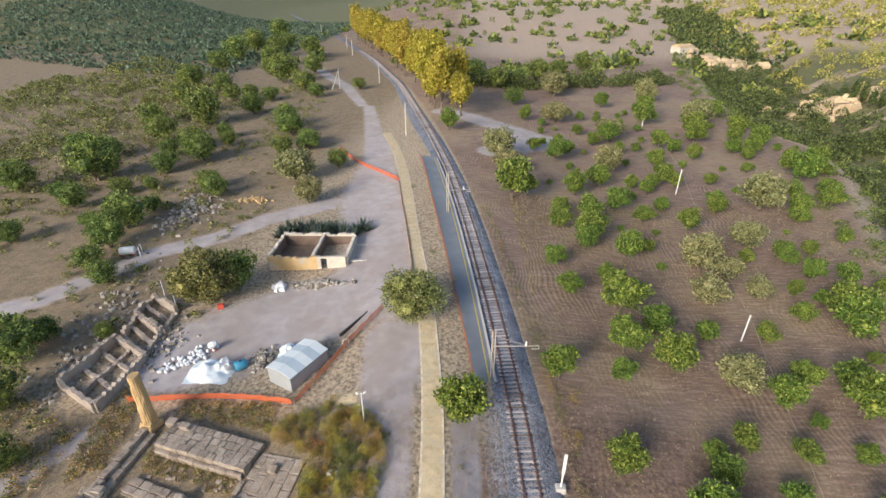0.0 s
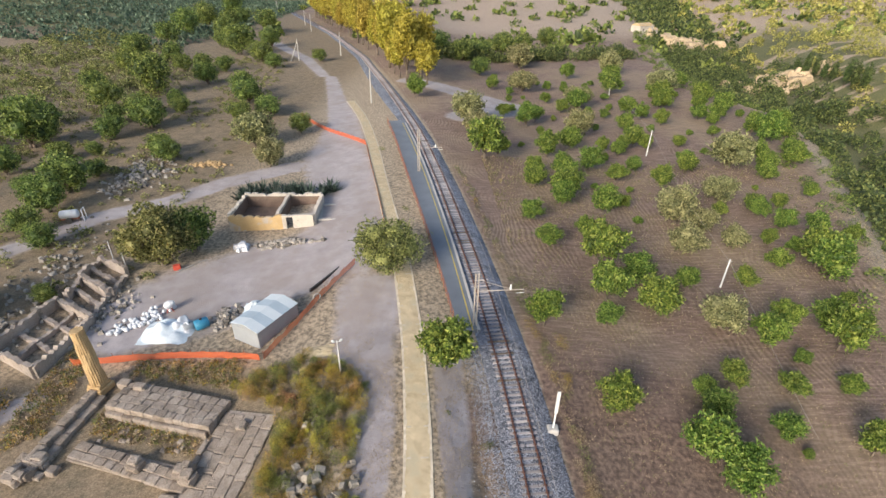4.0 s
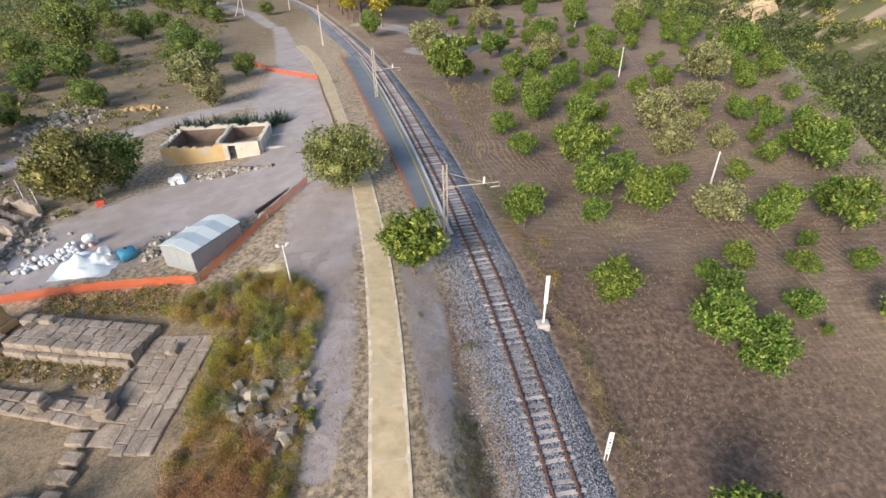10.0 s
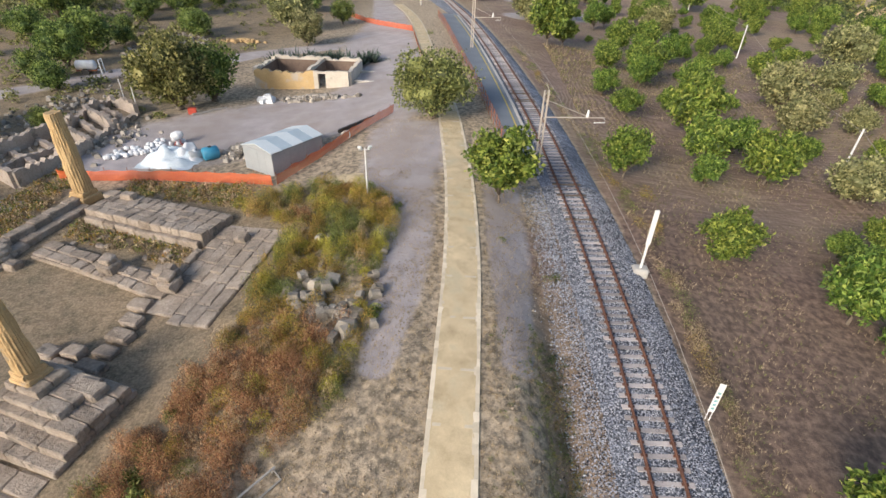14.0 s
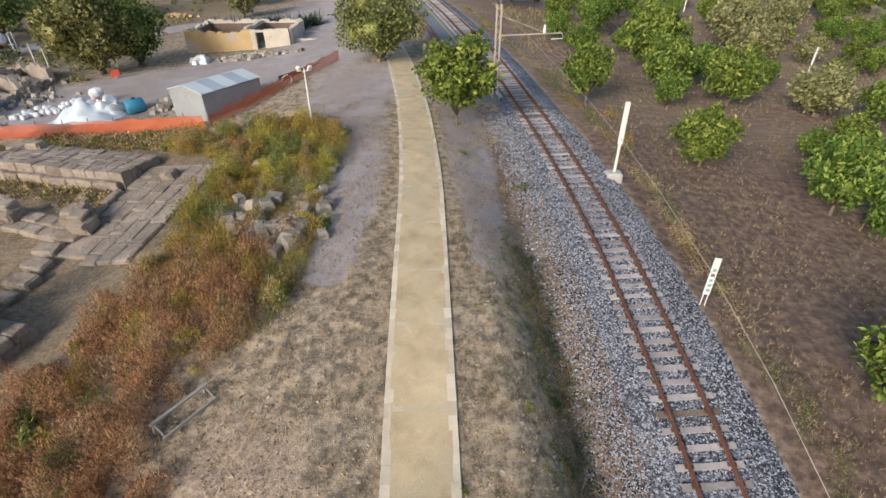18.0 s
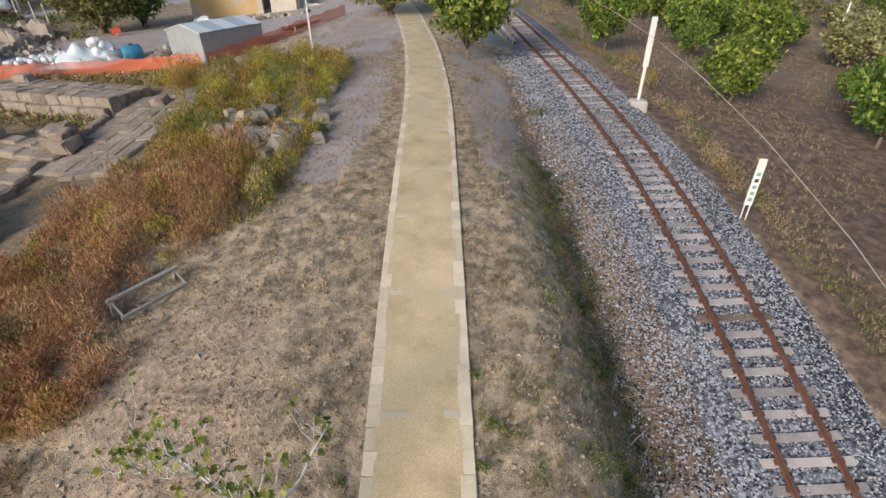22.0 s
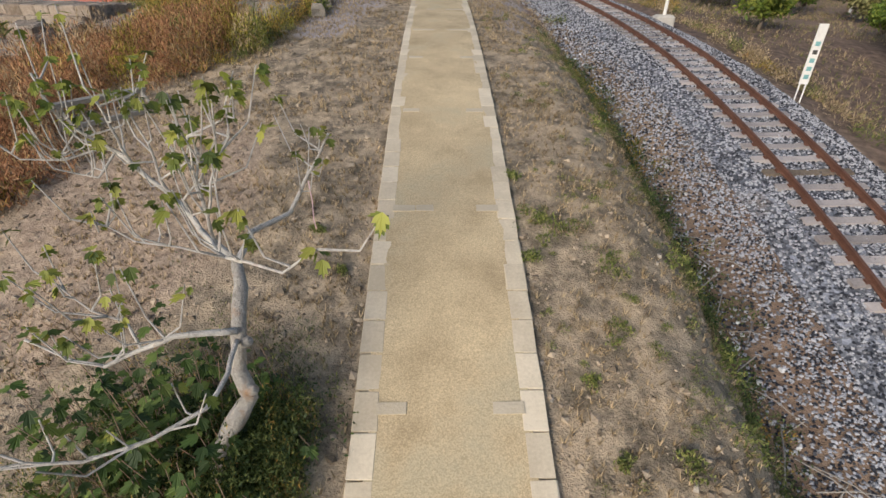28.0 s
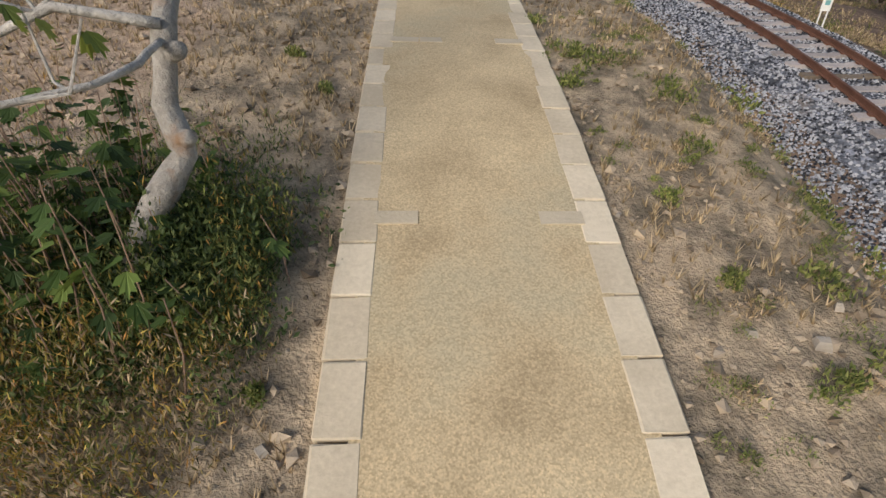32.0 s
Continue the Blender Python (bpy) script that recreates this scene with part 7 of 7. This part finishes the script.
for x, y, s in ((4.15, -20.8, 0.06), (4.05, -21.0, 0.05), (4.7, -13.9, 0.08), (3.0, -24.7, 0.10), (3.3, -24.4, 0.07), (2.5, -24.6, 0.05), (4.6, -22.6, 0.05), (4.8, -18.6, 0.06), (3.6, -24.9, 0.08), (1.75, -22.4, 0.04), (1.8, -22.9, 0.045), (1.85, -23.4, 0.04), (4.4, -24.2, 0.06), (-0.95, -25.3, 0.05)):
    s *= 0.75
    t = tagged(part("loose_stone", Geo().lump((0, 0, s * 0.35), s, rnd), M_RUBBLE, m=pose(x, y, gz(x, y))), "pale loose stone on the bare verge", "stone", "loose stones")
for _ in range(46):
    y = rnd.uniform(-24.5, -11)
    x = float(track_x(y)) - 4.0 + rnd.uniform(-0.6, 0.6)
    p = Vector((x, y, gz(x, y) + 0.08))
    a = rnd.uniform(0, 6.28)
    d = Vector((math.cos(a), math.sin(a), 0.12)) * rnd.uniform(0.4, 1.3)
    twigs.tube([p, p + d * 0.5 + Vector((0, 0, 0.1)), p + d], [0.016, 0.012, 0.007], 4)
tagged(part("dead_twigs", twigs, M_WOOD), "grey dead twigs lying in the ditch", "twigs", kind="stuff")

# ---- ballast stones ----
rnd = random.Random(131)
g = Geo()
for _ in range(68000):
    y = -33 + 44 * rnd.random() ** 1.25
    o = rnd.uniform(-3.0, 3.3) if rnd.random() < 0.9 else rnd.uniform(-4.1, -2.9)
    x = float(track_x(y)) + o
    z = max(gz(float(track_x(y)), y) + float(np.interp(o, BED_O, BED_Z)), gz(x, y)) if o < -2.4 else gz(float(track_x(y)), y) + float(np.interp(o, BED_O, BED_Z))
    s = rnd.uniform(0.024, 0.052)
    g.stone((x, y, z + 0.022 + 0.05 * noise.noise(Vector((x * 1.1, y * 1.1, 0)))), s, rnd, 0.8)
for _ in range(12000):                                    # stones rolled down towards the ditch
    y = -33 + 44 * rnd.random() ** 1.25
    x = float(track_x(y)) - 2.2 - abs(rnd.gauss(0, 0.8))
    o = x - float(track_x(y))
    z = max(gz(x, y), gz(float(track_x(y)), y) + float(np.interp(o, BED_O, BED_Z)))
    g.stone((x, y, z + 0.03), rnd.uniform(0.018, 0.048), rnd, 0.8)
tagged(part("ballast_stones", g, M_STONE_B, railway), "loose grey and rusty ballast stones", kind="stuff")

# ---- sleepers and fastenings ----
def sleeper_mesh(material, seed):
    rnd = random.Random(seed)
    prof = [(-0.13, 0.0), (0.13, 0.0), (0.11, 0.2), (-0.11, 0.2)]
    xs = (-1.2, -0.95, -0.5, -0.35, 0.35, 0.5, 0.95, 1.2)
    low_ = (0, 0, 0, 0.03, 0.03, 0, 0, 0)
    v = [(x, py, pz - (d if pz > 0 else 0) + rnd.uniform(-0.004, 0.004)) for x, d in zip(xs, low_) for py, pz in prof]
    f = [(4 * i + k, 4 * i + (k + 1) % 4, 4 * i + 4 + (k + 1) % 4, 4 * i + 4 + k) for i in range(7) for k in range(4)] + [(3, 2, 1, 0), (28, 29, 30, 31)]
    return mesh("sleeper", v, f, material)


forms = [sleeper_mesh(M_SLEEPER, s) for s in range(3)] + [sleeper_mesh(M_BARK, 9)]
rest, clips = Geo(), Geo()
rnd = random.Random(141)
done = 0
for (x, y), h in zip(track_xy, track_dir):
    if y < -40 or y > 330:
        continue
    rise = math.degrees(math.atan2(gz(x + 0.3 * math.cos(h), y + 0.3 * math.sin(h)) - gz(x - 0.3 * math.cos(h), y - 0.3 * math.sin(h)), 0.6))
    m = pose(x, y, gz(x, y) + 0.212, rise, 0, math.degrees(h) - 90 + rnd.uniform(-1, 1))
    if y > -36 and done < 300:
        part("sleeper", forms[3] if rnd.random() < 0.06 else forms[rnd.randrange(3)], None, railway, m=m)
        done += 1
        if y < 45:
            for s in (-0.7525, 0.7525):
                for o in (-0.12, 0.12):
                    clips.box((0.07, 0.13, 0.05), m @ pose(s + o, 0, 0.195))
    else:
        rest.add([m @ Vector(c.co) for c in forms[0].vertices], [tuple(p.vertices) for p in forms[0].polygons])
tagged(part("far_sleepers", rest, M_SLEEPER, railway), "sleepers further along the line", kind="stuff")
tagged(part("rail_fastenings", clips, M_RAIL, railway), "rusty rail clips", kind="stuff")

# ---- kerb stones of the footpath ----
rnd = random.Random(151)
kerbs = [mesh("kerb_stone", *Geo().box((0.53 * l - 0.01, 0.31, 0.16), None, 0.008, rnd, bevel=0.01), M_KERB) for l in (1.0, 1.0, 1.0, 0.96)]
q, a = along(FOOTPATH, 0.5)
far_kerbs = Geo()
count = 0
for (x, y), h in zip(q, a):
    for s in (-1, 1):
        o = s * (HALF - 0.02)
        px, py = x + o * math.sin(h), y - o * math.cos(h)
        rise = math.degrees(math.atan2(path_z(x, y + 0.25) - path_z(x, y - 0.25), 0.5))
        m = pose(px, py, path_z(x, y) - 0.084 + rnd.uniform(-0.006, 0.006), rnd.uniform(-1, 1), -rise, math.degrees(h) + rnd.uniform(-0.7, 0.7))
        if -32 < y < 43 and count < 300:
            part("kerb_stone", kerbs[rnd.randrange(4)], None, footpath, m=m)
            count += 1
        elif y > -45:
            far_kerbs.add([m @ Vector(c.co) for c in kerbs[0].vertices], [tuple(p.vertices) for p in kerbs[0].polygons])
tagged(part("far_kerbs", far_kerbs, M_KERB, footpath), "kerb stones further along the path", kind="stuff")
for y in np.arange(-30, 30, 3.35):                        # flush cross stones
    i = int(np.argmin(np.abs(q[:, 1] - y)))
    (x, yy), h = q[i], a[i]
    for s in (-1, 1):
        for d, w in ((0.72, 0.38), (0.36, 0.3)):
            if rnd.random() < (0.95 if d > 0.5 else 0.4):
                o = s * d
                part("cross_stone", Geo().box((0.16, w, 0.1), None, 0.008, rnd), M_JOINT, footpath, m=pose(x + o * math.sin(h), yy - o * math.cos(h), path_z(x, yy) - 0.005, 0, -math.degrees(math.atan2(path_z(x, yy + 0.25) - path_z(x, yy - 0.25), 0.5)), math.degrees(h)))
